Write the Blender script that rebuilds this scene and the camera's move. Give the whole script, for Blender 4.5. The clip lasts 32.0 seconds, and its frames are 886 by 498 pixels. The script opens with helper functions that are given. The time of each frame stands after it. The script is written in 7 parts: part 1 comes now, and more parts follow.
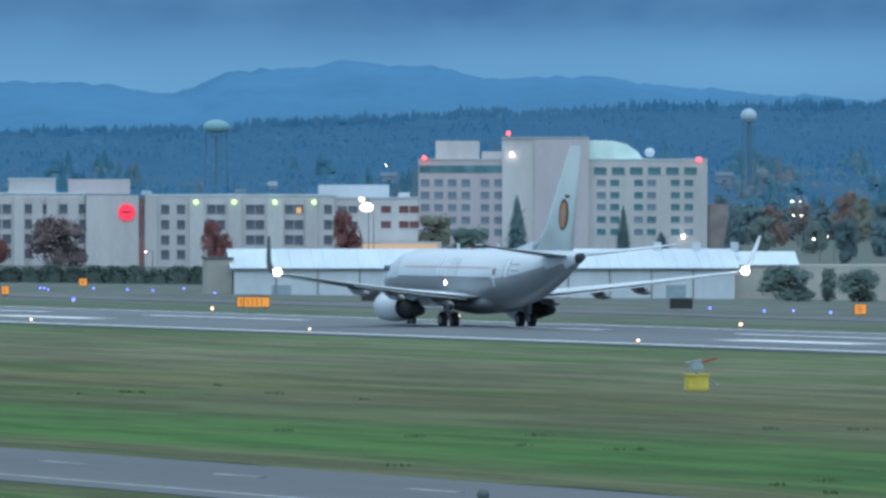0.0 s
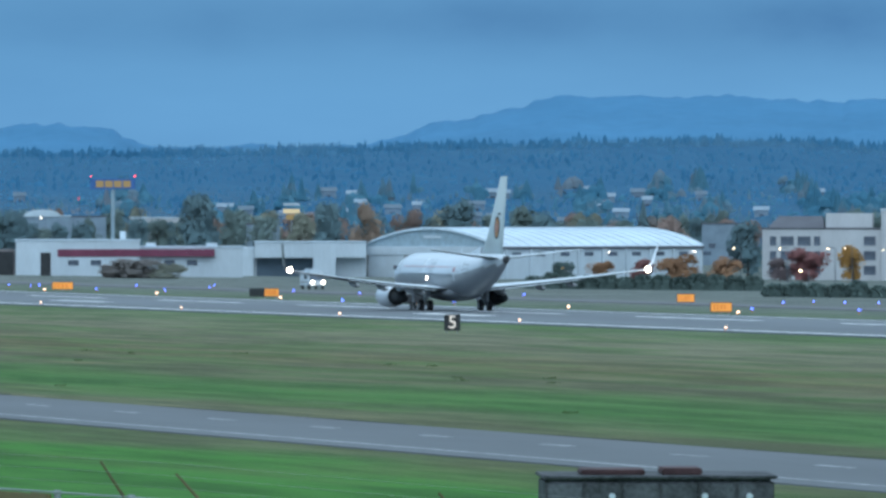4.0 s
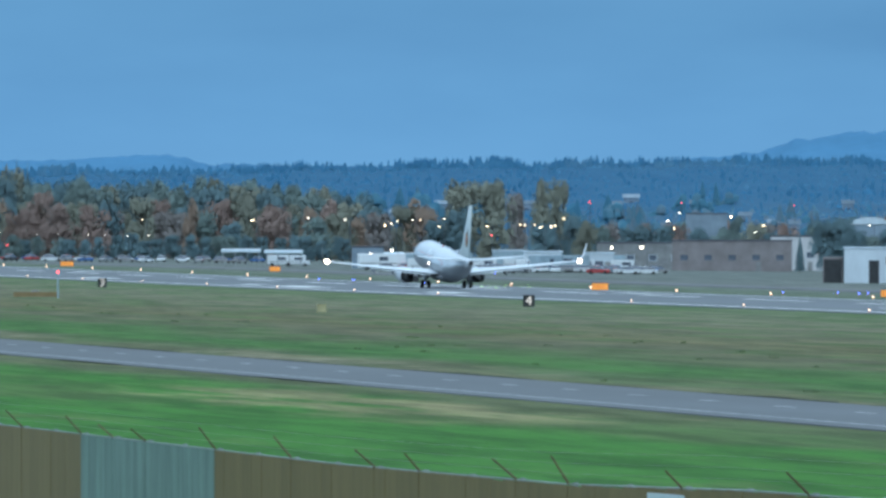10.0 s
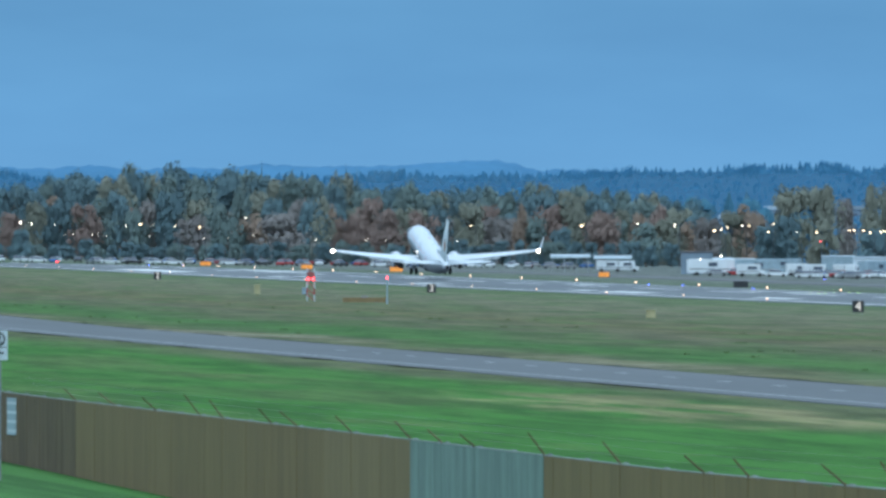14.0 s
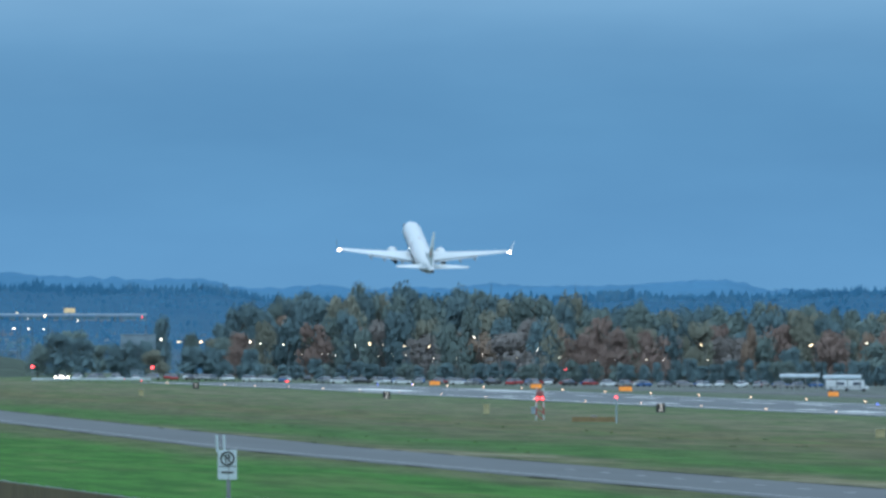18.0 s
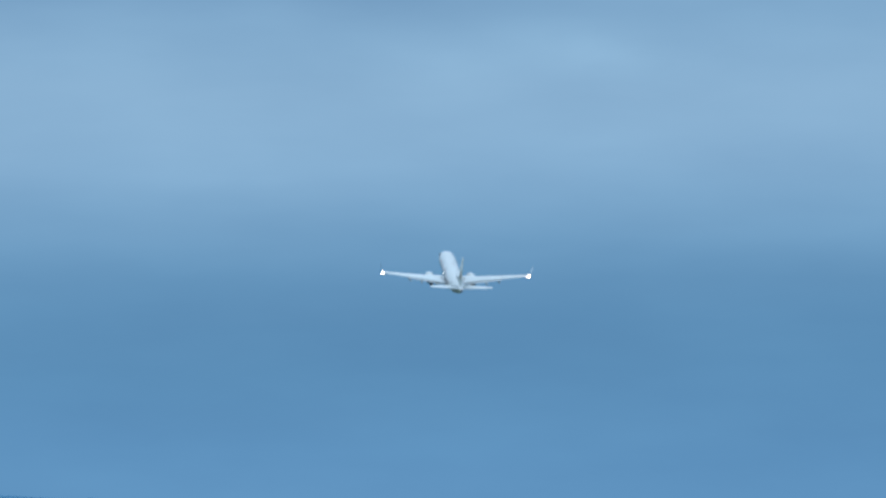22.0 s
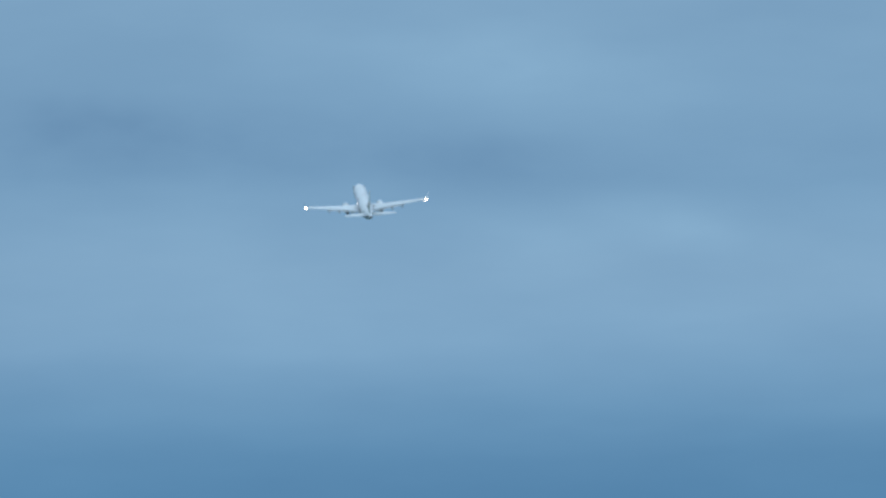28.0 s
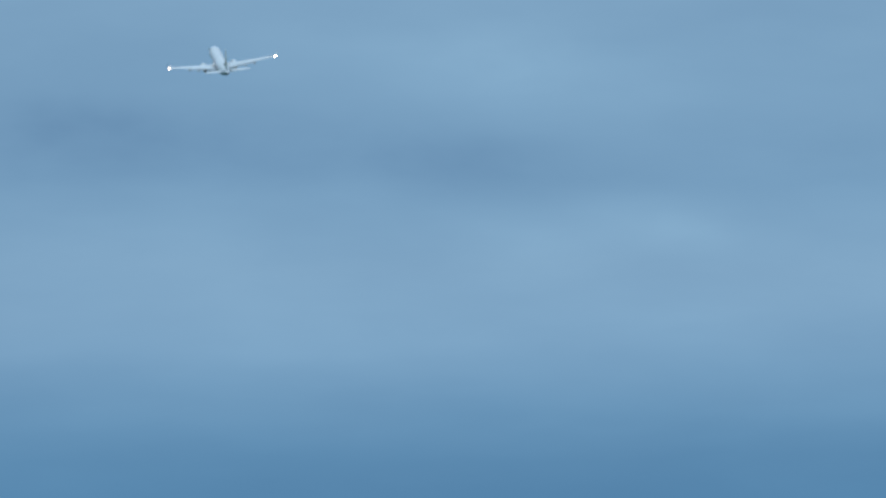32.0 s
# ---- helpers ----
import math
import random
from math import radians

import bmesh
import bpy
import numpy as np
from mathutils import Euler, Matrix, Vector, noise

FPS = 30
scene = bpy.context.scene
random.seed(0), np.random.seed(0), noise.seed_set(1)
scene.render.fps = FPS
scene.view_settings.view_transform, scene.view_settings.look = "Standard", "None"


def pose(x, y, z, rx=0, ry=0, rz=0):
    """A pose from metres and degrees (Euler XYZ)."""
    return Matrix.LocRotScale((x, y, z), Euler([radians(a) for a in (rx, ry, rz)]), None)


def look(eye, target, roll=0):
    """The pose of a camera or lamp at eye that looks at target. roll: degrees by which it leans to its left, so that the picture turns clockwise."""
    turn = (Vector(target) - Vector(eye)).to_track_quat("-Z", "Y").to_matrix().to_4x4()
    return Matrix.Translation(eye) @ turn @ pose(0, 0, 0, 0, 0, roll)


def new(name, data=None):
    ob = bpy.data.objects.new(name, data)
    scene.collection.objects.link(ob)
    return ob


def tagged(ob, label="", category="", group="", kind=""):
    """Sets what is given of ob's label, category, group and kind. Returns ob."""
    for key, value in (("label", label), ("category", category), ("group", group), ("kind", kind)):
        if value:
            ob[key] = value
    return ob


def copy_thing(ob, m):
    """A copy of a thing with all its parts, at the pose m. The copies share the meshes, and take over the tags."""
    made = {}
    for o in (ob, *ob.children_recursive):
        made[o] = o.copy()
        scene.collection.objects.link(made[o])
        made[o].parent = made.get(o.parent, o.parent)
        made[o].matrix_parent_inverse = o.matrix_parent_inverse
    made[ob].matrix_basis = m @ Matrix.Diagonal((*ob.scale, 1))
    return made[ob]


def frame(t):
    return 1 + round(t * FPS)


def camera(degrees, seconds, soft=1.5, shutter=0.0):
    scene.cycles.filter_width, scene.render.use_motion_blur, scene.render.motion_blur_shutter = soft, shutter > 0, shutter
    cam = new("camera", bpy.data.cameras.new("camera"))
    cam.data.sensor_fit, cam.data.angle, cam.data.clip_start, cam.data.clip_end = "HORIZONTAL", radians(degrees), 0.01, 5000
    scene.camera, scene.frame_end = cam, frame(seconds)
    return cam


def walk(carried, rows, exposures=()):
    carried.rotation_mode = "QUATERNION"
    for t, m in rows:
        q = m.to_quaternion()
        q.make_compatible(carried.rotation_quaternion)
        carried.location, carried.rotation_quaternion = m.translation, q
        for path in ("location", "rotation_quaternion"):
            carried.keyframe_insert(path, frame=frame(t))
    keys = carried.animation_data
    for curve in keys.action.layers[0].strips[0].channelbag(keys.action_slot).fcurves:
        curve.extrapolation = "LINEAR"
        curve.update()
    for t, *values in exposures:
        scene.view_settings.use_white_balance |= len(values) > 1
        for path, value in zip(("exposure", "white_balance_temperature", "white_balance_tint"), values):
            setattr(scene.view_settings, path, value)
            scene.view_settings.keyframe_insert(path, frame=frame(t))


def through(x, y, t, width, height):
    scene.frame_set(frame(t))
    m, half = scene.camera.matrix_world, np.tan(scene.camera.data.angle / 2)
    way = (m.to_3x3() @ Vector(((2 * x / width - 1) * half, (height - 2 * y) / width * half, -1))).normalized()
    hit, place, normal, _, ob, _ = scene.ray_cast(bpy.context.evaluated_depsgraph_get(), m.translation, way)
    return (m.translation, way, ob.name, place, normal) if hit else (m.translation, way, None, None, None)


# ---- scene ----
EYE_Z = 9.518
CENTRE = 249.1          # runway centre line, metres to the right of the stand

cam = camera(4.899, 32.0, soft=2.9, shutter=0.0)
# seconds, bearing from the runway's direction, tilt (degrees)
PATH = [
    (0, 20.038, -0.306),
    (0.5, 19.225, -0.295),
    (1, 18.476, -0.283),
    (1.5, 17.782, -0.273),
    (2, 17.137, -0.262),
    (2.5, 16.530, -0.259),
    (3, 15.943, -0.246),
    (3.5, 15.395, -0.230),
    (4, 14.880, -0.216),
    (4.5, 14.405, -0.207),
    (6.5, 12.735, -0.192),
    (7, 12.375, -0.188),
    (7.5, 12.038, -0.187),
    (8, 11.691, -0.183),
    (8.5, 11.326, -0.182),
    (9, 10.948, -0.178),
    (9.5, 10.614, -0.176),
    (10, 10.299, -0.173),
    (10.5, 9.992, -0.169),
    (11, 9.708, -0.165),
    (11.5, 9.476, -0.163),
    (12, 9.242, -0.159),
    (12.5, 9.017, -0.155),
    (13, 8.801, -0.150),
    (13.5, 8.640, -0.146),
    (15.5, 7.942, -0.084),
    (16, 7.773, 0.043),
    (16.5, 7.608, 0.168),
    (17, 7.454, 0.307),
    (17.5, 7.321, 0.437),
    (18, 7.210, 0.519),
    (18.5, 7.107, 0.625),
    (19, 6.985, 0.758),
    (19.5, 6.852, 0.943),
    (20, 6.693, 1.138),
    (20.5, 6.511, 1.348),
    (21, 6.353, 1.514),
    (21.5, 6.216, 1.659),
    (22, 6.121, 1.781),
    (22.5, 6.035, 1.936),
    (23, 5.964, 2.104),
    (23.5, 5.880, 2.238),
    (24, 5.803, 2.365),
    (24.5, 5.722, 2.470),
    (25, 5.647, 2.566),
    (25.5, 5.598, 2.654),
    (27.5, 5.591, 2.755),
    (28, 5.595, 2.751),
    (28.5, 5.599, 2.741),
    (29, 5.600, 2.736),
    (29.5, 5.604, 2.732),
    (30, 5.608, 2.732),
    (30.5, 5.615, 2.729),
    (31, 5.622, 2.732),
    (31.5, 5.633, 2.741),
    (32, 5.645, 2.756),
]
walk(cam, [(t, pose(0, 0, EYE_Z, 90 + tilt, 0, -b)) for t, b, tilt in PATH],
     exposures=[(0.0, -0.06, 6300, 8), (4.0, 0.06, 6200, 7), (10.0, 0.10, 6200, 7), (14.0, 0.12, 6200, 7), (17.0, 0.08, 6200, 7), (18.0, -0.07, 6220, 7), (19.0, -0.16, 6250, 7), (20.0, -0.42, 6280, 7), (21.0, -0.34, 6300, 8), (22.0, -0.22, 6380, 9), (23.0, -0.26, 6380, 9), (24.0, -0.28, 6350, 8), (28.0, -0.40, 6350, 8), (32.0, -0.42, 6350, 8)])

# ---------------------------------------------------------------- sky and sun
world = bpy.data.worlds.new("world")
scene.world = world
world.use_nodes = True


def sky():
    nt = world.node_tree
    nt.nodes.clear()
    N, L = nt.nodes.new, nt.links.new
    out, bg = N("ShaderNodeOutputWorld"), N("ShaderNodeBackground")
    co = N("ShaderNodeTexCoord")
    sep = N("ShaderNodeSeparateXYZ")
    L(co.outputs["Generated"], sep.inputs[0])
    # slow waviness of the cloud layers
    mp = N("ShaderNodeMapping")
    mp.inputs["Scale"].default_value = (14, 14, 60)
    L(co.outputs["Generated"], mp.inputs[0])
    n1 = N("ShaderNodeTexNoise")
    n1.inputs["Scale"].default_value, n1.inputs["Detail"].default_value = 1.0, 4.0
    n1.inputs["Roughness"].default_value = 0.5
    L(mp.outputs[0], n1.inputs["Vector"])
    mp2 = N("ShaderNodeMapping")
    mp2.inputs["Scale"].default_value = (34, 34, 120)
    mp2.inputs["Location"].default_value = (3.1, 0.7, 5.2)
    L(co.outputs["Generated"], mp2.inputs[0])
    n2 = N("ShaderNodeTexNoise")
    n2.inputs["Scale"].default_value, n2.inputs["Detail"].default_value = 1.0, 6.0
    L(mp2.outputs[0], n2.inputs["Vector"])

    def calc(op, a, b):
        m = N("ShaderNodeMath")
        m.operation = op
        for i, v in enumerate((a, b)):
            if isinstance(v, (int, float)):
                m.inputs[i].default_value = v
            else:
                L(v, m.inputs[i])
        return m.outputs[0]

    wav = calc("MULTIPLY", calc("SUBTRACT", n1.outputs["Fac"], 0.5), 0.009)
    lift = calc("ADD", sep.outputs["Z"], wav)
    ramp = N("ShaderNodeValToRGB")
    stops = [(0.0, (0.140, 0.345, 0.612)), (0.010, (0.123, 0.324, 0.590)), (0.020, (0.106, 0.290, 0.528)),
             (0.026, (0.116, 0.302, 0.538)), (0.032, (0.178, 0.382, 0.625)), (0.040, (0.262, 0.474, 0.718)), (0.046, (0.284, 0.492, 0.728)),
             (0.055, (0.242, 0.445, 0.682)), (0.080, (0.270, 0.465, 0.690)), (0.20, (0.38, 0.57, 0.81)), (0.5, (0.80, 1.04, 1.25)), (1.0, (0.97, 1.21, 1.41))]
    el = ramp.color_ramp.elements
    while len(el) < len(stops):
        el.new(0.5)
    for e, (p, c) in zip(el, stops):
        e.position, e.color = p, (*c, 1)
    L(lift, ramp.inputs[0])
    mix = N("ShaderNodeMixRGB")
    mix.blend_type = "MULTIPLY"
    mix.inputs[0].default_value = 1.0
    tone = N("ShaderNodeValToRGB")
    tone.color_ramp.elements[0].position, tone.color_ramp.elements[0].color = 0.32, (0.93, 0.945, 0.96, 1)
    tone.color_ramp.elements[1].position, tone.color_ramp.elements[1].color = 0.68, (1.05, 1.04, 1.03, 1)
    L(n2.outputs["Fac"], tone.inputs[0])
    L(ramp.outputs[0], mix.inputs[1])
    L(tone.outputs[0], mix.inputs[2])
    # single soft clouds: bearing, height (degrees), half width, half height, slant, darker or lighter
    bear = calc("MULTIPLY", calc("ARCTAN2", sep.outputs["X"], sep.outputs["Y"]), 180 / math.pi)
    high = calc("MULTIPLY", calc("ARCSINE", sep.outputs["Z"], 0), 180 / math.pi)
    mp3 = N("ShaderNodeMapping")
    mp3.inputs["Scale"].default_value = (60, 60, 110)
    L(co.outputs["Generated"], mp3.inputs[0])
    n3 = N("ShaderNodeTexNoise")
    n3.inputs["Scale"].default_value, n3.inputs["Detail"].default_value = 1.0, 5.0
    L(mp3.outputs[0], n3.inputs["Vector"])
    ragged = calc("MULTIPLY", calc("SUBTRACT", n3.outputs["Fac"], 0.5), 2.2)
    total = 1.0
    for b, h, wide, tall, slant, amount in ((3.9, 3.36, 2.0, 0.26, -0.03, -0.16), (5.7, 3.22, 1.2, 0.16, 0.0, -0.07), (6.0, 3.85, 1.1, 0.42, -0.2, 0.09), (6.95, 2.88, 0.50, 0.14, -0.2, 0.10),
                                            (6.05, 2.76, 0.45, 0.16, 0.0, 0.05), (4.5, 2.78, 0.70, 0.22, -0.1, 0.05), (7.6, 3.35, 1.2, 0.16, 0.05, -0.06), (20.3, 1.05, 6.0, 0.20, 0.0, -0.34), (21.0, 0.66, 5.0, 0.16, 0.03, 0.10), (18.0, 0.30, 5.0, 0.12, 0.0, -0.10)):
        u = calc("DIVIDE", calc("SUBTRACT", bear, b), wide)
        v = calc("DIVIDE", calc("SUBTRACT", calc("SUBTRACT", high, h), calc("MULTIPLY", u, slant * wide)), tall)
        d = calc("ADD", calc("ADD", calc("MULTIPLY", u, u), calc("MULTIPLY", v, v)), ragged)
        total = calc("ADD", total, calc("MULTIPLY", calc("EXPONENT", calc("MULTIPLY", d, -1.1), 0), amount))
    cloud = N("ShaderNodeMixRGB")
    cloud.blend_type = "MULTIPLY"
    cloud.inputs[0].default_value = 1.0
    L(mix.outputs[0], cloud.inputs[1])
    tint = N("ShaderNodeCombineXYZ")
    for i, k in enumerate((1.25, 1.0, 0.72)):
        L(calc("ADD", calc("MULTIPLY", calc("SUBTRACT", total, 1.0), k), 1.0), tint.inputs[i])
    L(tint.outputs[0], cloud.inputs[2])
    mix = cloud
    air = N("ShaderNodeTexSky")
    air.sky_type, air.sun_disc = "NISHITA", False
    air.sun_elevation, air.sun_rotation = radians(12), radians(200)
    both = N("ShaderNodeMixRGB")
    both.blend_type = "ADD"
    both.inputs[0].default_value = 0.004
    L(mix.outputs[0], both.inputs[1])
    L(air.outputs[0], both.inputs[2])
    L(both.outputs[0], bg.inputs[0])
    bg.inputs[1].default_value = 1.0
    L(bg.outputs[0], out.inputs[0])


sky()
sun_lamp = bpy.data.lights.new("sun", "SUN")
sun_lamp.energy, sun_lamp.angle, sun_lamp.color = 0.4, radians(40), (0.80, 0.93, 1.0)
sun = new("sun", sun_lamp)
sun.matrix_world = look((-300, -400, 500), (0, 500, 0))


# ---------------------------------------------------------------- materials
def mat(name, color, rough=0.7, metal=0.0, spread=0.25, scale=2.0, bump=0.0, spec=0.4, streak=None, fine=12.0):
    """Paint, metal, concrete and the like: base colour with blotches at two scales and a little relief."""
    m = bpy.data.materials.new(name)
    m.use_nodes = True
    nt = m.node_tree
    N, L = nt.nodes.new, nt.links.new
    bs = nt.nodes["Principled BSDF"]
    bs.inputs["Roughness"].default_value, bs.inputs["Metallic"].default_value = rough, metal
    bs.inputs["Specular IOR Level"].default_value = spec
    co = N("ShaderNodeTexCoord")
    mp = N("ShaderNodeMapping")
    mp.inputs["Scale"].default_value = streak or (1, 1, 1)
    L(co.outputs["Object"], mp.inputs[0])
    a, b = N("ShaderNodeTexNoise"), N("ShaderNodeTexNoise")
    a.inputs["Scale"].default_value, a.inputs["Detail"].default_value = 1.0 / scale, 5
    b.inputs["Scale"].default_value, b.inputs["Detail"].default_value = fine / scale, 3
    L(mp.outputs[0], a.inputs["Vector"])
    L(mp.outputs[0], b.inputs["Vector"])
    add = N("ShaderNodeMath")
    add.operation = "MULTIPLY_ADD"
    add.inputs[1].default_value = 0.45
    L(b.outputs["Fac"], add.inputs[0])
    L(a.outputs["Fac"], add.inputs[2])
    ramp = N("ShaderNodeValToRGB")
    lo, hi = ramp.color_ramp.elements
    lo.position, hi.position = 0.5, 0.95
    lo.color = (*[c * (1 - spread) for c in color], 1)
    hi.color = (*[min(1, c * (1 + spread * 0.7)) for c in color], 1)
    L(add.outputs[0], ramp.inputs[0])
    info = N("ShaderNodeObjectInfo")
    hsv = N("ShaderNodeHueSaturation")
    vr = N("ShaderNodeMapRange")
    vr.inputs["To Min"].default_value, vr.inputs["To Max"].default_value = 0.93, 1.07
    L(info.outputs["Random"], vr.inputs["Value"])
    L(vr.outputs[0], hsv.inputs["Value"])
    L(ramp.outputs[0], hsv.inputs["Color"])
    L(hsv.outputs[0], bs.inputs["Base Color"])
    if bump:
        bp = N("ShaderNodeBump")
        bp.inputs["Strength"].default_value, bp.inputs["Distance"].default_value = bump, 0.05
        L(b.outputs["Fac"], bp.inputs["Height"])
        L(bp.outputs[0], bs.inputs["Normal"])
    return m


def glow(name, color, strength):
    m = bpy.data.materials.new(name)
    m.use_nodes = True
    bs = m.node_tree.nodes["Principled BSDF"]
    bs.inputs["Base Color"].default_value = (0.03, 0.03, 0.03, 1)
    bs.inputs["Emission Color"].default_value = (*color, 1)
    bs.inputs["Emission Strength"].default_value = strength
    return m


def crown_normal(nt, own=0.22, centre=(0, 0, 0.4), up=None):
    """Shading normal of foliage: turned to the sky, with some of the crown's roundness and of each leaf's own tilt."""
    N, L = nt.nodes.new, nt.links.new
    geo = N("ShaderNodeNewGeometry")
    tilt = N("ShaderNodeVectorMath")
    tilt.operation = "SCALE"
    tilt.inputs["Scale"].default_value = own
    L(geo.outputs["Normal"], tilt.inputs[0])
    add, unit = N("ShaderNodeVectorMath"), N("ShaderNodeVectorMath")
    add.operation, unit.operation = "ADD", "NORMALIZE"
    L(tilt.outputs[0], add.inputs[0])
    if up:
        add.inputs[1].default_value = up
    else:
        co, sub, turn = N("ShaderNodeTexCoord"), N("ShaderNodeVectorMath"), N("ShaderNodeVectorTransform")
        sub.operation = "SUBTRACT"
        sub.inputs[1].default_value = centre
        turn.vector_type, turn.convert_from, turn.convert_to = "NORMAL", "OBJECT", "WORLD"
        L(co.outputs["Object"], sub.inputs[0])
        rise, much = N("ShaderNodeVectorMath"), N("ShaderNodeVectorMath")
        much.operation, rise.operation = "NORMALIZE", "MULTIPLY_ADD"
        rise.inputs[1].default_value, rise.inputs[2].default_value = (0.45, 0.45, 0.45), (0, -0.35, 0.9)
        L(sub.outputs[0], turn.inputs[0])
        L(turn.outputs[0], much.inputs[0])
        L(much.outputs[0], rise.inputs[0])
        L(rise.outputs[0], add.inputs[1])
    L(add.outputs[0], unit.inputs[0])
    return unit.outputs[0]


def leaf_mat(name, color, spread=0.35, through=0.25, single=0.55, crown=True):
    """Foliage: clump by clump colour, with some light shining through the leaves."""
    m = bpy.data.materials.new(name)
    m.use_nodes = True
    nt = m.node_tree
    N, L = nt.nodes.new, nt.links.new
    nt.nodes.remove(nt.nodes["Principled BSDF"])
    out = nt.nodes["Material Output"]
    geo, info = N("ShaderNodeNewGeometry"), N("ShaderNodeObjectInfo")
    add = N("ShaderNodeMath")
    add.operation = "MULTIPLY_ADD"
    add.inputs[1].default_value = single
    L(geo.outputs["Random Per Island"], add.inputs[0])
    half = N("ShaderNodeMath")
    half.operation = "MULTIPLY"
    half.inputs[1].default_value = 1 - single
    L(info.outputs["Random"], half.inputs[0])
    L(half.outputs[0], add.inputs[2])
    ramp = N("ShaderNodeValToRGB")
    lo, hi = ramp.color_ramp.elements
    lo.color = (*[c * (1 - spread) for c in color], 1)
    hi.color = (*[c * (1 + spread) for c in color], 1)
    L(add.outputs[0], ramp.inputs[0])
    di, tr, mx = N("ShaderNodeBsdfDiffuse"), N("ShaderNodeBsdfTranslucent"), N("ShaderNodeMixShader")
    L(ramp.outputs[0], di.inputs["Color"])
    L(ramp.outputs[0], tr.inputs["Color"])
    mx.inputs[0].default_value = through
    if crown:
        n = crown_normal(nt)
        L(n, di.inputs["Normal"])
        L(n, tr.inputs["Normal"])
    L(di.outputs[0], mx.inputs[1])
    L(tr.outputs[0], mx.inputs[2])
    L(mx.outputs[0], out.inputs["Surface"])
    return m


def woods_mat(name, deep, mid, warm):
    """Far woods: tree by tree colour with the haze's blue mixed in, from deep blue-green to autumn brown, with soft
    mottling.
    """
    m = bpy.data.materials.new(name)
    m.use_nodes = True
    nt = m.node_tree
    N, L = nt.nodes.new, nt.links.new
    bs = nt.nodes["Principled BSDF"]
    nt.nodes.remove(bs)
    geo, co, n = N("ShaderNodeNewGeometry"), N("ShaderNodeTexCoord"), N("ShaderNodeTexNoise")
    n.inputs["Scale"].default_value, n.inputs["Detail"].default_value = 0.035, 5
    L(co.outputs["Object"], n.inputs["Vector"])
    broad = N("ShaderNodeTexNoise")
    broad.inputs["Scale"].default_value, broad.inputs["Detail"].default_value = 0.011, 4
    L(co.outputs["Object"], broad.inputs["Vector"])
    mass = N("ShaderNodeMath")
    mass.operation = "MULTIPLY_ADD"
    mass.inputs[1].default_value, mass.inputs[2].default_value = 2.2, -1.1
    L(broad.outputs["Fac"], mass.inputs[0])
    both = N("ShaderNodeMath")
    L(mass.outputs[0], both.inputs[0])
    L(n.outputs["Fac"], both.inputs[1])
    add = N("ShaderNodeMath")
    add.operation = "MULTIPLY_ADD"
    add.inputs[1].default_value = 0.3
    L(geo.outputs["Random Per Island"], add.inputs[0])
    L(both.outputs[0], add.inputs[2])
    ramp = N("ShaderNodeValToRGB")
    el = ramp.color_ramp.elements
    el.new(0.5)
    for e, (p, c) in zip(el, ((0.30, deep), (0.65, mid), (1.0, warm))):
        e.position, e.color = min(1, p), (*c, 1)
    L(add.outputs[0], ramp.inputs[0])
    di, tr, mx = N("ShaderNodeBsdfDiffuse"), N("ShaderNodeBsdfTranslucent"), N("ShaderNodeMixShader")
    L(ramp.outputs[0], di.inputs["Color"])
    L(ramp.outputs[0], tr.inputs["Color"])
    mx.inputs[0].default_value = 0.3
    n = crown_normal(nt, 0.4, up=(0, -0.5, 0.8))
    L(n, di.inputs["Normal"])
    L(n, tr.inputs["Normal"])
    L(di.outputs[0], mx.inputs[1])
    L(tr.outputs[0], mx.inputs[2])
    L(mx.outputs[0], nt.nodes["Material Output"].inputs["Surface"])
    return m


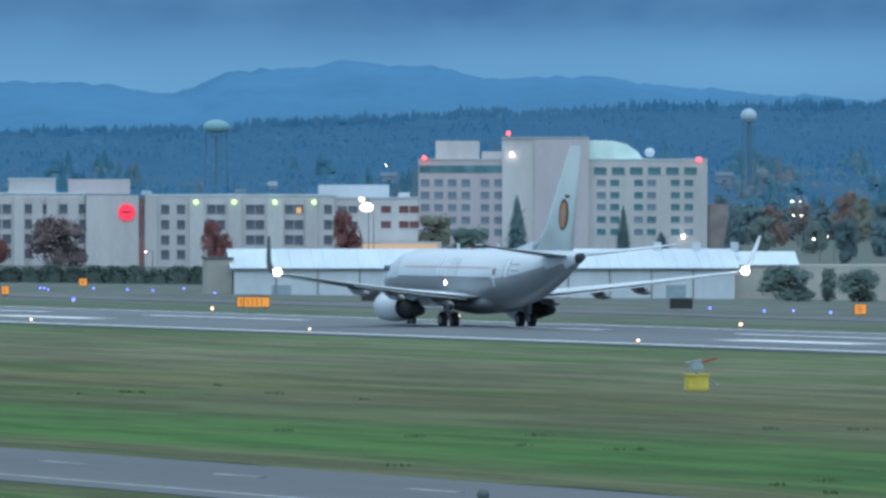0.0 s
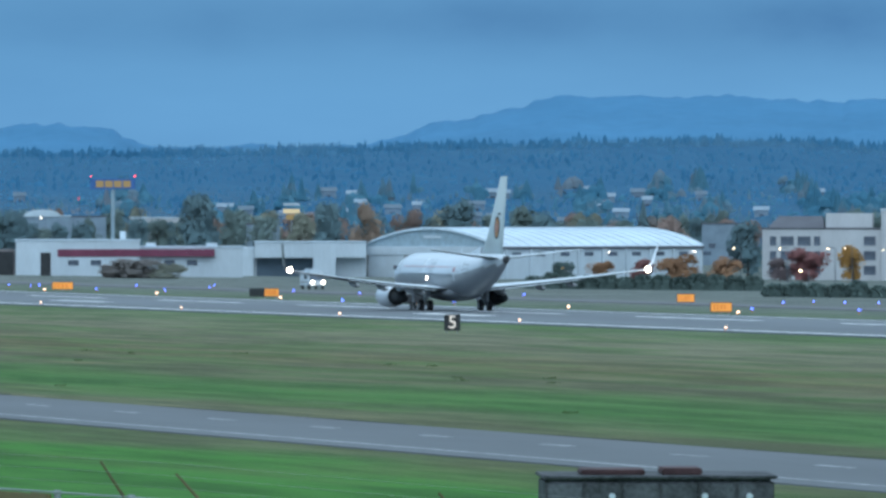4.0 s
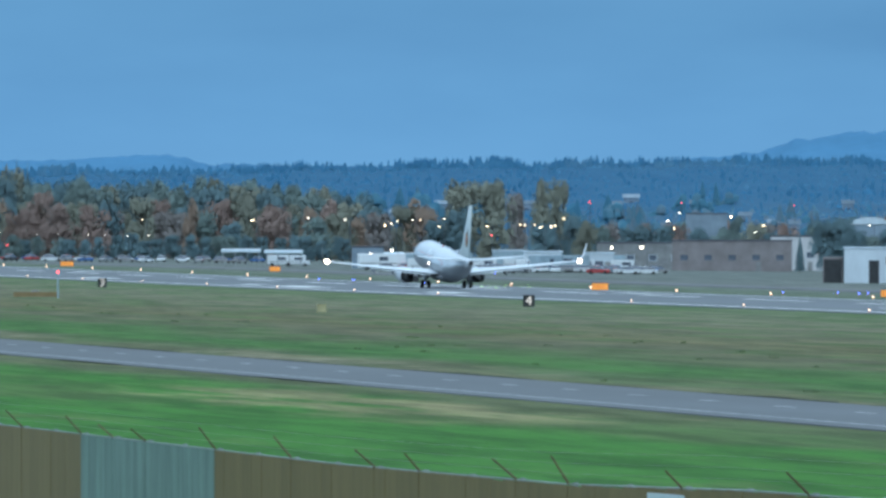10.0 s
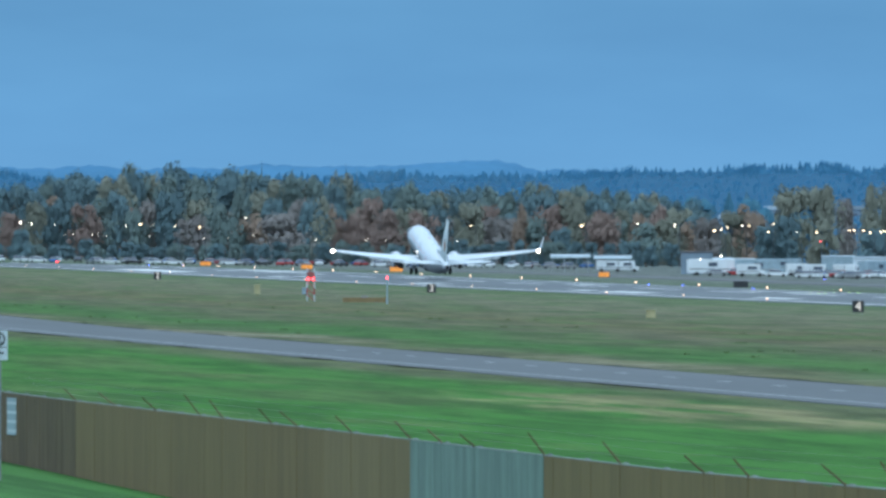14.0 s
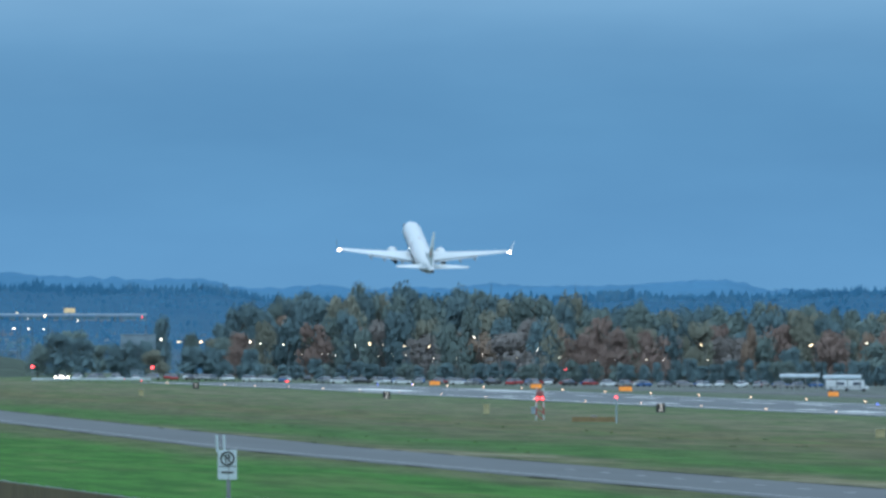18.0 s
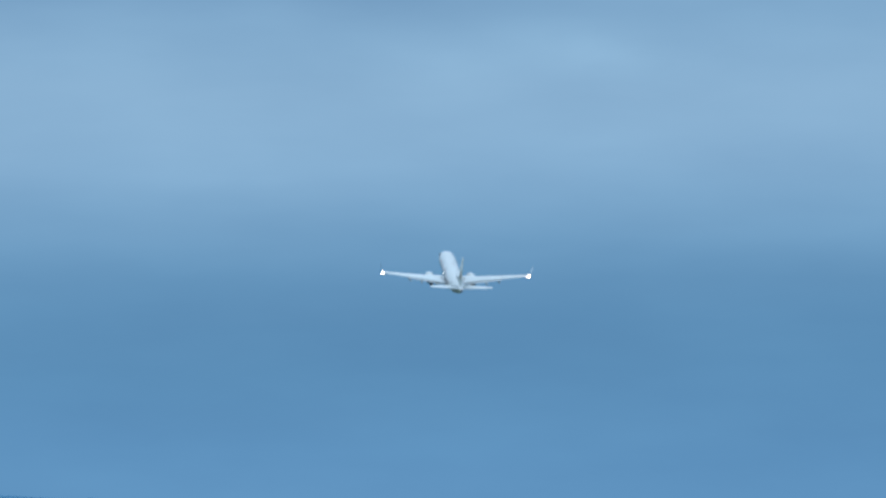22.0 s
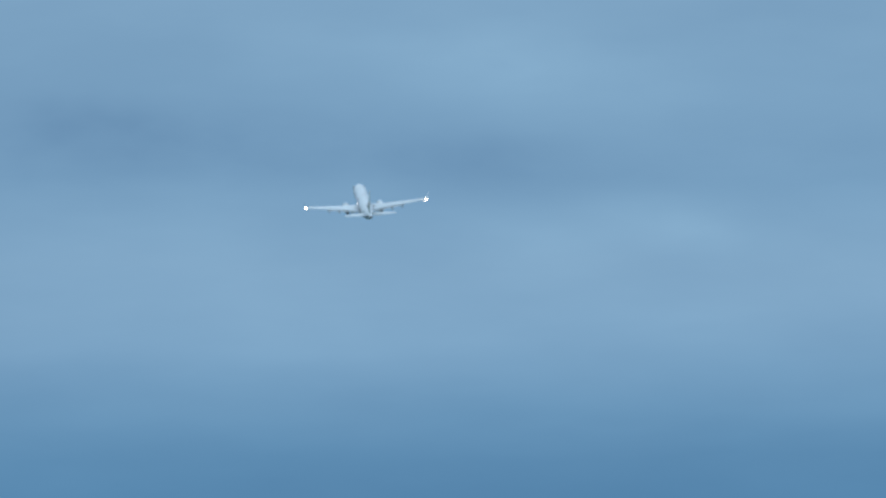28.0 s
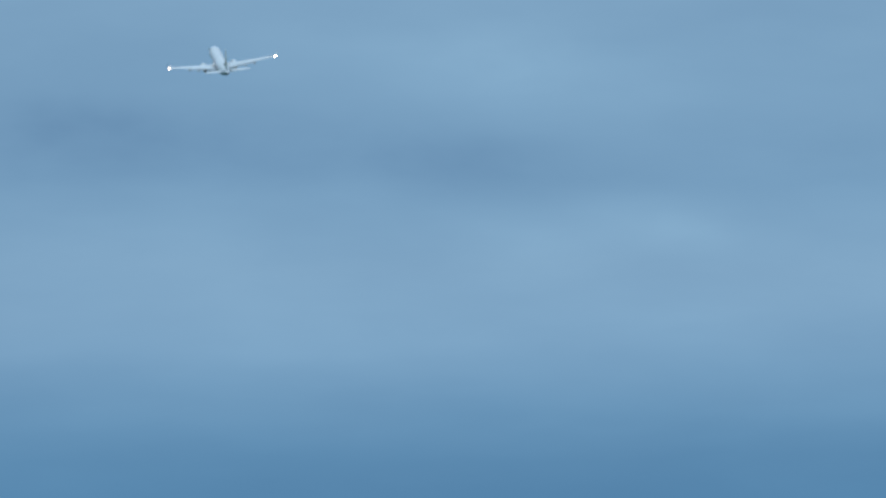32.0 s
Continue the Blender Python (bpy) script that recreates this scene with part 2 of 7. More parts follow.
def slope_mat(name):
    """A wooded valley side: broad dark and pale patches, autumn brown towards the foot, the haze's blue mixed into all
    of them.
    """
    m = bpy.data.materials.new(name)
    m.use_nodes = True
    nt = m.node_tree
    N, L = nt.nodes.new, nt.links.new
    bs = nt.nodes["Principled BSDF"]
    bs.inputs["Roughness"].default_value, bs.inputs["Specular IOR Level"].default_value = 0.95, 0.05
    co = N("ShaderNodeTexCoord")
    facs = []
    for sx, sy, sz in ((0.09, 0.012, 0.1), (0.30, 0.03, 0.2), (0.022, 0.006, 0.03)):
        mp, n = N("ShaderNodeMapping"), N("ShaderNodeTexNoise")
        mp.inputs["Scale"].default_value = (sx, sy, sz)
        n.inputs["Scale"].default_value, n.inputs["Detail"].default_value = 1, 5
        L(co.outputs["Object"], mp.inputs[0])
        L(mp.outputs[0], n.inputs["Vector"])
        facs.append(n.outputs["Fac"])
    half = N("ShaderNodeMath")
    half.operation = "MULTIPLY_ADD"
    half.inputs[1].default_value = 0.5
    L(facs[1], half.inputs[0])
    L(facs[0], half.inputs[2])
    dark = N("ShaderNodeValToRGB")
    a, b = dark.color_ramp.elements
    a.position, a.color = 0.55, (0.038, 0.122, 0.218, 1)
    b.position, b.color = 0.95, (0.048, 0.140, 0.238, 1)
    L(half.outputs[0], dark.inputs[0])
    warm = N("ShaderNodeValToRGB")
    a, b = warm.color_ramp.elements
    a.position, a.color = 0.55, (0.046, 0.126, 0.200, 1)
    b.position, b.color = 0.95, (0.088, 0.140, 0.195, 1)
    L(half.outputs[0], warm.inputs[0])
    sep, low = N("ShaderNodeSeparateXYZ"), N("ShaderNodeMapRange")
    L(co.outputs["Object"], sep.inputs[0])
    low.interpolation_type = "SMOOTHSTEP"
    low.inputs["From Min"].default_value, low.inputs["From Max"].default_value = 24, 4
    L(sep.outputs["Z"], low.inputs["Value"])
    mul = N("ShaderNodeMath")
    mul.operation = "MULTIPLY"
    L(low.outputs[0], mul.inputs[0])
    patch = N("ShaderNodeMapRange")
    patch.inputs["From Min"].default_value, patch.inputs["From Max"].default_value = 0.4, 0.62
    L(facs[2], patch.inputs["Value"])
    L(patch.outputs[0], mul.inputs[1])
    mx = N("ShaderNodeMixRGB")
    L(mul.outputs[0], mx.inputs[0])
    L(dark.outputs[0], mx.inputs[1])
    L(warm.outputs[0], mx.inputs[2])
    L(mx.outputs[0], bs.inputs["Base Color"])
    return m


M = {
    "runway": mat("runway_asphalt", (0.122, 0.134, 0.148), 0.62, spread=0.25, scale=9, bump=0.2, streak=(0.5, 0.05, 1)),
    "road": mat("road_asphalt", (0.098, 0.106, 0.114), 0.62, spread=0.2, scale=6, bump=0.2, streak=(0.6, 0.08, 1)),
    "wornpaint": mat("worn_road_paint", (0.36, 0.37, 0.38), 0.6, spread=0.4, scale=2),
    "paint": mat("road_paint", (0.86, 0.86, 0.85), 0.6, spread=0.2, scale=4),
    "white": mat("white_metal", (0.63, 0.69, 0.74), 0.5, spread=0.12, scale=6, streak=(1, 1, 0.3)),
    "vehicle": mat("vehicle_white_paint", (0.80, 0.83, 0.85), 0.35, spread=0.08, scale=3),
    "roofwhite": mat("white_roof", (0.66, 0.75, 0.82), 0.5, spread=0.12, scale=5, streak=(1.5, 0.3, 1)),
    "cream": mat("cream_render", (0.60, 0.59, 0.60), 0.8, spread=0.12, scale=5, streak=(1, 1, 0.25)),
    "pinkish": mat("pale_pink_render", (0.56, 0.51, 0.54), 0.8, spread=0.1, scale=6, streak=(1, 1, 0.25)),
    "brown": mat("brown_brick", (0.30, 0.265, 0.265), 0.85, spread=0.25, scale=3),
    "grey": mat("grey_concrete", (0.30, 0.30, 0.30), 0.85, spread=0.3, scale=2, bump=0.3),
    "darkroof": mat("dark_roof", (0.14, 0.14, 0.16), 0.8, spread=0.2, scale=3),
    "glass": mat("window_glass", (0.13, 0.155, 0.20), 0.12, spread=0.5, scale=3, spec=0.7),
    "paleglass": mat("pale_blue_window_glass", (0.22, 0.28, 0.36), 0.12, spread=0.4, scale=3, spec=0.7),
    "redglass": mat("dull_red_curtained_glass", (0.20, 0.085, 0.085), 0.2, spread=0.4, scale=3, spec=0.6),
    "teal": mat("teal_glass", (0.10, 0.24, 0.28), 0.12, spread=0.5, scale=3, spec=0.7),
    "greenglass": mat("green_glass_roof", (0.60, 0.78, 0.74), 0.25, spread=0.15, scale=4),
    "dark": mat("dark_steel", (0.04, 0.042, 0.045), 0.6, spread=0.3, scale=1),
    "pole": mat("grey_pole_paint", (0.12, 0.14, 0.16), 0.6, spread=0.2, scale=1),
    "steel": mat("galvanised_steel", (0.36, 0.37, 0.38), 0.45, metal=0.6, spread=0.25, scale=1),
    "pierred": mat("faded_brick_red", (0.30, 0.13, 0.12), 0.8, spread=0.25, scale=2),
    "red": mat("red_paint", (0.45, 0.05, 0.05), 0.55, spread=0.2, scale=2),
    "maroon": mat("maroon_band", (0.20, 0.050, 0.090), 0.6, spread=0.2, scale=3),
    "emblem": mat("emblem_orange", (0.50, 0.24, 0.10), 0.5, spread=0.2, scale=1),
    "mark": mat("faded_red_mark", (0.50, 0.24, 0.24), 0.5, spread=0.2, scale=1),
    "orange": mat("orange_paint", (0.75, 0.22, 0.03), 0.5, spread=0.15, scale=1),
    "yellow": mat("yellow_paint", (0.72, 0.58, 0.10), 0.55, spread=0.2, scale=0.7),
    "tanbox": mat("faded_yellow_paint", (0.50, 0.45, 0.25), 0.6, spread=0.2, scale=0.7),
    "blue": mat("blue_paint", (0.06, 0.16, 0.40), 0.5, spread=0.2, scale=1),
    "palebox": mat("pale_blue_paint", (0.36, 0.46, 0.52), 0.5, spread=0.2, scale=1),
    # tower steel and both tanks have bluish haze mixed into their colours
    "hazesteel": mat("haze_blue_tower_steel", (0.11, 0.23, 0.33), 0.6, spread=0.15, scale=3),
    "paletank": mat("hazed_white_tank", (0.42, 0.54, 0.62), 0.5, spread=0.12, scale=4),
    "tower": mat("hazed_green_tank", (0.23, 0.44, 0.49), 0.5, spread=0.12, scale=4),
    "rubber": mat("tyre_rubber", (0.025, 0.025, 0.027), 0.8, spread=0.3, scale=0.5),
    "skin": mat("aircraft_white", (0.70, 0.75, 0.80), 0.26, spread=0.07, scale=3, spec=0.8, streak=(1, 0.3, 1)),
    "hull": mat("aircraft_lower_grey", (0.27, 0.30, 0.33), 0.34, spread=0.1, scale=3, spec=0.6, streak=(1, 0.3, 1)),
    # dark grey of the hull marks, also used to paint shade on undersides
    "belly": mat("aircraft_mark_and_shade_grey", (0.17, 0.19, 0.21), 0.42, spread=0.15, scale=3, streak=(1, 0.3, 1)),
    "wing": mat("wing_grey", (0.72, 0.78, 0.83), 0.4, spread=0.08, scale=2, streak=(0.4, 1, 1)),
    "fin": mat("fin_grey_green", (0.48, 0.55, 0.56), 0.42, spread=0.08, scale=2),
    "bark": mat("bark", (0.10, 0.075, 0.055), 0.9, spread=0.35, scale=1, bump=0.5),
    "fence_tan": mat("tan_fence_slats", (0.215, 0.152, 0.070), 0.8, spread=0.13, scale=1.2, streak=(3, 3, 0.6)),
    "fence_dark": mat("dark_fence_slats", (0.150, 0.105, 0.060), 0.85, spread=0.3, scale=1.2, streak=(3, 3, 0.6)),
    "fence_pale": mat("pale_tan_fence_slats", (0.245, 0.178, 0.088), 0.8, spread=0.13, scale=1.2, streak=(3, 3, 0.6)),
    "fence_green": mat("blue_green_fence_slats", (0.20, 0.28, 0.255), 0.7, spread=0.25, scale=1.2, streak=(3, 3, 0.6)),
    "tuft": leaf_mat("rank_grass_blades", (0.125, 0.172, 0.080), 0.4, crown=False),
    # colour of the grass's shadow along the road
    "grass_shadow": mat("grass_shadow_verge", (0.042, 0.046, 0.030), 0.95, spread=0.6, scale=3, spec=0.1),
    "l_rwy": glow("runway_lamp", (1.0, 0.64, 0.44), 4),
    "block": mat("weathered_concrete", (0.095, 0.10, 0.108), 0.9, spread=0.75, scale=0.9, bump=0.6),
    "redtile": mat("red_brown_boards", (0.085, 0.045, 0.045), 0.85, spread=0.35, scale=0.7),
    # far bank grass, made bluish to carry haze
    "bank": mat("hazed_bank_grass", (0.072, 0.098, 0.078), 0.9, spread=0.35, scale=20, spec=0.1),
    "tanwall": mat("tan_block_wall", (0.46, 0.44, 0.40), 0.85, spread=0.15, scale=3),
    "lot": mat("lot_asphalt", (0.13, 0.13, 0.14), 0.75, spread=0.25, scale=15),
    # far leaves: pale bluish haze is mixed into their base colours
    "f_dark": leaf_mat("hazed_dark_leaves", (0.189, 0.285, 0.316), 0.16, single=0.10),
    "f_mid": leaf_mat("hazed_green_leaves", (0.234, 0.309, 0.297), 0.16, single=0.10),
    "f_olive": leaf_mat("hazed_olive_leaves", (0.316, 0.330, 0.272), 0.16, single=0.10),
    "f_orange": leaf_mat("hazed_orange_leaves", (0.460, 0.345, 0.275), 0.16, single=0.10),
    "f_red": leaf_mat("hazed_red_leaves", (0.395, 0.292, 0.258), 0.16, single=0.10),
    "f_yellow": leaf_mat("hazed_yellow_leaves", (0.505, 0.403, 0.252), 0.16, single=0.10),
    "f_purple": leaf_mat("hazed_plum_leaves", (0.33, 0.305, 0.295), 0.16, single=0.10),
    "g_dark": leaf_mat("dark_green_leaves", (0.179, 0.254, 0.241)),
    "g_mid": leaf_mat("green_leaves", (0.206, 0.246, 0.192)),
    "g_olive": leaf_mat("olive_leaves", (0.281, 0.264, 0.182)),
    "g_orange": leaf_mat("orange_leaves", (0.453, 0.261, 0.158)),
    "g_red": leaf_mat("red_leaves", (0.337, 0.158, 0.154)),
    # autumn yellow, with warm lamplight put in as extra orange
    "g_yellow": leaf_mat("lamp_tinted_yellow_leaves", (0.633, 0.352, 0.122)),
    "g_purple": leaf_mat("plum_leaves", (0.281, 0.220, 0.226)),
    # the blue of distance haze is part of these woods' colours
    "w_ridge": woods_mat("haze_blue_fir_woods", (0.076, 0.240, 0.420), (0.096, 0.285, 0.480), (0.150, 0.325, 0.490)),
    "w_low": woods_mat("haze_blue_valley_woods", (0.120, 0.305, 0.430), (0.175, 0.330, 0.420), (0.290, 0.330, 0.400)),
    "w_clump": woods_mat("haze_blue_tree_clumps", (0.085, 0.235, 0.350), (0.115, 0.270, 0.365), (0.230, 0.275, 0.325)),
    # far house walls and roofs: grey-blue haze put into the colour
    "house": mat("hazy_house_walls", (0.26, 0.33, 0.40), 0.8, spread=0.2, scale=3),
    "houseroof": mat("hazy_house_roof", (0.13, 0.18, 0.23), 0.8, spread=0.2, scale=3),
    "hedge": leaf_mat("hedge_leaves", (0.138, 0.184, 0.170), crown=False),
    "g_fir": leaf_mat("fir_needles", (0.085, 0.141, 0.147)),
    # hill and valley side are blue because haze is put into the colour
    "hill": mat("haze_blue_wooded_hill", (0.082, 0.222, 0.378), 0.95, spread=0.12, scale=90, spec=0.05, fine=9),
    "hill2": slope_mat("haze_blue_valley_side"),
    "l_white": glow("white_lamp", (1.0, 0.86, 0.70), 9),
    "l_warm": glow("warm_lamp", (1.0, 0.74, 0.46), 7),
    "l_red": glow("red_lamp", (1.0, 0.06, 0.07), 7),
    "l_blue": glow("blue_lamp", (0.10, 0.18, 1.0), 5),
    "l_orange": glow("lit_orange_panel", (1.0, 0.40, 0.06), 0.85),
    "l_yellow": glow("lit_yellow_panel", (1.0, 0.74, 0.28), 0.26),
    "l_pale": glow("lit_pale_yellow_panel", (1.0, 0.86, 0.52), 0.62),
    "l_green": glow("green_lamp", (0.55, 1.0, 0.30), 3),
    "l_tip": glow("aircraft_lamp", (1.0, 0.80, 0.62), 16),
    "l_sign": glow("lit_red_sign", (1.0, 0.03, 0.09), 1.1),
    "porch_glow": glow("glowing_porch_front", (1.0, 0.70, 0.46), 0.62),
    "l_win": glow("lit_window", (1.0, 0.55, 0.25), 0.8),
    "l_digit": glow("lit_white_digit", (1.0, 0.97, 0.9), 0.8),
}


def grass_mat():
    """Mown airfield grass: bands along the runway, straw patches and mottling."""
    m = bpy.data.materials.new("airfield_grass")
    m.use_nodes = True
    nt = m.node_tree
    N, L = nt.nodes.new, nt.links.new
    bs = nt.nodes["Principled BSDF"]
    bs.inputs["Roughness"].default_value = 0.9
    bs.inputs["Specular IOR Level"].default_value = 0.1
    co = N("ShaderNodeTexCoord")
    sep = N("ShaderNodeSeparateXYZ")
    L(co.outputs["Object"], sep.inputs[0])

    def noise_of(sx, sy, detail=5, rough=0.55):
        mp = N("ShaderNodeMapping")
        mp.inputs["Scale"].default_value = (sx, sy, 1)
        L(co.outputs["Object"], mp.inputs[0])
        n = N("ShaderNodeTexNoise")
        n.inputs["Scale"].default_value, n.inputs["Detail"].default_value, n.inputs["Roughness"].default_value = 1, detail, rough
        L(mp.outputs[0], n.inputs["Vector"])
        return n.outputs["Fac"]

    def calc(op, a, b):
        q = N("ShaderNodeMath")
        q.operation = op
        for i, v in enumerate((a, b)):
            if isinstance(v, (int, float)):
                q.inputs[i].default_value = v
            else:
                L(v, q.inputs[i])
        return q.outputs[0]

    wob = calc("MULTIPLY", calc("SUBTRACT", noise_of(0.05, 0.012), 0.5), 26)
    x = calc("ADD", sep.outputs["X"], wob)
    ramp = N("ShaderNodeValToRGB")
    green, dull, straw, olive = (0.051, 0.160, 0.029), (0.134, 0.128, 0.068), (0.21, 0.18, 0.10), (0.103, 0.120, 0.062)
    stops = [(0, (0.06, 0.155, 0.045)), (40, green), (86, green), (93, olive), (110, (0.10, 0.12, 0.06)), (114, (0.13, 0.13, 0.075)), (118, (0.085, 0.130, 0.055)), (123, (0.062, 0.150, 0.040)), (130, (0.070, 0.140, 0.046)), (137, olive), (146, (0.125, 0.124, 0.076)), (157, dull), (172, (0.132, 0.134, 0.082)), (190, (0.162, 0.160, 0.108)), (212, (0.135, 0.160, 0.095)), (222, (0.112, 0.155, 0.082)),
             # behind the runway grey-blue haze is mixed into the grass colour
             (262, (0.085, 0.140, 0.070)), (285, (0.112, 0.148, 0.098)), (330, (0.150, 0.165, 0.160)), (420, (0.140, 0.160, 0.155))]
    el = ramp.color_ramp.elements
    while len(el) < len(stops):
        el.new(0.5)
    for e, (p, c) in zip(el, stops):
        e.position, e.color = p / 420, (*c, 1)
    L(calc("DIVIDE", x, 420.0), ramp.inputs[0])
    # straw patches
    pr = N("ShaderNodeValToRGB")
    pr.color_ramp.elements[0].position, pr.color_ramp.elements[1].position = 0.60, 0.72
    L(noise_of(0.10, 0.020, 6, 0.6), pr.inputs[0])
    mx = N("ShaderNodeMixRGB")
    L(calc("MULTIPLY", pr.outputs[0], 0.38), mx.inputs[0])
    L(ramp.outputs[0], mx.inputs[1])
    mx.inputs[2].default_value = (*straw, 1)
    # a worn straw patch between the fence and the road
    def smooth(v, a, b):
        q = N("ShaderNodeMapRange")
        q.interpolation_type = "SMOOTHSTEP"
        q.inputs["From Min"].default_value, q.inputs["From Max"].default_value = a, b
        L(v, q.inputs["Value"])
        return q.outputs[0]

    x2 = calc("ADD", sep.outputs["X"], calc("MULTIPLY", calc("SUBTRACT", noise_of(0.2, 0.05), 0.5), 16))
    worn = calc("MULTIPLY", calc("MULTIPLY", smooth(x2, 79, 83), smooth(x2, 92, 88)), calc("MULTIPLY", smooth(sep.outputs["Y"], 435, 460), smooth(sep.outputs["Y"], 575, 530)))
    worn = calc("MULTIPLY", worn, smooth(noise_of(0.3, 0.03, 6, 0.6), 0.36, 0.52))
    mw = N("ShaderNodeMixRGB")
    L(calc("MULTIPLY", worn, 0.7), mw.inputs[0])
    L(mx.outputs[0], mw.inputs[1])
    mw.inputs[2].default_value = (0.29, 0.245, 0.14, 1)
    mx = mw
    # greener patches in the dull grass
    pg = N("ShaderNodeMixRGB")
    L(calc("MULTIPLY", smooth(noise_of(0.16, 0.022, 5, 0.6), 0.47, 0.62), calc("MULTIPLY", calc("MULTIPLY", smooth(sep.outputs["X"], 108, 116), smooth(sep.outputs["X"], 262, 248)), 0.6)), pg.inputs[0])
    L(mx.outputs[0], pg.inputs[1])
    pg.inputs[2].default_value = (0.072, 0.138, 0.042, 1)
    # olive, half-dry swathes in the green strip by the fence
    po = N("ShaderNodeMixRGB")
    L(calc("MULTIPLY", smooth(noise_of(0.07, 0.010, 5, 0.6), 0.48, 0.66), calc("MULTIPLY", smooth(sep.outputs["X"], 106, 96), 0.55)), po.inputs[0])
    L(pg.outputs[0], po.inputs[1])
    po.inputs[2].default_value = (0.105, 0.135, 0.055, 1)
    # gravel washed out beyond the road's far side
    gr = calc("MULTIPLY", calc("MULTIPLY", smooth(x2, 106, 110), smooth(x2, 120, 112)), smooth(noise_of(0.05, 0.016, 5, 0.65), 0.50, 0.60))
    pv = N("ShaderNodeMixRGB")
    L(calc("MULTIPLY", gr, calc("MULTIPLY", smooth(sep.outputs["Y"], 420, 560), 0.75)), pv.inputs[0])
    L(po.outputs[0], pv.inputs[1])
    pv.inputs[2].default_value = (0.25, 0.23, 0.17, 1)
    pg = pv
    # dark tufts
    pt = N("ShaderNodeMixRGB")
    L(calc("MULTIPLY", smooth(noise_of(0.9, 0.10, 4, 0.6), 0.62, 0.72), 0.38), pt.inputs[0])
    L(pg.outputs[0], pt.inputs[1])
    pt.inputs[2].default_value = (0.040, 0.055, 0.026, 1)
    mx = pt
    # mottling
    tr = N("ShaderNodeValToRGB")
    tr.color_ramp.elements[0].position, tr.color_ramp.elements[1].position = 0.42, 0.58
    tr.color_ramp.elements[0].color, tr.color_ramp.elements[1].color = (0.73, 0.75, 0.72, 1), (1.26, 1.23, 1.20, 1)
    L(calc("ADD", calc("MULTIPLY", noise_of(0.30, 0.035, 4, 0.55), 0.6), calc("MULTIPLY", noise_of(1.3, 0.10, 3, 0.55), 0.4)), tr.inputs[0])
    mm = N("ShaderNodeMixRGB")
    mm.blend_type = "MULTIPLY"
    mm.inputs[0].default_value = 1
    L(mx.outputs[0], mm.inputs[1])
    L(tr.outputs[0], mm.inputs[2])
    # blades and clumps close by
    cl = N("ShaderNodeValToRGB")
    cl.color_ramp.elements[0].position, cl.color_ramp.elements[1].position = 0.35, 0.65
    cl.color_ramp.elements[0].color, cl.color_ramp.elements[1].color = (0.78, 0.80, 0.76, 1), (1.2, 1.18, 1.15, 1)
    L(noise_of(5.0, 5.0, 6, 0.75), cl.inputs[0])
    mc = N("ShaderNodeMixRGB")
    mc.blend_type = "MULTIPLY"
    mc.inputs[0].default_value = 1
    L(mm.outputs[0], mc.inputs[1])
    L(cl.outputs[0], mc.inputs[2])
    L(mc.outputs[0], bs.inputs["Base Color"])
    bp = N("ShaderNodeBump")
    bp.inputs["Strength"].default_value, bp.inputs["Distance"].default_value = 0.6, 0.12
    L(noise_of(2.0, 1.0, 6, 0.7), bp.inputs["Height"])
    L(bp.outputs[0], bs.inputs["Normal"])
    return m


M["grass"] = grass_mat()


# ---------------------------------------------------------------- building tools
LEVEE = ((-12, 7.0), (3, 7.0), (10, 5.3), (17, 4.9), (22, 3.95), (52, 0))      # offset from the stand, height


def ground(x, y):
    """Height of the airfield: a long shallow dip, falling away behind the runway, and the levee at the stand."""
    yy = min(max(y, 300), 2000)
    z = 8.683e-7 * (yy - 1200) ** 2 - 0.022 * min(max(x - 251, 0), 29) - 0.011 * min(max(x - 280, 0), 340)
    return z + levee(x, y) * (1 - min(1, max(0, (y - 260) / 300)))


def levee(x, y):
    for (a, za), (b, zb) in zip(LEVEE, LEVEE[1:]):
        if x < b:
            return za + (zb - za) * max(0, x - a) / (b - a)
    return 0


def at(b, r):
    return r * math.sin(radians(b)), r * math.cos(radians(b))


def stand(b, r, turn=0, z=None, s=1):
    """Pose on the ground at a bearing and range; +x to the right, +y away from the stand."""
    x, y = at(b, r)
    return Matrix.Translation((x, y, ground(x, y) if z is None else z)) @ Euler((0, 0, radians(turn - b))).to_matrix().to_4x4() @ Matrix.Scale(s, 4)


def on(x, y, turn=0, dz=0, s=1):
    return Matrix.Translation((x, y, ground(x, y) + dz)) @ Euler((0, 0, radians(turn))).to_matrix().to_4x4() @ Matrix.Scale(s, 4)


def box(bm, x0, x1, y0, y1, z0, z1):
    v = [bm.verts.new((x, y, z)) for x in (x0, x1) for y in (y0, y1) for z in (z0, z1)]
    for f in ((0, 1, 3, 2), (4, 6, 7, 5), (0, 4, 5, 1), (2, 3, 7, 6), (0, 2, 6, 4), (1, 5, 7, 3)):
        bm.faces.new([v[i] for i in f])
    return bm


def bevelled(x0, x1, y0, y1, z0, z1, w=0.03):
    bm = box(bmesh.new(), x0, x1, y0, y1, z0, z1)
    bmesh.ops.bevel(bm, geom=bm.edges[:], offset=w, segments=2, affect="EDGES")
    return bm


def loft(bm, rings, closed=True):
    """Skin over rings of equal length; ends are capped."""
    rows = [[bm.verts.new(p) for p in r] for r in rings]
    n = len(rows[0])
    for a, b in zip(rows, rows[1:]):
        for i in range(n if closed else n - 1):
            j = (i + 1) % n
            bm.faces.new((a[i], a[j], b[j], b[i]))
    if closed:
        bm.faces.new(rows[0][::-1])
        bm.faces.new(rows[-1])
    return bm


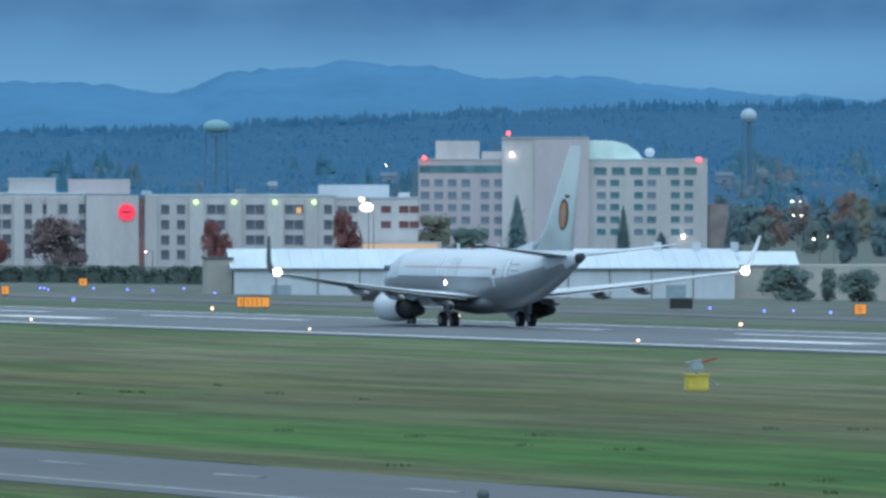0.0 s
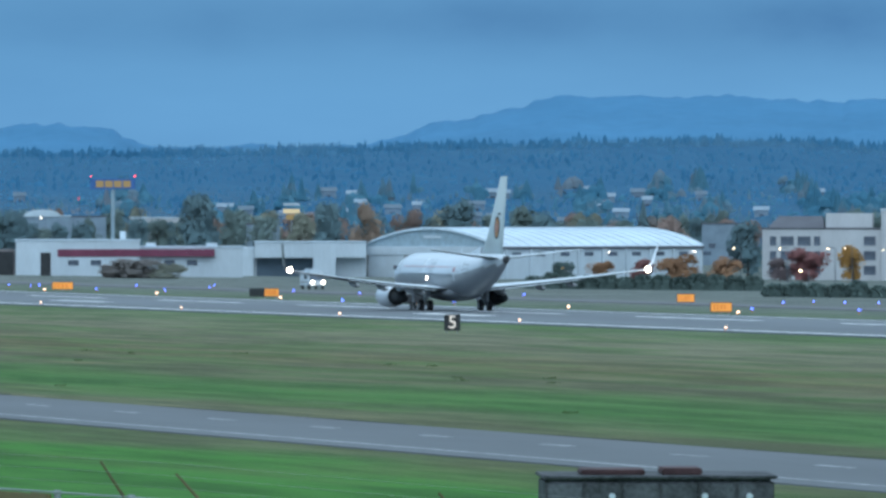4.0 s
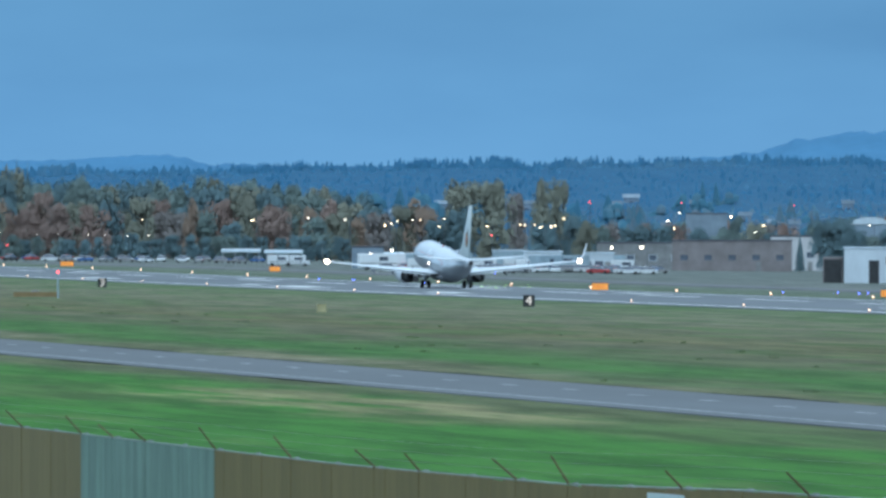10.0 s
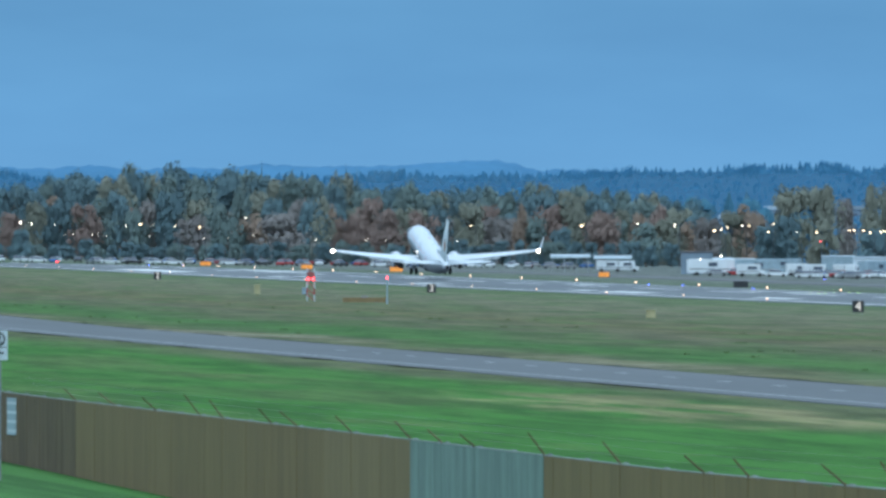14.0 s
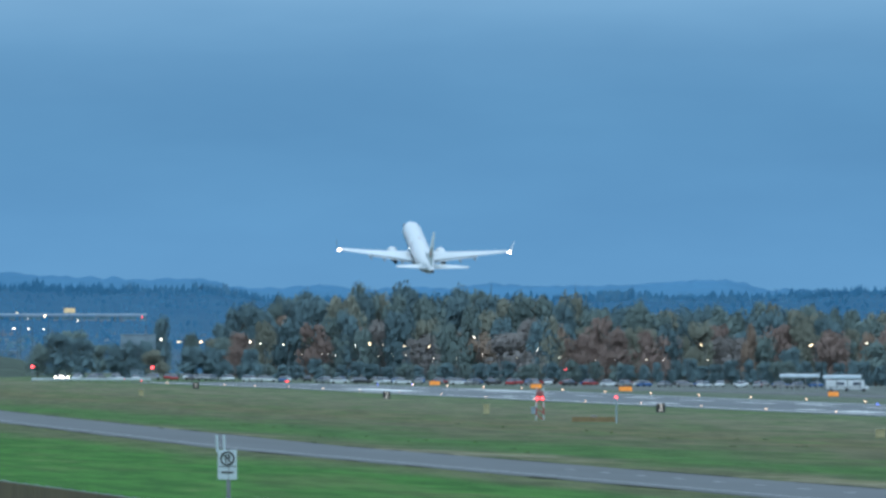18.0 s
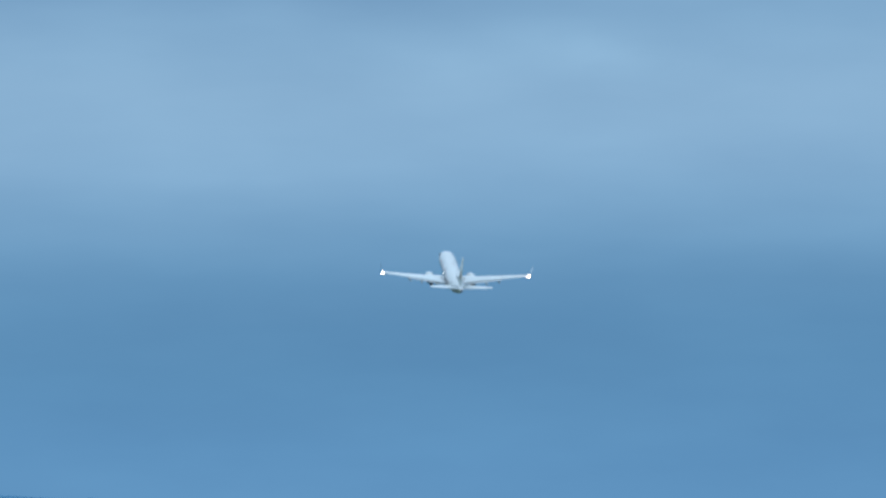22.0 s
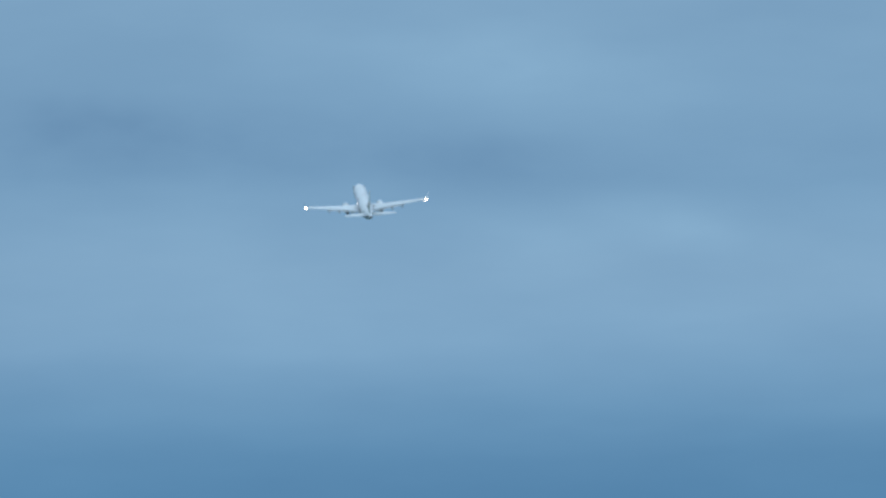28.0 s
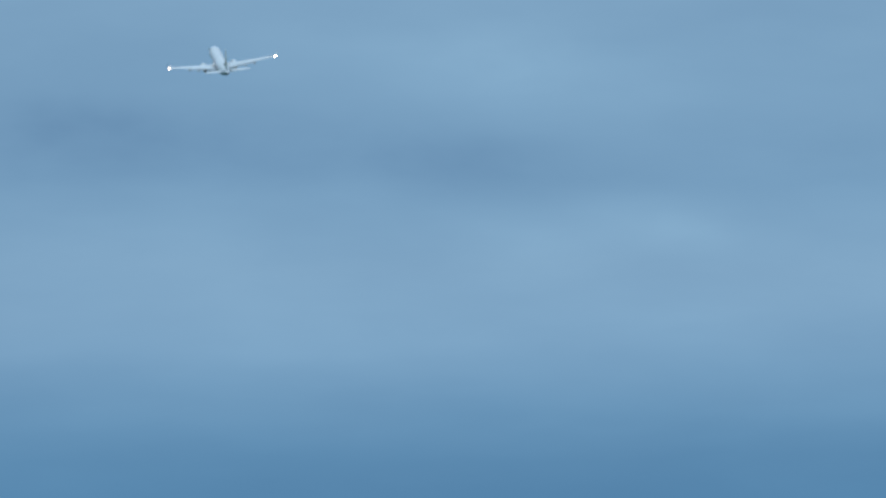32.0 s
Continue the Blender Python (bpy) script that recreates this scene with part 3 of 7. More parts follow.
def rod(bm, a, b, r0, r1=None, n=8):
    a, b = Vector(a), Vector(b)
    d = (b - a).normalized()
    u = d.orthogonal().normalized()
    w = d.cross(u)
    ring = lambda c, r: [c + r * (math.cos(2 * math.pi * i / n) * u + math.sin(2 * math.pi * i / n) * w) for i in range(n)]
    return loft(bm, [ring(a, r0), ring(b, r0 if r1 is None else r1)])


def ball(bm, c, r, n=8, sz=1.0):
    rings = []
    for k in range(1, n // 2 + 2):
        a = math.pi * k / (n // 2 + 2)
        rings.append([(c[0] + r * math.sin(a) * math.cos(2 * math.pi * i / n), c[1] + r * math.sin(a) * math.sin(2 * math.pi * i / n), c[2] - sz * r * math.cos(a)) for i in range(n)])
    return loft(bm, rings)


def mesh_of(name, bm, material, smooth=False):
    bmesh.ops.recalc_face_normals(bm, faces=bm.faces[:])
    me = bpy.data.meshes.new(name)
    bm.to_mesh(me)
    bm.free()
    for mm in (material if isinstance(material, (list, tuple)) else [material]):
        me.materials.append(mm)
    if smooth:
        for p in me.polygons:
            p.use_smooth = True
    return me


def part(name, bm, material, parent, label="", smooth=False):
    ob = new(name, bm if isinstance(bm, bpy.types.Mesh) else mesh_of(name, bm, material, smooth))
    ob.parent = parent
    if label:
        tagged(ob, label)
    return ob


def thing(name, m, label, category, group="", kind=""):
    ob = new(name)
    ob.empty_display_size = 0.5
    ob.matrix_world = m
    return tagged(ob, label, category, group, kind)


# ---------------------------------------------------------------- ground, runway, road
def build_ground():
    xs = [-6000, -3000, -1500, -700, -300, -120, -60] + list(range(-40, 120, 5)) + list(range(120, 240, 10)) + [245, 251, 258, 266, 273, 280, 290, 300, 310, 320] + list(range(330, 660, 30)) + [700, 900, 1400, 2500, 4000, 6000]
    ys = [-6000, -3000, -1000, -300, -100, -40] + list(range(0, 500, 12)) + list(range(500, 2200, 50)) + [2300, 2600, 3200, 4000, 4900, 6000]
    verts = [(x, y, ground(x, y)) for y in ys for x in xs]
    n = len(xs)
    faces = [(j * n + i, j * n + i + 1, (j + 1) * n + i + 1, (j + 1) * n + i) for j in range(len(ys) - 1) for i in range(n - 1)]
    me = bpy.data.meshes.new("ground")
    me.from_pydata(verts, [], faces)
    me.materials.append(M["grass"])
    for p in me.polygons:
        p.use_smooth = True
    tagged(new("ground", me), "mown green and straw-coloured airfield grass", "grass", kind="structure")


def bend(y):
    """How far the perimeter road swings away from the fence as it nears the runway's end."""
    return 0.021 * max(0, y - 930)


def strip(name, x0, x1, y0, y1, material, lift, label, category, parent=None, step=40, swing=0):
    """A band along the runway that lies on the ground."""
    bm = bmesh.new()
    k = max(1, int((y1 - y0) / step))
    rows = []
    for i in range(k + 1):
        y = y0 + (y1 - y0) * i / k
        o = swing * bend(y)
        rows.append([bm.verts.new((x + o, y, ground(x + o, y) + lift - d)) for x, d in ((x0, 0.12), (x0 + 0.02, 0), (x0 + 0.28 * (x1 - x0), 0), (x0 + 0.48 * (x1 - x0), 0), (x0 + 0.75 * (x1 - x0), 0), (x1 - 0.02, 0), (x1, 0.12))])
    for a, b in zip(rows, rows[1:]):
        for i in range(6):
            bm.faces.new((a[i], a[i + 1], b[i + 1], b[i]))
    ob = new(name, mesh_of(name, bm, material))
    if parent:
        ob.parent = parent
        return ob
    return tagged(ob, label, category, kind="structure")


build_ground()
RW0, RW1 = CENTRE - 25.5, CENTRE + 29
runway = strip("runway", RW0, RW1, 250, 2330, M["runway"], 0.10, "dark grey asphalt runway with white markings", "runway")
strip("edge_line", CENTRE - 23.4, CENTRE - 22.5, 250, 2330, M["paint"], 0.112, "", "", runway)
strip("edge_line", CENTRE + 22.5, CENTRE + 23.4, 250, 2330, M["paint"], 0.112, "", "", runway)
for k in range(34):
    strip("centre_stripe", CENTRE - 0.45, CENTRE + 0.45, 285 + 61 * k, 285 + 61 * k + 36.6, M["paint"], 0.113, "", "", runway)
for y0, y1, offs, w in ((577, 600, (-11,), 3.0), (727, 752, (-11,), 3.0), (880, 903, (-11,), 2.2), (1030, 1053, (-11,), 1.6), (1268, 1294, (-15.5, 9), 2.5), (1374, 1407, (-16, 9), 3.5), (1421, 1440, (-16, 9), 2.2), (1565, 1592, (-16, 9), 3.5), (1750, 1770, (-15, -10, 9), 2.6), (1900, 1992, (-14, 9), 6.0)):
    for o in offs:
        strip("zone_mark", CENTRE + o - w / 2, CENTRE + o + w / 2, y0, y1, M["paint"], 0.113, "", "", runway)
road = strip("road", 96.2, 109.2, 120, 2350, M["road"], 0.05, "grey asphalt perimeter road with a dashed white line", "road", swing=1)
strip("road_edge_line", 98.0, 98.3, 120, 2350, M["wornpaint"], 0.062, "", "", road, swing=1)
for k in range(32):
    strip("lane_dash", 104.3, 104.6, 195.6 + 17.85 * k, 195.6 + 17.85 * k + 4.4, M["wornpaint"], 0.063, "", "", road)
# broken dark strips that paint the grass's shadow along both road edges
edges = random.Random(12)
for far in (True, False):
    y = 130.0 if far else 560.0
    while y < 1900:
        ln, w = edges.uniform(10, 60), edges.uniform(0.35, 1.1) * (1.0 if far else 0.7)
        bm = bmesh.new()
        n = max(3, int(ln / 4))
        rows = []
        for i in range(n + 1):
            yy = y + ln * i / n
            q = w * max(0.0, math.sin(math.pi * i / n)) ** 0.5 * edges.uniform(0.6, 1.2) + 0.02
            a, b = (109.15, 109.2 + q) if far else (96.25 - q, 96.3)
            rows.append([bm.verts.new((x, yy, ground(x, yy) + dz)) for x, dz in ((a + bend(yy), 0.052), (b + bend(yy), 0.052))])
        for a, b in zip(rows, rows[1:]):
            bm.faces.new((a[0], a[1], b[1], b[0]))
        part("worn_edge", bm, M["grass_shadow"], road, "dark strip painted as grass shadow at the road's edge")
        y += ln + edges.uniform(2, 30) * (1 if far else 2)
taxiway = strip("taxiway", 322, 334, 650, 2300, M["lot"], 0.08, "grey parallel taxiway behind the runway", "taxiway")


def grass_tufts():
    """Small tufts that the mower left, scattered over the airfield."""
    rnd = random.Random(33)
    V, Fc = [], []
    for _ in range(75):
        gx, gy = rnd.uniform(112, 160), 260 + 1000 * rnd.random() ** 1.6
        for _ in range(rnd.choice((1, 1, 1, 2))):
            x, y = gx + rnd.gauss(0, 1.6), gy + rnd.gauss(0, 7)
            g, w = ground(x, y) - 0.03, rnd.uniform(0.10, 0.22)
            for _ in range(14):
                bx, by = x + rnd.gauss(0, w), y + rnd.gauss(0, w * 1.5)
                h, lean, t = rnd.uniform(0.07, 0.18), rnd.uniform(-0.12, 0.12), rnd.uniform(0.04, 0.09)
                o = len(V)
                V += [(bx - t, by, g), (bx + t, by, g), (bx + lean, by + rnd.uniform(-0.08, 0.08), g + h)]
                Fc.append((o, o + 1, o + 2))
    me = bpy.data.meshes.new("grass_tufts")
    me.from_pydata(V, [], Fc)
    me.materials.append(M["tuft"])
    tagged(new("grass_tufts", me), "scattered small tufts of longer green grass", "grass", kind="stuff")


grass_tufts()


# ---------------------------------------------------------------- the airliner
def foil(le, te, x, z, t, n=7):
    """A wing section at the span station x from leading to trailing edge, t thick."""
    up, lo = [], []
    for i in range(n + 1):
        s = i / n
        th = t * (1.6 * math.sqrt(s) - 0.7 * s - 0.9 * s * s)
        y = le + (te - le) * s
        up.append((x, y, z + th * 0.6 + t * 0.1 * s))
        lo.append((x, y, z - th * 0.4 - t * 0.05 * s))
    return up + lo[-2:0:-1]


def oval(y, z, rx, rz, n=28, x=0):
    return [(x + rx * math.cos(2 * math.pi * i / n), y, z + rz * math.sin(2 * math.pi * i / n)) for i in range(n)]


FUSELAGE = ((19.65, 2.75, 0.08, 0.08), (19.4, 2.78, 0.42, 0.40), (18.8, 2.86, 0.82, 0.80), (17.8, 3.02, 1.22, 1.22), (16.6, 3.2, 1.55, 1.58), (15.2, 3.33, 1.78, 1.84), (13.4, 3.4, 1.88, 2.0),
            (8.0, 3.4, 1.88, 2.02), (2.0, 3.4, 1.88, 2.02), (-4.0, 3.4, 1.88, 2.02), (-6.5, 3.46, 1.86, 1.96), (-9.0, 3.66, 1.68, 1.76), (-11.5, 3.98, 1.38, 1.46), (-14.0, 4.36, 1.0, 1.1), (-16.4, 4.72, 0.58, 0.70), (-18.0, 4.95, 0.26, 0.34), (-18.45, 5.0, 0.12, 0.18))


def wheel_pair(leg, name, r, w, gap, z):
    for s in (-1, 1):
        bm = bmesh.new()
        rings = []
        for x, k in ((-w / 2, 0.55), (-w / 2, 0.86), (-w * 0.36, 1.0), (w * 0.36, 1.0), (w / 2, 0.86), (w / 2, 0.55)):
            rings.append([(s * gap + x, r * k * math.cos(2 * math.pi * i / 18), z + r * k * math.sin(2 * math.pi * i / 18)) for i in range(18)])
        wh = part("wheel", loft(bm, rings), M["rubber"], leg)
        part("rim", rod(bmesh.new(), (s * gap - w * 0.52, 0, z), (s * gap + w * 0.52, 0, z), r * 0.5, n=14), M["steel"], wh)


def shade_or_paint_below(bm, below, line=None):
    """Second material: shade grey for the faces that look down, or lower paint under a line round the hull."""
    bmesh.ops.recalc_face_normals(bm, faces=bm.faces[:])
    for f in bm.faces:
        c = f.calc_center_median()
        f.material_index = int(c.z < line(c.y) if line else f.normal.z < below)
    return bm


def hull_at(y):
    """Centre height, half width and half height of the hull at a station."""
    for a, b in zip(FUSELAGE, FUSELAGE[1:]):
        if b[0] <= y <= a[0]:
            k = (y - a[0]) / (b[0] - a[0])
            return [a[i] + (b[i] - a[i]) * k for i in (1, 2, 3)]
    return FUSELAGE[-1][1:]


def hull_panel(s, y0, y1, z0, z1, lift=0.012):
    """A thin panel that lies on the hull's side s between two stations and two heights."""
    bm = bmesh.new()
    n, rings = max(1, int(abs(y1 - y0) / 1.5)), []
    for i in range(n + 1):
        y = y0 + (y1 - y0) * i / n
        zc, rx, rz = hull_at(y)
        zs = [z0 + (z1 - z0) * k / 4 for k in range(5)]
        x = [rx * math.sqrt(max(0.05, 1 - ((z - zc) / rz) ** 2)) for z in zs]
        rings.append([(s * (q + lift), y, z) for q, z in zip(x, zs)] + [(s * (q - 0.08), y, z) for q, z in zip(x[::-1], zs[::-1])])
    return loft(bm, rings)


def airliner():
    p = thing("airliner", Matrix.Identity(4), "plain pale grey twin-engined jet airliner with winglets and lit wingtip lamps", "airplane")
    bm = bmesh.new()
    loft(bm, [oval(*s) for s in FUSELAGE])
    paint_line = lambda y: 3.42 if y > -4 else 3.42 + 0.075 * (-4 - y)
    body = new("fuselage", mesh_of("fuselage", shade_or_paint_below(bm, 0, paint_line), [M["skin"], M["hull"]], True))
    body.parent = p
    part("wing_box_fairing", loft(bmesh.new(), [oval(6.8, 1.75, 0.3, 0.2), oval(5, 1.7, 1.6, 0.62), (oval(1, 1.65, 2.05, 0.75)), oval(-3, 1.7, 1.7, 0.66), oval(-5.4, 1.85, 0.4, 0.25)]), M["belly"], p, smooth=True)
    for s, side in ((-1, "port"), (1, "starboard")):
        # dark grey underside: shade put into the wing's colour
        wg = part("wing", shade_or_paint_below(loft(bmesh.new(), [foil(5.9, -2.7, s * 1.2, 2.0, 1.05), foil(4.8, -2.5, s * 2.4, 2.1, 0.95), foil(2.55, -2.35, s * 5.9, 2.45, 0.62), foil(-0.4, -3.65, s * 11.5, 3.1, 0.36), foil(-3.35, -5.05, s * 17.15, 3.85, 0.18)]), -0.1), [M["wing"], M["belly"]], p, smooth=True)
        WINGS[s] = wg
        # port winglet shaded by its colour, starboard one in wing grey
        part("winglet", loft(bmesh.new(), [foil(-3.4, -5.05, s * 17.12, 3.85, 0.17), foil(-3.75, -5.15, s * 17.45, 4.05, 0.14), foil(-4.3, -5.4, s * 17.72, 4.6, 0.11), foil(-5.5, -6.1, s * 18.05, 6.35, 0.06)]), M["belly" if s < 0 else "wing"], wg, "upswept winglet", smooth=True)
        part("flap", loft(bmesh.new(), [foil(-1.9, -3.05, s * 2.6, 1.98, 0.2), foil(-1.8, -2.9, s * 5.8, 2.30, 0.18), foil(-3.0, -4.0, s * 11.0, 2.92, 0.12)]), M["wing"], wg, smooth=True)
        part("slat", loft(bmesh.new(), [foil(2.95, 2.1, s * 6.0, 2.36, 0.16), foil(0.05, -0.5, s * 11.4, 3.0, 0.12), foil(-2.9, -3.2, s * 16.6, 3.66, 0.08)]), M["steel"], wg, smooth=True)
        for x, y, z in ((3.9, -2.0, 1.95), (7.6, -2.4, 2.4), (10.4, -2.9, 2.72)):
            part("flap_track_fairing", loft(bmesh.new(), [oval(y + 2.6, z + 0.1, 0.06, 0.06, 10, s * x), oval(y + 1.2, z - 0.12, 0.2, 0.26, 10, s * x), oval(y - 0.4, z - 0.22, 0.2, 0.26, 10, s * x), oval(y - 1.9, z - 0.3, 0.04, 0.05, 10, s * x)]), M["steel"], wg, smooth=True)
        part("wingtip_lamp", ball(bmesh.new(), (s * 17.2, -5.15, 3.92), 0.28, 12), M["l_tip"], wg, "glowing white wingtip lamp")
        # engine
        ex, ez = s * 4.83, 1.42
        na = part("engine_nacelle", loft(bmesh.new(), [oval(7.15, ez, 0.80, 0.78, 24, ex), oval(7.3, ez, 0.92, 0.90, 24, ex), oval(7.1, ez, 1.02, 1.0, 24, ex), oval(6.0, ez, 1.10, 1.06, 24, ex), oval(4.4, ez, 1.08, 1.04, 24, ex), oval(3.1, ez, 0.92, 0.90, 24, ex), oval(2.95, ez, 0.84, 0.82, 24, ex)]), M["skin"], p, "rounded grey engine nacelle", smooth=True)
        part("exhaust_nozzle", loft(bmesh.new(), [oval(3.2, ez, 0.86, 0.84, 20, ex), oval(2.9, ez - 0.05, 0.72, 0.72, 20, ex), oval(1.5, ez - 0.15, 0.55, 0.55, 20, ex), oval(0.2, ez - 0.22, 0.32, 0.32, 20, ex)]), M["dark"], na, "dark exhaust nozzle", smooth=True)
        part("fan_duct_ring", loft(bmesh.new(), [oval(3.0, ez, 0.90, 0.88, 24, ex), oval(2.8, ez, 0.88, 0.86, 24, ex), oval(2.8, ez, 0.70, 0.69, 24, ex)]), M["dark"], na, smooth=True)
        part("pylon", loft(bmesh.new(), [[(ex - w, y, z) for w, y, z in ((-0.18, 6.2, ez + 0.95), (0.18, 6.2, ez + 0.95), (0.18, 1.6, ez + 0.45), (-0.18, 1.6, ez + 0.45))], [(ex - w, y, z) for w, y, z in ((-0.14, 3.6, 2.5), (0.14, 3.6, 2.5), (0.14, -0.2, 2.2), (-0.14, -0.2, 2.2))]]), M["wing"], p)
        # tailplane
        # tailplane underside gets the painted shade as well
        part("tailplane", shade_or_paint_below(loft(bmesh.new(), [foil(-12.9, -17.0, s * 0.4, 5.0, 0.42), foil(-15.0, -17.75, s * 3.8, 5.4, 0.26), foil(-17.1, -18.6, s * 7.17, 5.82, 0.12)]), -0.1), [M["wing"], M["belly"]], p, smooth=True)
        # main gear, with its pivot at the top of the leg
        leg = new("main_gear_leg", mesh_of("main_gear_leg", rod(bmesh.new(), (0, 0, 0.1), (0, 0, -1.5), 0.15, 0.11, 10), M["steel"]))
        leg.parent = p
        leg.location = (s * 2.86, 0, 2.05)
        part("drag_strut", rod(bmesh.new(), (0, 0, -1.0), (-s * 0.95, 0.1, -0.05), 0.07, n=8), M["steel"], leg)
        part("gear_door", box(bmesh.new(), s * 0.18, s * 0.24, -0.45, 0.45, -1.15, 0.0), M["wing"], leg)
        wheel_pair(leg, "main", 0.56, 0.40, 0.43, -1.49)
        GEAR[side] = leg
    fin = part("fin", loft(bmesh.new(), [[(z - 8.6, y, x) for x, y, z in foil(-8.6, -16.6, 5.1, 8.6, 0.62)], [(z - 8.6, y, x) for x, y, z in foil(-11.4, -16.95, 7.0, 8.6, 0.48)], [(z - 8.6, y, x) for x, y, z in foil(-16.1, -18.45, 12.55, 8.6, 0.2)]]), M["fin"], p, "grey-green fin with an orange and black oval emblem", smooth=True)
    part("dorsal_fillet", loft(bmesh.new(), [[(0.03, -4.6, 5.35), (-0.03, -4.6, 5.35), (-0.03, -4.65, 5.30), (0.03, -4.65, 5.30)], [(0.12, -9.6, 6.05), (-0.12, -9.6, 6.05), (-0.3, -9.2, 5.1), (0.3, -9.2, 5.1)]]), M["skin"], fin)
    # emblem on both faces of the fin, plain shapes
    for s in (-1, 1):
        for nm, ry, rz, mt, dx in (("emblem_rim", 0.88, 1.08, "dark", 0.17), ("emblem_field", 0.62, 0.90, "emblem", 0.18), ("emblem_spot", 0.28, 0.4, "mark", 0.19)):
            rings = [[(s * x, -15.2 + ry * k * math.cos(2 * math.pi * i / 20) - 0.32 * rz * k * math.sin(2 * math.pi * i / 20) * 0.5, 7.85 + rz * k * math.sin(2 * math.pi * i / 20)) for i in range(20)] for x, k in ((0.02, 1), (dx * (1 if s > 0 else 0.68), 1))]
            part(nm, loft(bmesh.new(), rings), M[mt], fin)
        part("emblem_bar", box(bmesh.new(), *sorted((s * 0.02, s * (0.13 if s > 0 else 0.09))), -16.3, -14.6, 9.0, 9.2), M["dark"], fin)
    # nose gear
    leg = new("nose_gear_leg", mesh_of("nose_gear_leg", rod(bmesh.new(), (0, 0, 0.1), (0, 0, -1.15), 0.10, 0.07, 10), M["steel"]))
    leg.parent = p
    leg.location = (0, 15.6, 1.5)
    wheel_pair(leg, "nose", 0.34, 0.2, 0.2, -1.16)
    GEAR["nose"] = leg
    # fittings on the hull
    for s in (-1, 1):
        for y, w in ((13.9, 0.43), (2.6, 0.28), (1.5, 0.28), (-8.2, 0.4)):
            door = part("door", hull_panel(s, y - w, y + w, 3.55, 4.75, 0.006), M["skin"], body)
            for q in (-w, w):
                part("door_seam", hull_panel(s, y + q - 0.03, y + q + 0.03, 3.5, 4.8), M["belly"], door)
        part("hull_stripe", hull_panel(s, -5.5, 13.0, 3.42, 3.53), M["belly"], body, "thin dark stripe along the hull")
        part("upper_stripe", hull_panel(s, -5.0, 12.2, 4.14, 4.20), M["mark"], body, "thin dull red stripe")
        for k in range(3):
            part("serial_bar", hull_panel(s, -10.2, -8.9, 3.55 + 0.42 * k, 3.61 + 0.42 * k), M["belly"], body)
        for y in (5.0, 4.3):
            part("hull_mark", hull_panel(s, y, y + 0.25, 3.7, 4.9), M["wing"], body)
        part("roundel", hull_panel(s, -6.5, -5.9, 3.7, 4.15, 0.02), M["mark"], body, "small faded red marking")
        part("roundel_bar", hull_panel(s, -6.35, -6.05, 2.9, 3.55, 0.02), M["white"], body, "small white marking")
        part("service_lamp", rod(bmesh.new(), (s * 1.8, 3.4, 3.1), (s * 1.89, 3.4, 3.1), 0.17, n=10), M["l_white"], body, "glowing white hull lamp")
        for k in range(4):
            part("cockpit_window", box(bmesh.new(), *sorted((s * (0.25 + 0.36 * k), s * (0.56 + 0.36 * k))), 17.2 - 0.42 * k, 17.9 - 0.42 * k, 3.75 + 0.02 * k, 4.2), M["glass"], body)
    part("beacon", ball(bmesh.new(), (0, 3, 5.45), 0.12, 8), M["red"], body)
    part("antenna", box(bmesh.new(), -0.03, 0.03, 5.6, 6.0, 5.35, 5.8), M["wing"], body)
    part("antenna", box(bmesh.new(), -0.03, 0.03, -2.4, -2.0, 5.35, 5.8), M["wing"], body)
    part("tail_cone_outlet", loft(bmesh.new(), [oval(-17.9, 4.9, 0.32, 0.38, 14), oval(-18.65, 5.0, 0.2, 0.24, 14)]), M["dark"], body)
    return p


GEAR, WINGS = {}, {}
plane = airliner()

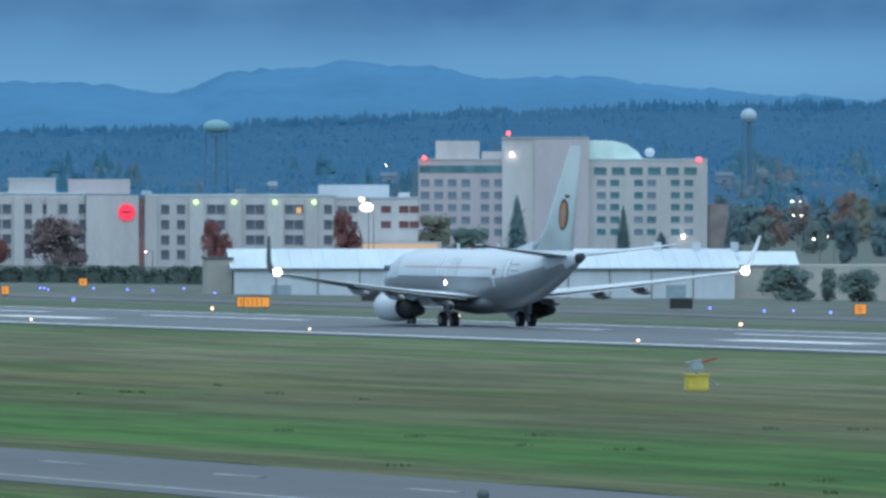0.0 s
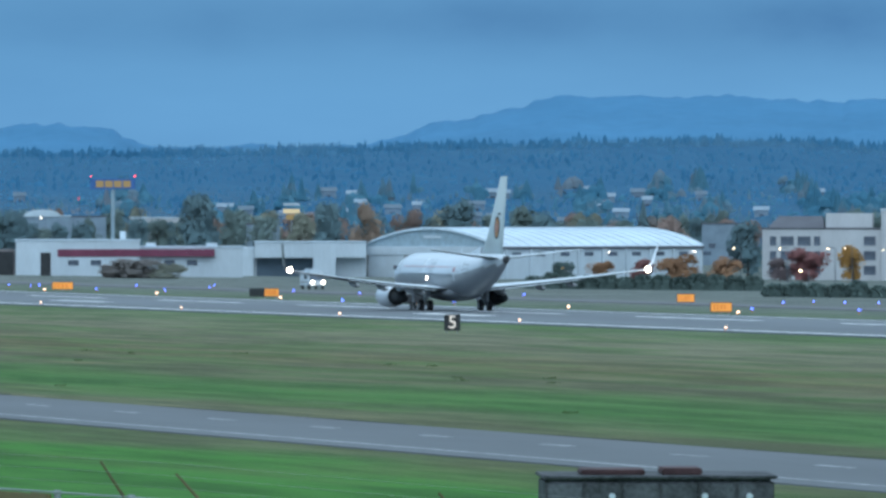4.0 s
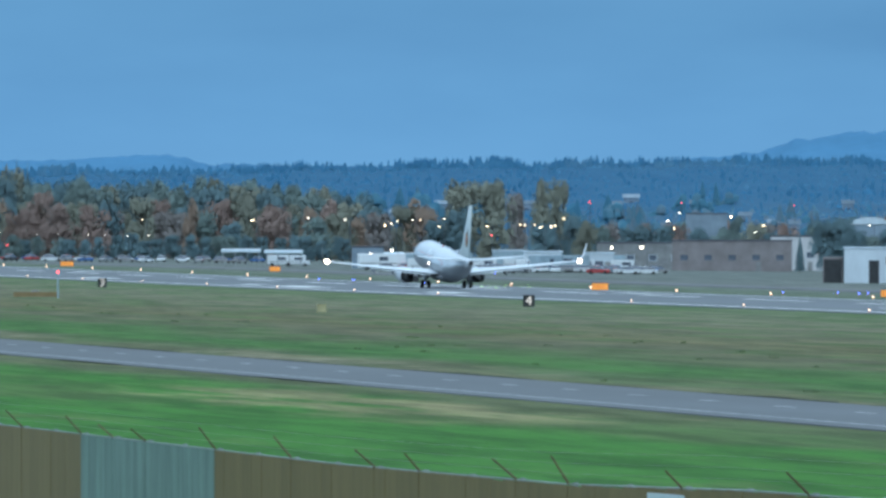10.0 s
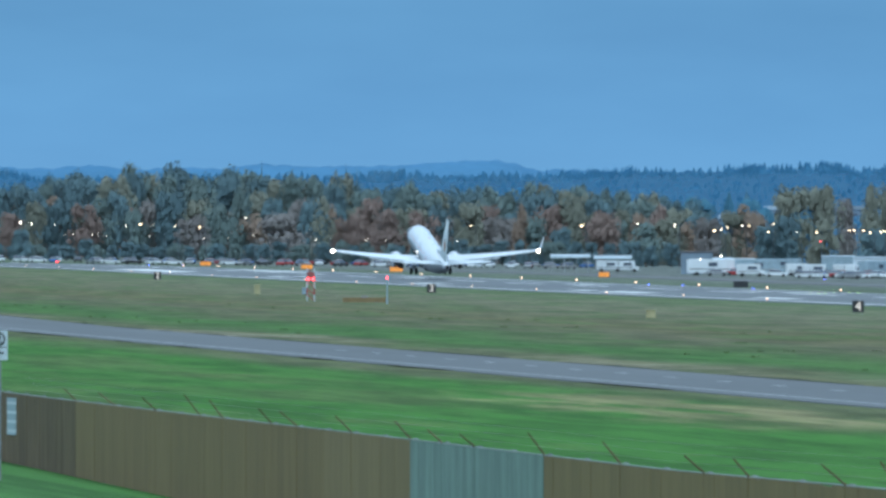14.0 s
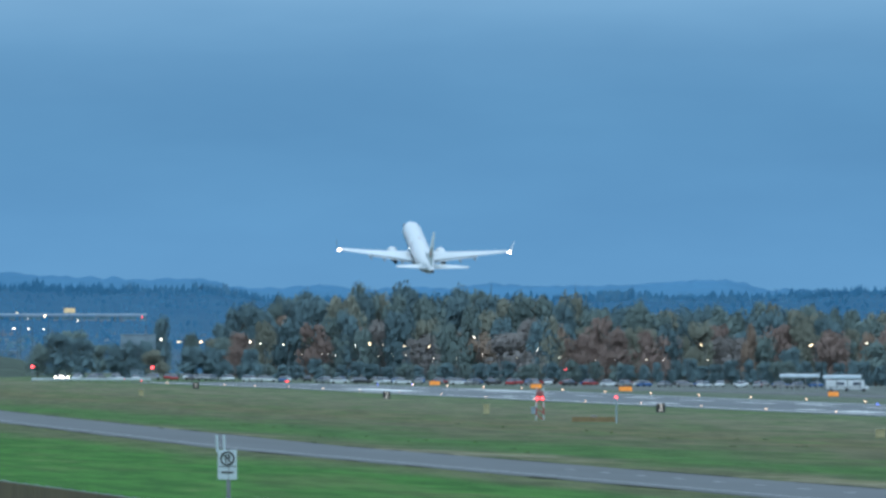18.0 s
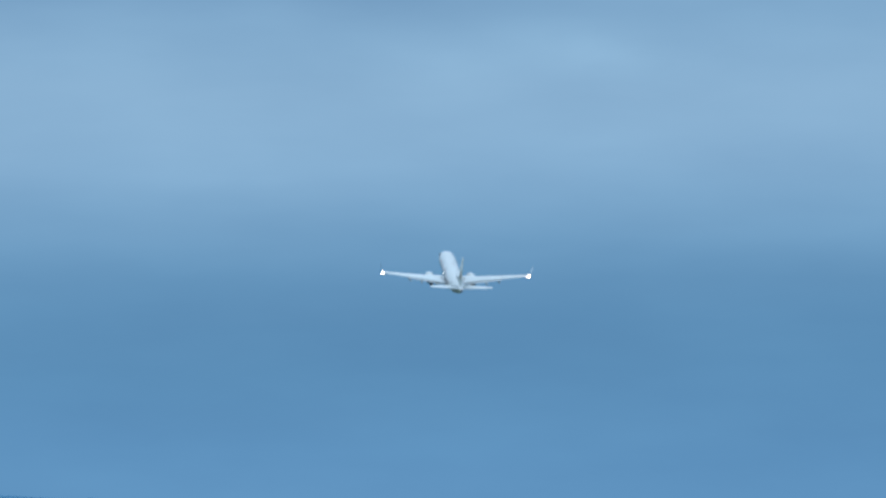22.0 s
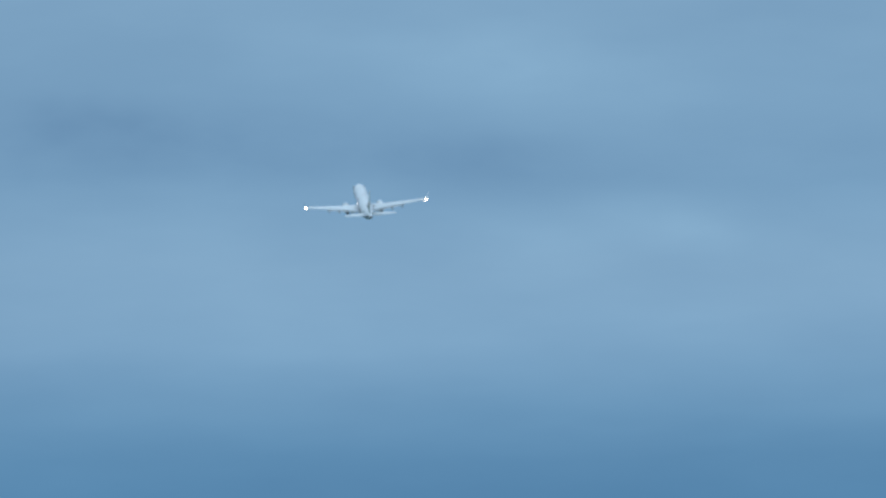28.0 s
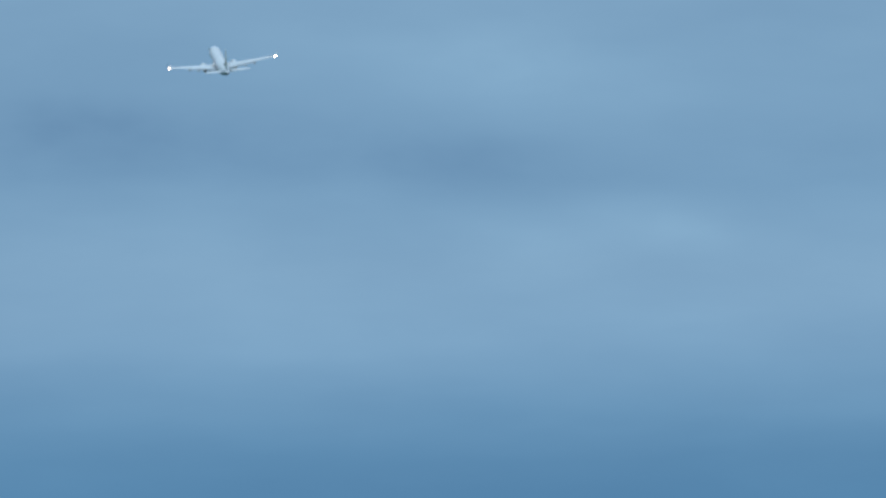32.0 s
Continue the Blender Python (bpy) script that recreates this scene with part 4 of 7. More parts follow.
# seconds, place on the ground or in the air, pitch, bank, turn
FLIGHT = [
    (0, 249.10, 674.0, 0.24, 0.00, 0.00, 0.00),
    (0.5, 249.10, 705.5, 0.21, 0.00, 0.00, 0.00),
    (1, 249.10, 736.9, 0.19, -0.01, 0.00, 0.00),
    (1.5, 249.10, 768.6, 0.16, -0.01, 0.00, 0.00),
    (2, 249.10, 800.9, 0.14, -0.02, -0.01, -0.01),
    (2.5, 249.10, 833.6, 0.12, -0.02, -0.01, -0.01),
    (3, 249.10, 866.4, 0.10, -0.02, -0.01, -0.01),
    (3.5, 249.10, 899.3, 0.08, -0.01, -0.02, -0.02),
    (4, 249.10, 933.0, 0.06, 0.00, -0.02, -0.02),
    (4.5, 249.10, 967.5, 0.05, 0.00, -0.03, -0.03),
    (5, 249.10, 1002.1, 0.03, -0.01, -0.03, -0.03),
    (5.5, 249.10, 1036.8, 0.02, -0.04, -0.04, -0.04),
    (6, 249.10, 1071.8, 0.01, -0.06, -0.04, -0.04),
    (6.5, 249.10, 1107.0, 0.01, -0.07, -0.05, -0.05),
    (7, 249.10, 1142.9, 0.00, -0.06, -0.05, -0.05),
    (7.5, 249.10, 1179.6, 0.00, -0.01, -0.05, -0.06),
    (8, 249.10, 1216.5, 0.00, 0.10, -0.06, -0.07),
    (8.5, 249.10, 1253.6, 0.00, 0.26, -0.06, -0.07),
    (9, 249.10, 1291.5, 0.01, 1.45, -0.06, -0.08),
    (9.5, 249.10, 1329.8, 0.01, 3.15, -0.06, -0.08),
    (10, 249.10, 1368.3, 0.02, 4.60, -0.06, -0.09),
    (10.5, 249.10, 1407.0, 0.04, 5.69, -0.06, -0.09),
    (11, 249.10, 1446.0, 0.05, 6.60, -0.05, -0.10),
    (11.5, 249.10, 1485.4, 0.07, 7.34, -0.05, -0.10),
    (12, 249.10, 1524.2, 0.09, 8.00, -0.04, -0.11),
    (12.5, 249.10, 1562.9, 0.11, 8.60, -0.03, -0.11),
    (13, 249.10, 1602.7, 0.14, 9.30, -0.02, -0.11),
    (13.5, 249.10, 1643.9, 0.42, 10.36, -0.01, -0.11),
    (15.5, 250.34, 1815.3, 5.83, 14.26, 0.16, 0.27),
    (16, 250.82, 1859.3, 8.22, 15.14, 0.22, 0.37),
    (16.5, 251.43, 1903.7, 11.35, 15.97, 0.28, 0.47),
    (17, 251.93, 1948.4, 14.91, 16.58, 0.34, 0.56),
    (17.5, 252.38, 1992.0, 19.37, 17.02, 0.54, 0.44),
    (18, 252.91, 2035.6, 24.21, 17.32, 0.74, 0.31),
    (18.5, 253.51, 2079.4, 29.70, 17.52, 0.94, 0.19),
    (19, 253.93, 2123.2, 35.67, 17.64, 1.15, 0.07),
    (19.5, 254.46, 2166.8, 41.88, 17.78, 1.11, -0.01),
    (20, 254.98, 2210.5, 48.28, 17.81, 1.06, -0.10),
    (20.5, 255.46, 2254.0, 54.91, 17.79, 1.02, -0.18),
    (21, 256.00, 2297.6, 61.79, 17.80, 0.97, -0.25),
    (21.5, 256.50, 2340.7, 68.57, 17.61, 1.13, -0.16),
    (22, 257.81, 2383.7, 74.53, 17.43, 1.30, -0.06),
    (22.5, 258.54, 2426.6, 81.15, 17.25, 1.24, 0.05),
    (23, 259.25, 2469.4, 87.84, 17.10, 0.79, 0.15),
    (23.5, 260.00, 2511.9, 94.55, 17.03, 0.04, -0.02),
    (24, 260.68, 2554.3, 101.32, 16.98, -0.64, -0.18),
    (24.5, 261.27, 2596.6, 108.16, 16.98, -1.12, -0.32),
    (25, 261.75, 2638.9, 115.07, 17.07, -1.53, -0.45),
    (25.5, 262.25, 2682.7, 122.15, 17.32, -1.98, -0.28),
    (26, 262.64, 2726.6, 129.25, 17.61, -2.51, -0.09),
    (26.5, 262.86, 2770.4, 136.45, 17.95, -3.06, 0.12),
    (27, 262.91, 2814.4, 143.74, 18.30, -3.63, 0.35),
    (27.5, 262.69, 2858.4, 151.24, 18.66, -4.21, 0.60),
    (28, 262.36, 2902.7, 158.75, 19.00, -4.79, 0.89),
    (28.5, 261.85, 2947.1, 166.31, 19.14, -5.54, 1.07),
    (29, 261.15, 2992.0, 174.00, 19.30, -6.35, 1.33),
    (29.5, 260.24, 3037.1, 181.81, 19.45, -7.09, 1.64),
    (30, 259.15, 3082.8, 189.76, 19.49, -7.66, 1.99),
    (30.5, 257.81, 3128.9, 197.80, 19.28, -7.73, 2.41),
    (31, 256.30, 3175.6, 206.01, 18.99, -7.65, 2.83),
    (31.5, 254.60, 3223.0, 214.41, 18.66, -7.49, 3.25),
    (32, 252.75, 3271.3, 223.04, 18.35, -7.36, 3.64),
]


# ---------------------------------------------------------------- airfield fittings
def digit_sign(num, x, y):
    t = thing("distance_sign", on(x, y, -9), "square black runway distance sign with a white %s, standing in grass" % num, "sign", "runway distance signs")
    part("panel", bevelled(-0.61, 0.61, -0.12, 0.12, 0.2, 1.42, 0.03), M["dark"], t)
    for s in (-0.4, 0.4):
        part("leg", rod(bmesh.new(), (s, 0, -0.2), (s, 0, 0.25), 0.04), M["steel"], t)
    cu = bpy.data.curves.new("digit", "FONT")
    cu.body, cu.size, cu.align_x, cu.extrude = num, 1.25, "CENTER", 0.01
    tmp = bpy.data.objects.new("digit", cu)
    scene.collection.objects.link(tmp)
    bpy.context.view_layer.update()
    me = bpy.data.meshes.new_from_object(tmp.evaluated_get(bpy.context.evaluated_depsgraph_get()))
    bpy.data.objects.remove(tmp)
    me.transform(Matrix.Translation((0, -0.14, 0.38)) @ Euler((radians(90), 0, 0)).to_matrix().to_4x4() @ Matrix.Scale(1.1, 4))
    me.materials.clear()
    me.materials.append(M["l_digit"])
    ob = new("digit", me)
    ob.parent = t


for k, num in enumerate("54321"):
    digit_sign(num, 202.5, 759.4 + 304.8 * k)


def light_proto(name, label, material, rad, h, category="light", group=""):
    t = thing(name, on(0, 0), label, category, group)
    part("stem", rod(bmesh.new(), (0, 0, -0.1), (0, 0, h), 0.05, 0.04, 6), M["orange"], t)
    part("lamp", ball(bmesh.new(), (0, 0, h), rad, 8), material, t)
    return t


def spread(proto, spots, turn=0):
    """The first thing goes to the first spot, copies to the others."""
    for i, (x, y) in enumerate(spots):
        if i:
            copy_thing(proto, on(x, y, turn))
        else:
            proto.matrix_world = on(x, y, turn)


spread(light_proto("runway_edge_light", "small glowing white runway edge light on a short stem", M["l_rwy"], 0.085, 0.35, group="runway edge lights"),
       [(CENTRE - 24.1, 402.8 + 59.92 * k) for k in range(32)])
spread(light_proto("runway_far_light", "glowing white runway light across the asphalt", M["l_rwy"], 0.13, 0.4, group="runway far lights"),
       [(CENTRE + 30.2, 402.8 + 59.92 * k) for k in range(32)])
spread(light_proto("red_runway_light", "small glowing red runway light", M["l_red"], 0.15, 0.4, group="red runway lights"),
       [(238.4, 1660.8), (231.5, 2427.0), (260.2, 2338.9), (228.7, 2356.6), (233.1, 2445.2), (233.2, 2408.8), (264.6, 2380.3)])
spread(light_proto("taxiway_light", "small glowing blue taxiway light in grass", M["l_blue"], 0.11, 0.35, group="taxiway lights"),
       [(303.9, 935.5), (361.5, 1084.6), (380.5, 1130.3), (355.4, 1045.4), (347.8, 882.3), (341.4, 852.9), (345.2, 855.4), (342.0, 838.8), (359.2, 1118.1), (364.9, 1116.1), (363.9, 1100.8), (350.8, 1089.0), (336.2, 1388.3), (277.6, 1087.3), (317.7, 1235.6), (315.2, 1215.8), (328.7, 1247.7), (288.1, 1079.6), (337.6, 1120.9), (349.1, 1146.9), (299.3, 921.6), (360.4, 1120.3), (298.9, 1003.3), (351.2, 1141.4), (309.2, 1000.0), (353.7, 1136.3), (340.9, 1243.7),
        (263.2, 1553.7), (264.6, 1471.3), (290.2, 1344.6), (300.4, 1357.3), (298.4, 1335.0), (303.1, 1350.6), (292.6, 1271.2), (321.8, 1373.6), (299.0, 1260.7), (326.1, 1348.9), (319.1, 1274.8), (349.0, 1867.3), (269.8, 1561.3), (303.7, 2493.0), (280.2, 2269.6), (260.6, 2169.2)])
spread(light_proto("taxiway_green_light", "tiny glowing pale green taxiway light", M["l_green"], 0.05, 0.2, group="taxiway centre lights"),
       [(262.8, 1415.4), (265.1, 1422.2), (257.7, 1378.4), (269.9, 1436.5), (274.8, 1450.9), (273.1, 1434.6), (259.4, 1398.6), (257.5, 1382.1), (259.6, 1388.2), (274.6, 1443.3)])


def guide_sign(x, y, w, lit=True, half=False, h=0.95):
    t = thing("guidance_sign", on(x, y, -12), "low lit orange taxiway guidance sign with dark markings" if lit else "low dark taxiway sign seen from behind", "sign", "taxiway signs")
    part("case", bevelled(-w / 2, w / 2, -0.15, 0.15, 0.25, 0.25 + h, 0.03), M["dark"], t)
    for k in range(3):
        part("leg", rod(bmesh.new(), (-w / 2 + 0.3 + k * (w - 0.6) / 2, 0, -0.4), (-w / 2 + 0.3 + k * (w - 0.6) / 2, 0, 0.3), 0.05), M["steel"], t)
    if lit:
        part("panel", box(bmesh.new(), 0.05 - (0 if half else w / 2), w / 2 - 0.05, -0.17, -0.14, 0.31, 0.19 + h), M["l_orange"], t, "glowing orange face")
        for k in range(4):
            x0 = (-w / 2 + 0.3 + k * (w - 0.7) / 4) if not half else 0.2 + k * (w / 2 - 0.4) / 4
            part("marking_bar", box(bmesh.new(), x0, x0 + w * 0.05, -0.18, -0.165, 0.45, 0.05 + h), M["orange"], t)


for x, y, w, lit, half in ((296.3, 861.2, 2.9, 1, 0), (384.3, 1179.5, 1.0, 1, 0), (340.5, 828.4, 1.1, 1, 0), (287.8, 1269.2, 2.6, 1, 0), (286.2, 1157.3, 3.4, 1, 1), (326.6, 1122.5, 2.0, 1, 0), (284.0, 963.8, 2.1, 1, 0),
                           (308.2, 1868.0, 2.0, 1, 0), (264.2, 1338.3, 2.2, 1, 0), (274.8, 1538.8, 2.2, 0, 0), (287.6, 2288.1, 2.4, 1, 0), (287.6, 2120.0, 2.4, 1, 0), (288.9, 2000.0, 2.6, 1, 0), (274.5, 1045.1, 2.1, 0, 0), (296.0, 859.3, 2.3, 1, 0), (320.3, 1008.7, 0.8, 1, 0), (341.9, 958.2, 1.8, 0, 0), (350.5, 959.0, 3.4, 0, 0), (346.7, 886.7, 2.1, 0, 0)):
    guide_sign(x, y, w, lit, half)


def marker_box(x, y, w, h, mt, label):
    t = thing("marker_box", on(x, y, -9), label, "box", "airfield boxes")
    part("cabinet", bevelled(-w / 2, w / 2, -w / 2, w / 2, 0.0, h, 0.04), mt, t)
    part("lid", bevelled(-w / 2 - 0.06, w / 2 + 0.06, -w / 2 - 0.06, w / 2 + 0.06, h, h + 0.1, 0.03), mt, t)
    part("door", box(bmesh.new(), -w * 0.3, w * 0.3, -w / 2 - 0.02, -w / 2 + 0.01, 0.1, h - 0.1), mt, t)
    return t


vane = marker_box(173.1, 440.8, 0.95, 0.68, M["yellow"], "yellow cabinet with a blue and red wind vane in grass")
part("post", rod(bmesh.new(), (0, 0, 0.7), (0, 0, 1.0), 0.1), M["palebox"], vane)
part("vane_housing", bevelled(-0.28, 0.3, -0.2, 0.2, 0.92, 1.3, 0.05), M["palebox"], vane, "pale blue housing")
part("vane_arm", rod(bmesh.new(), (0.2, 0, 1.3), (0.95, 0, 1.5), 0.045), M["red"], vane, "red arm")
part("vane_tail", rod(bmesh.new(), (-0.5, 0, 1.28), (0.25, 0, 1.42), 0.04), M["palebox"], vane)
part("brace", rod(bmesh.new(), (0.45, 0, 0.65), (0.98, 0, 0.22), 0.04), M["steel"], vane)
marker_box(173.6, 1023.4, 0.95, 0.75, M["tanbox"], "faded yellow cabinet standing in dull grass")
marker_box(179.9, 1375.7, 0.8, 1.2, M["tanbox"], "tall faded yellow cabinet standing in dull grass")
marker_box(186.2, 1374.9, 0.7, 0.8, M["palebox"], "small pale cabinet standing in dull grass")
marker_box(174.5, 1798.7, 0.8, 0.9, M["tanbox"], "small faded yellow cabinet standing in dull grass")


def striped_mast(x, y):
    t = thing("antenna_mast", on(x, y, -9), "red and white striped lattice mast with glowing red lamps", "mast")
    for k in range(5):
        for sx in (-0.45, 0.45):
            part("upright", rod(bmesh.new(), (sx, 0, k * 0.8 - 0.1), (sx, 0, k * 0.8 + 0.8), 0.08), M["red" if k % 2 else "white"], t)
        part("rung", rod(bmesh.new(), (-0.45, 0, k * 0.8 + 0.75), (0.45, 0, k * 0.8 + 0.05), 0.05), M["red"], t)
    part("head_panel", bevelled(-0.45, 0.45, -0.15, 0.15, 2.5, 3.6, 0.05), M["pierred"], t, "red head panel")
    for sx in (-0.3, 0.3):
        part("lamp", ball(bmesh.new(), (sx, -0.3, 2.7), 0.18, 8), M["l_red"], t)


striped_mast(171.1, 1257.9)
low = thing("equipment_hut", on(175.1, 1239.1, -9), "long low brown equipment cover in dull grass", "hut")
part("cover", loft(bmesh.new(), [[(x, -1.0, 0.0), (x, -0.8, 0.55), (x, 0.8, 0.55), (x, 1.0, 0.0)] for x in (-2.6, -2.4, 2.4, 2.6)]), M["fence_tan"], low)
part("vent", bevelled(-0.4, 0.4, -0.3, 0.3, 0.5, 0.75, 0.04), M["grey"], low)
pole = thing("marker_pole", on(174.1, 1212.8, 0), "thin pale pole with a red lamp", "pole")
part("pole", rod(bmesh.new(), (0, 0, -0.2), (0, 0, 3.0), 0.1, 0.07), M["palebox"], pole)
part("lamp", ball(bmesh.new(), (0, 0, 3.1), 0.13, 8), M["l_red"], pole)
for bb, rr, zt in ((4.940, 2380, 4.08), (5.602, 2350, 3.89), (4.540, 1900, 3.83)):
    t = thing("obstruction_light", stand(bb, rr), "red obstruction lamp on a thin post", "light", "obstruction lights")
    base = t.matrix_world.translation.z
    part("post", rod(bmesh.new(), (0, 0, -0.3), (0, 0, zt - base), 0.09), M["steel"], t)
    part("lamp", ball(bmesh.new(), (0, 0, zt - base), 0.34, 8), M["l_red"], t)
bar = thing("blast_fence", stand(5.268, 2345), "long low white barrier behind the runway's end", "fence")
for k in range(9):
    part("board", bevelled(-13.6 + 3 * k, -10.65 + 3 * k, -0.1, 0.1, 0.5, 1.0, 0.03), M["white"], bar)
    part("post", rod(bmesh.new(), (-12.1 + 3 * k, 0.15, -0.2), (-12.1 + 3 * k, 0.15, 0.9), 0.07), M["steel"], bar)


# ---------------------------------------------------------------- fence and things at the levee
FENCE_X = 22.0
FENCE_TOP = ((60, 6.98), (92, 6.86), (104, 6.72), (113, 6.55), (128, 6.42), (153, 6.33), (174, 6.24), (198, 6.15), (260, 6.0))


def fence_top(y):
    for (a, za), (b, zb) in zip(FENCE_TOP, FENCE_TOP[1:]):
        if y < b:
            return za + (zb - za) * (y - a) / (b - a)
    return FENCE_TOP[-1][1]


def slat_fence():
    t = thing("perimeter_fence", Matrix.Identity(4), "chain-link airfield fence with tan and blue-green slats and barbed wire arms", "fence")
    n0, pitch = 60.0, 3.13
    rnd = random.Random(4)
    tone = {}
    for k in range(70):
        y0, y1 = n0 + k * pitch, n0 + (k + 1) * pitch
        z0, z1 = fence_top(y0), fence_top(y1)
        g0, g1 = ground(FENCE_X, y0), ground(FENCE_X, y1)
        part("post", rod(bmesh.new(), (FENCE_X + 0.07, y0, g0 - 0.3), (FENCE_X + 0.07, y0, z0 + 0.02), 0.035, n=6), M["steel"], t)
        if y0 < 200 and rnd.random() < 0.62:
            part("barbed_wire_arm", rod(bmesh.new(), (FENCE_X, y0, z0), (FENCE_X - 0.24 + rnd.uniform(-0.05, 0.05), y0 + rnd.uniform(-0.1, 0.15), z0 + 0.30 + rnd.uniform(-0.12, 0.05)), 0.015, 0.010, 5), M["fence_dark"], t)
        part("top_rail", rod(bmesh.new(), (FENCE_X, y0, z0), (FENCE_X, y1, z1), 0.011, n=6), M["steel"], t)
        if y0 > 96:
            key = "fence_green" if 138 <= y0 < 148 else ("fence_dark" if y0 > 193 else ("fence_pale" if y0 > 148 and tone.setdefault(int(y0 / 9.4), rnd.random()) < 0.45 else "fence_tan"))
            low = 0.0 if y0 > 118 else 0.06
            for j in range(4):
                ya, yb = y0 + pitch * j / 4 + (0.002 if j else 0.035), y0 + pitch * (j + 1) / 4 - 0.0
                f = (ya - y0) / pitch
                zt = z0 + (z1 - z0) * f - 0.012 - low * rnd.uniform(0, 0.3)
                gg = g0 + (g1 - g0) * f - 0.05
                bm = box(bmesh.new(), FENCE_X - 0.015 + rnd.uniform(-0.003, 0.003), FENCE_X + 0.02, ya, yb, gg, zt)
                part("slat_panel", bm, M[key], t)
        for j in range(3 if y0 < 200 else 0):
            part("barbed_wire", rod(bmesh.new(), (FENCE_X - 0.09 * (j + 1), y0, z0 + 0.12 * (j + 1)), (FENCE_X - 0.09 * (j + 1), y1, z1 + 0.12 * (j + 1)), 0.0014, n=3), M["steel"], t)


slat_fence()


def parking_sign():
    m = stand(6.017, 168, 4)
    t = thing("no_parking_sign", m, "white no-parking sign with black letter and ring on steel post", "sign")
    g = m.translation.z
    z = 7.54 - g
    part("post", rod(bmesh.new(), (0.02, 0.02, -0.3), (0.02, 0.02, z + 0.23), 0.035, 0.035, 8), M["steel"], t)
    for x in (-0.16, -0.045):
        part("post_top", rod(bmesh.new(), (x, 0.02, z + 0.2), (x - 0.01, 0.02, z + 0.48), 0.022), M["white"], t)
    pl = part("plate", bevelled(-0.155, 0.155, -0.012, 0.006, z - 0.24, z + 0.24, 0.005), M["white"], t)
    ring = bmesh.new()
    turns = []
    for i in range(24):
        a = 2 * math.pi * i / 24
        turns.append([ring.verts.new((q * math.cos(a), y, z + 0.1 + q * math.sin(a))) for q, y in ((0.092, -0.012), (0.092, -0.02), (0.118, -0.02), (0.118, -0.012))])
    for i in range(24):
        a, b = turns[i], turns[(i + 1) % 24]
        for j in range(4):
            ring.faces.new((a[j], a[(j + 1) % 4], b[(j + 1) % 4], b[j]))
    part("ring", ring, M["dark"], pl)
    part("slash", rod(bmesh.new(), (-0.075, -0.02, z + 0.175), (0.075, -0.02, z + 0.025), 0.011, n=4), M["dark"], pl)
    cu = bpy.data.curves.new("letter", "FONT")
    cu.body, cu.size, cu.align_x, cu.extrude = "P", 0.19, "CENTER", 0.003
    tmp = bpy.data.objects.new("letter", cu)
    scene.collection.objects.link(tmp)
    bpy.context.view_layer.update()
    me = bpy.data.meshes.new_from_object(tmp.evaluated_get(bpy.context.evaluated_depsgraph_get()))
    bpy.data.objects.remove(tmp)
    me.transform(Matrix.Translation((0, -0.015, z + 0.035)) @ Euler((radians(90), 0, 0)).to_matrix().to_4x4())
    me.materials.clear()
    me.materials.append(M["dark"])
    ob = new("letter", me)
    ob.parent = pl
    part("arrow", box(bmesh.new(), -0.1, 0.1, -0.018, -0.012, z - 0.14, z - 0.11), M["dark"], pl)
    part("gap_line", box(bmesh.new(), -0.15, 0.15, -0.018, -0.012, z - 0.035, z - 0.025), M["dark"], pl)


parking_sign()


def fence_plate(y, w, h, z, label, rows):
    t = thing("fence_plate", Matrix.Translation((FENCE_X - 0.04, y, z)) @ Euler((0, 0, radians(-82))).to_matrix().to_4x4(), label, "sign", "fence plates")
    part("plate", bevelled(-w / 2, w / 2, -0.01, 0.01, -h / 2, h / 2, 0.004), M["palebox" if rows else "white"], t)
    for k in range(rows):
        part("row", box(bmesh.new(), -w / 2 + 0.03, w / 2 - 0.03, -0.016, -0.009, -h / 2 + 0.05 + k * h / rows, -h / 2 + (k + 0.6) * h / rows), M["white"], t)


fence_plate(205.4, 1.0, 0.74, 5.67, "tall narrow pale plate with white rows on the fence", 4)
fence_plate(107, 1.9, 0.35, 6.42, "small white plate on the fence", 0)


def pump_house():
    m = stand(16.081, 150, 3)
    g = m.translation.z
    t = thing("concrete_hut", m, "weathered grey concrete hut with a stained flat top and red-brown boards", "hut")
    w, zt = 1.66, 5.62 - g
    part("wall", bevelled(-w, w, 0, 2.6, -0.3, zt, 0.05), M["block"], t)
    part("roof_slab", bevelled(-w - 0.05, w + 0.05, -0.06, 2.7, zt, zt + 0.05, 0.02), M["block"], t)
    for k in range(6):
        part("wall_panel", bevelled(-w + 0.02 + k * w / 3, -w - 0.02 + (k + 1) * w / 3, -0.05, 0.0, zt - 1.9, zt - 0.06, 0.02), M["block"], t)
    part("board", bevelled(-w * 0.68, w * -0.12, 0.3, 1.6, zt + 0.05, zt + 0.13, 0.02), M["redtile"], t, "red-brown board")
    part("board", bevelled(w * 0.03, w * 0.38, 0.3, 1.6, zt + 0.05, zt + 0.15, 0.02), M["redtile"], t, "red-brown board")
    for x in (-0.42, 0.39, 0.78):
        part("bolt_plate", rod(bmesh.new(), (w * x, -0.05, zt - 0.25), (w * x, -0.09, zt - 0.25), 0.05), M["white"], t)


pump_house()
post = thing("marker_post", stand(20.260, 120), "small teal-grey marker post beside the road", "post")
part("post", rod(bmesh.new(), (0, 0, -0.2), (0, 0, 6.03 - ground(*at(20.260, 120))), 0.065, 0.06), M["pole"], post)
part("cap", ball(bmesh.new(), (0, 0, 6.03 - ground(*at(20.260, 120))), 0.075, 10), M["pole"], post)


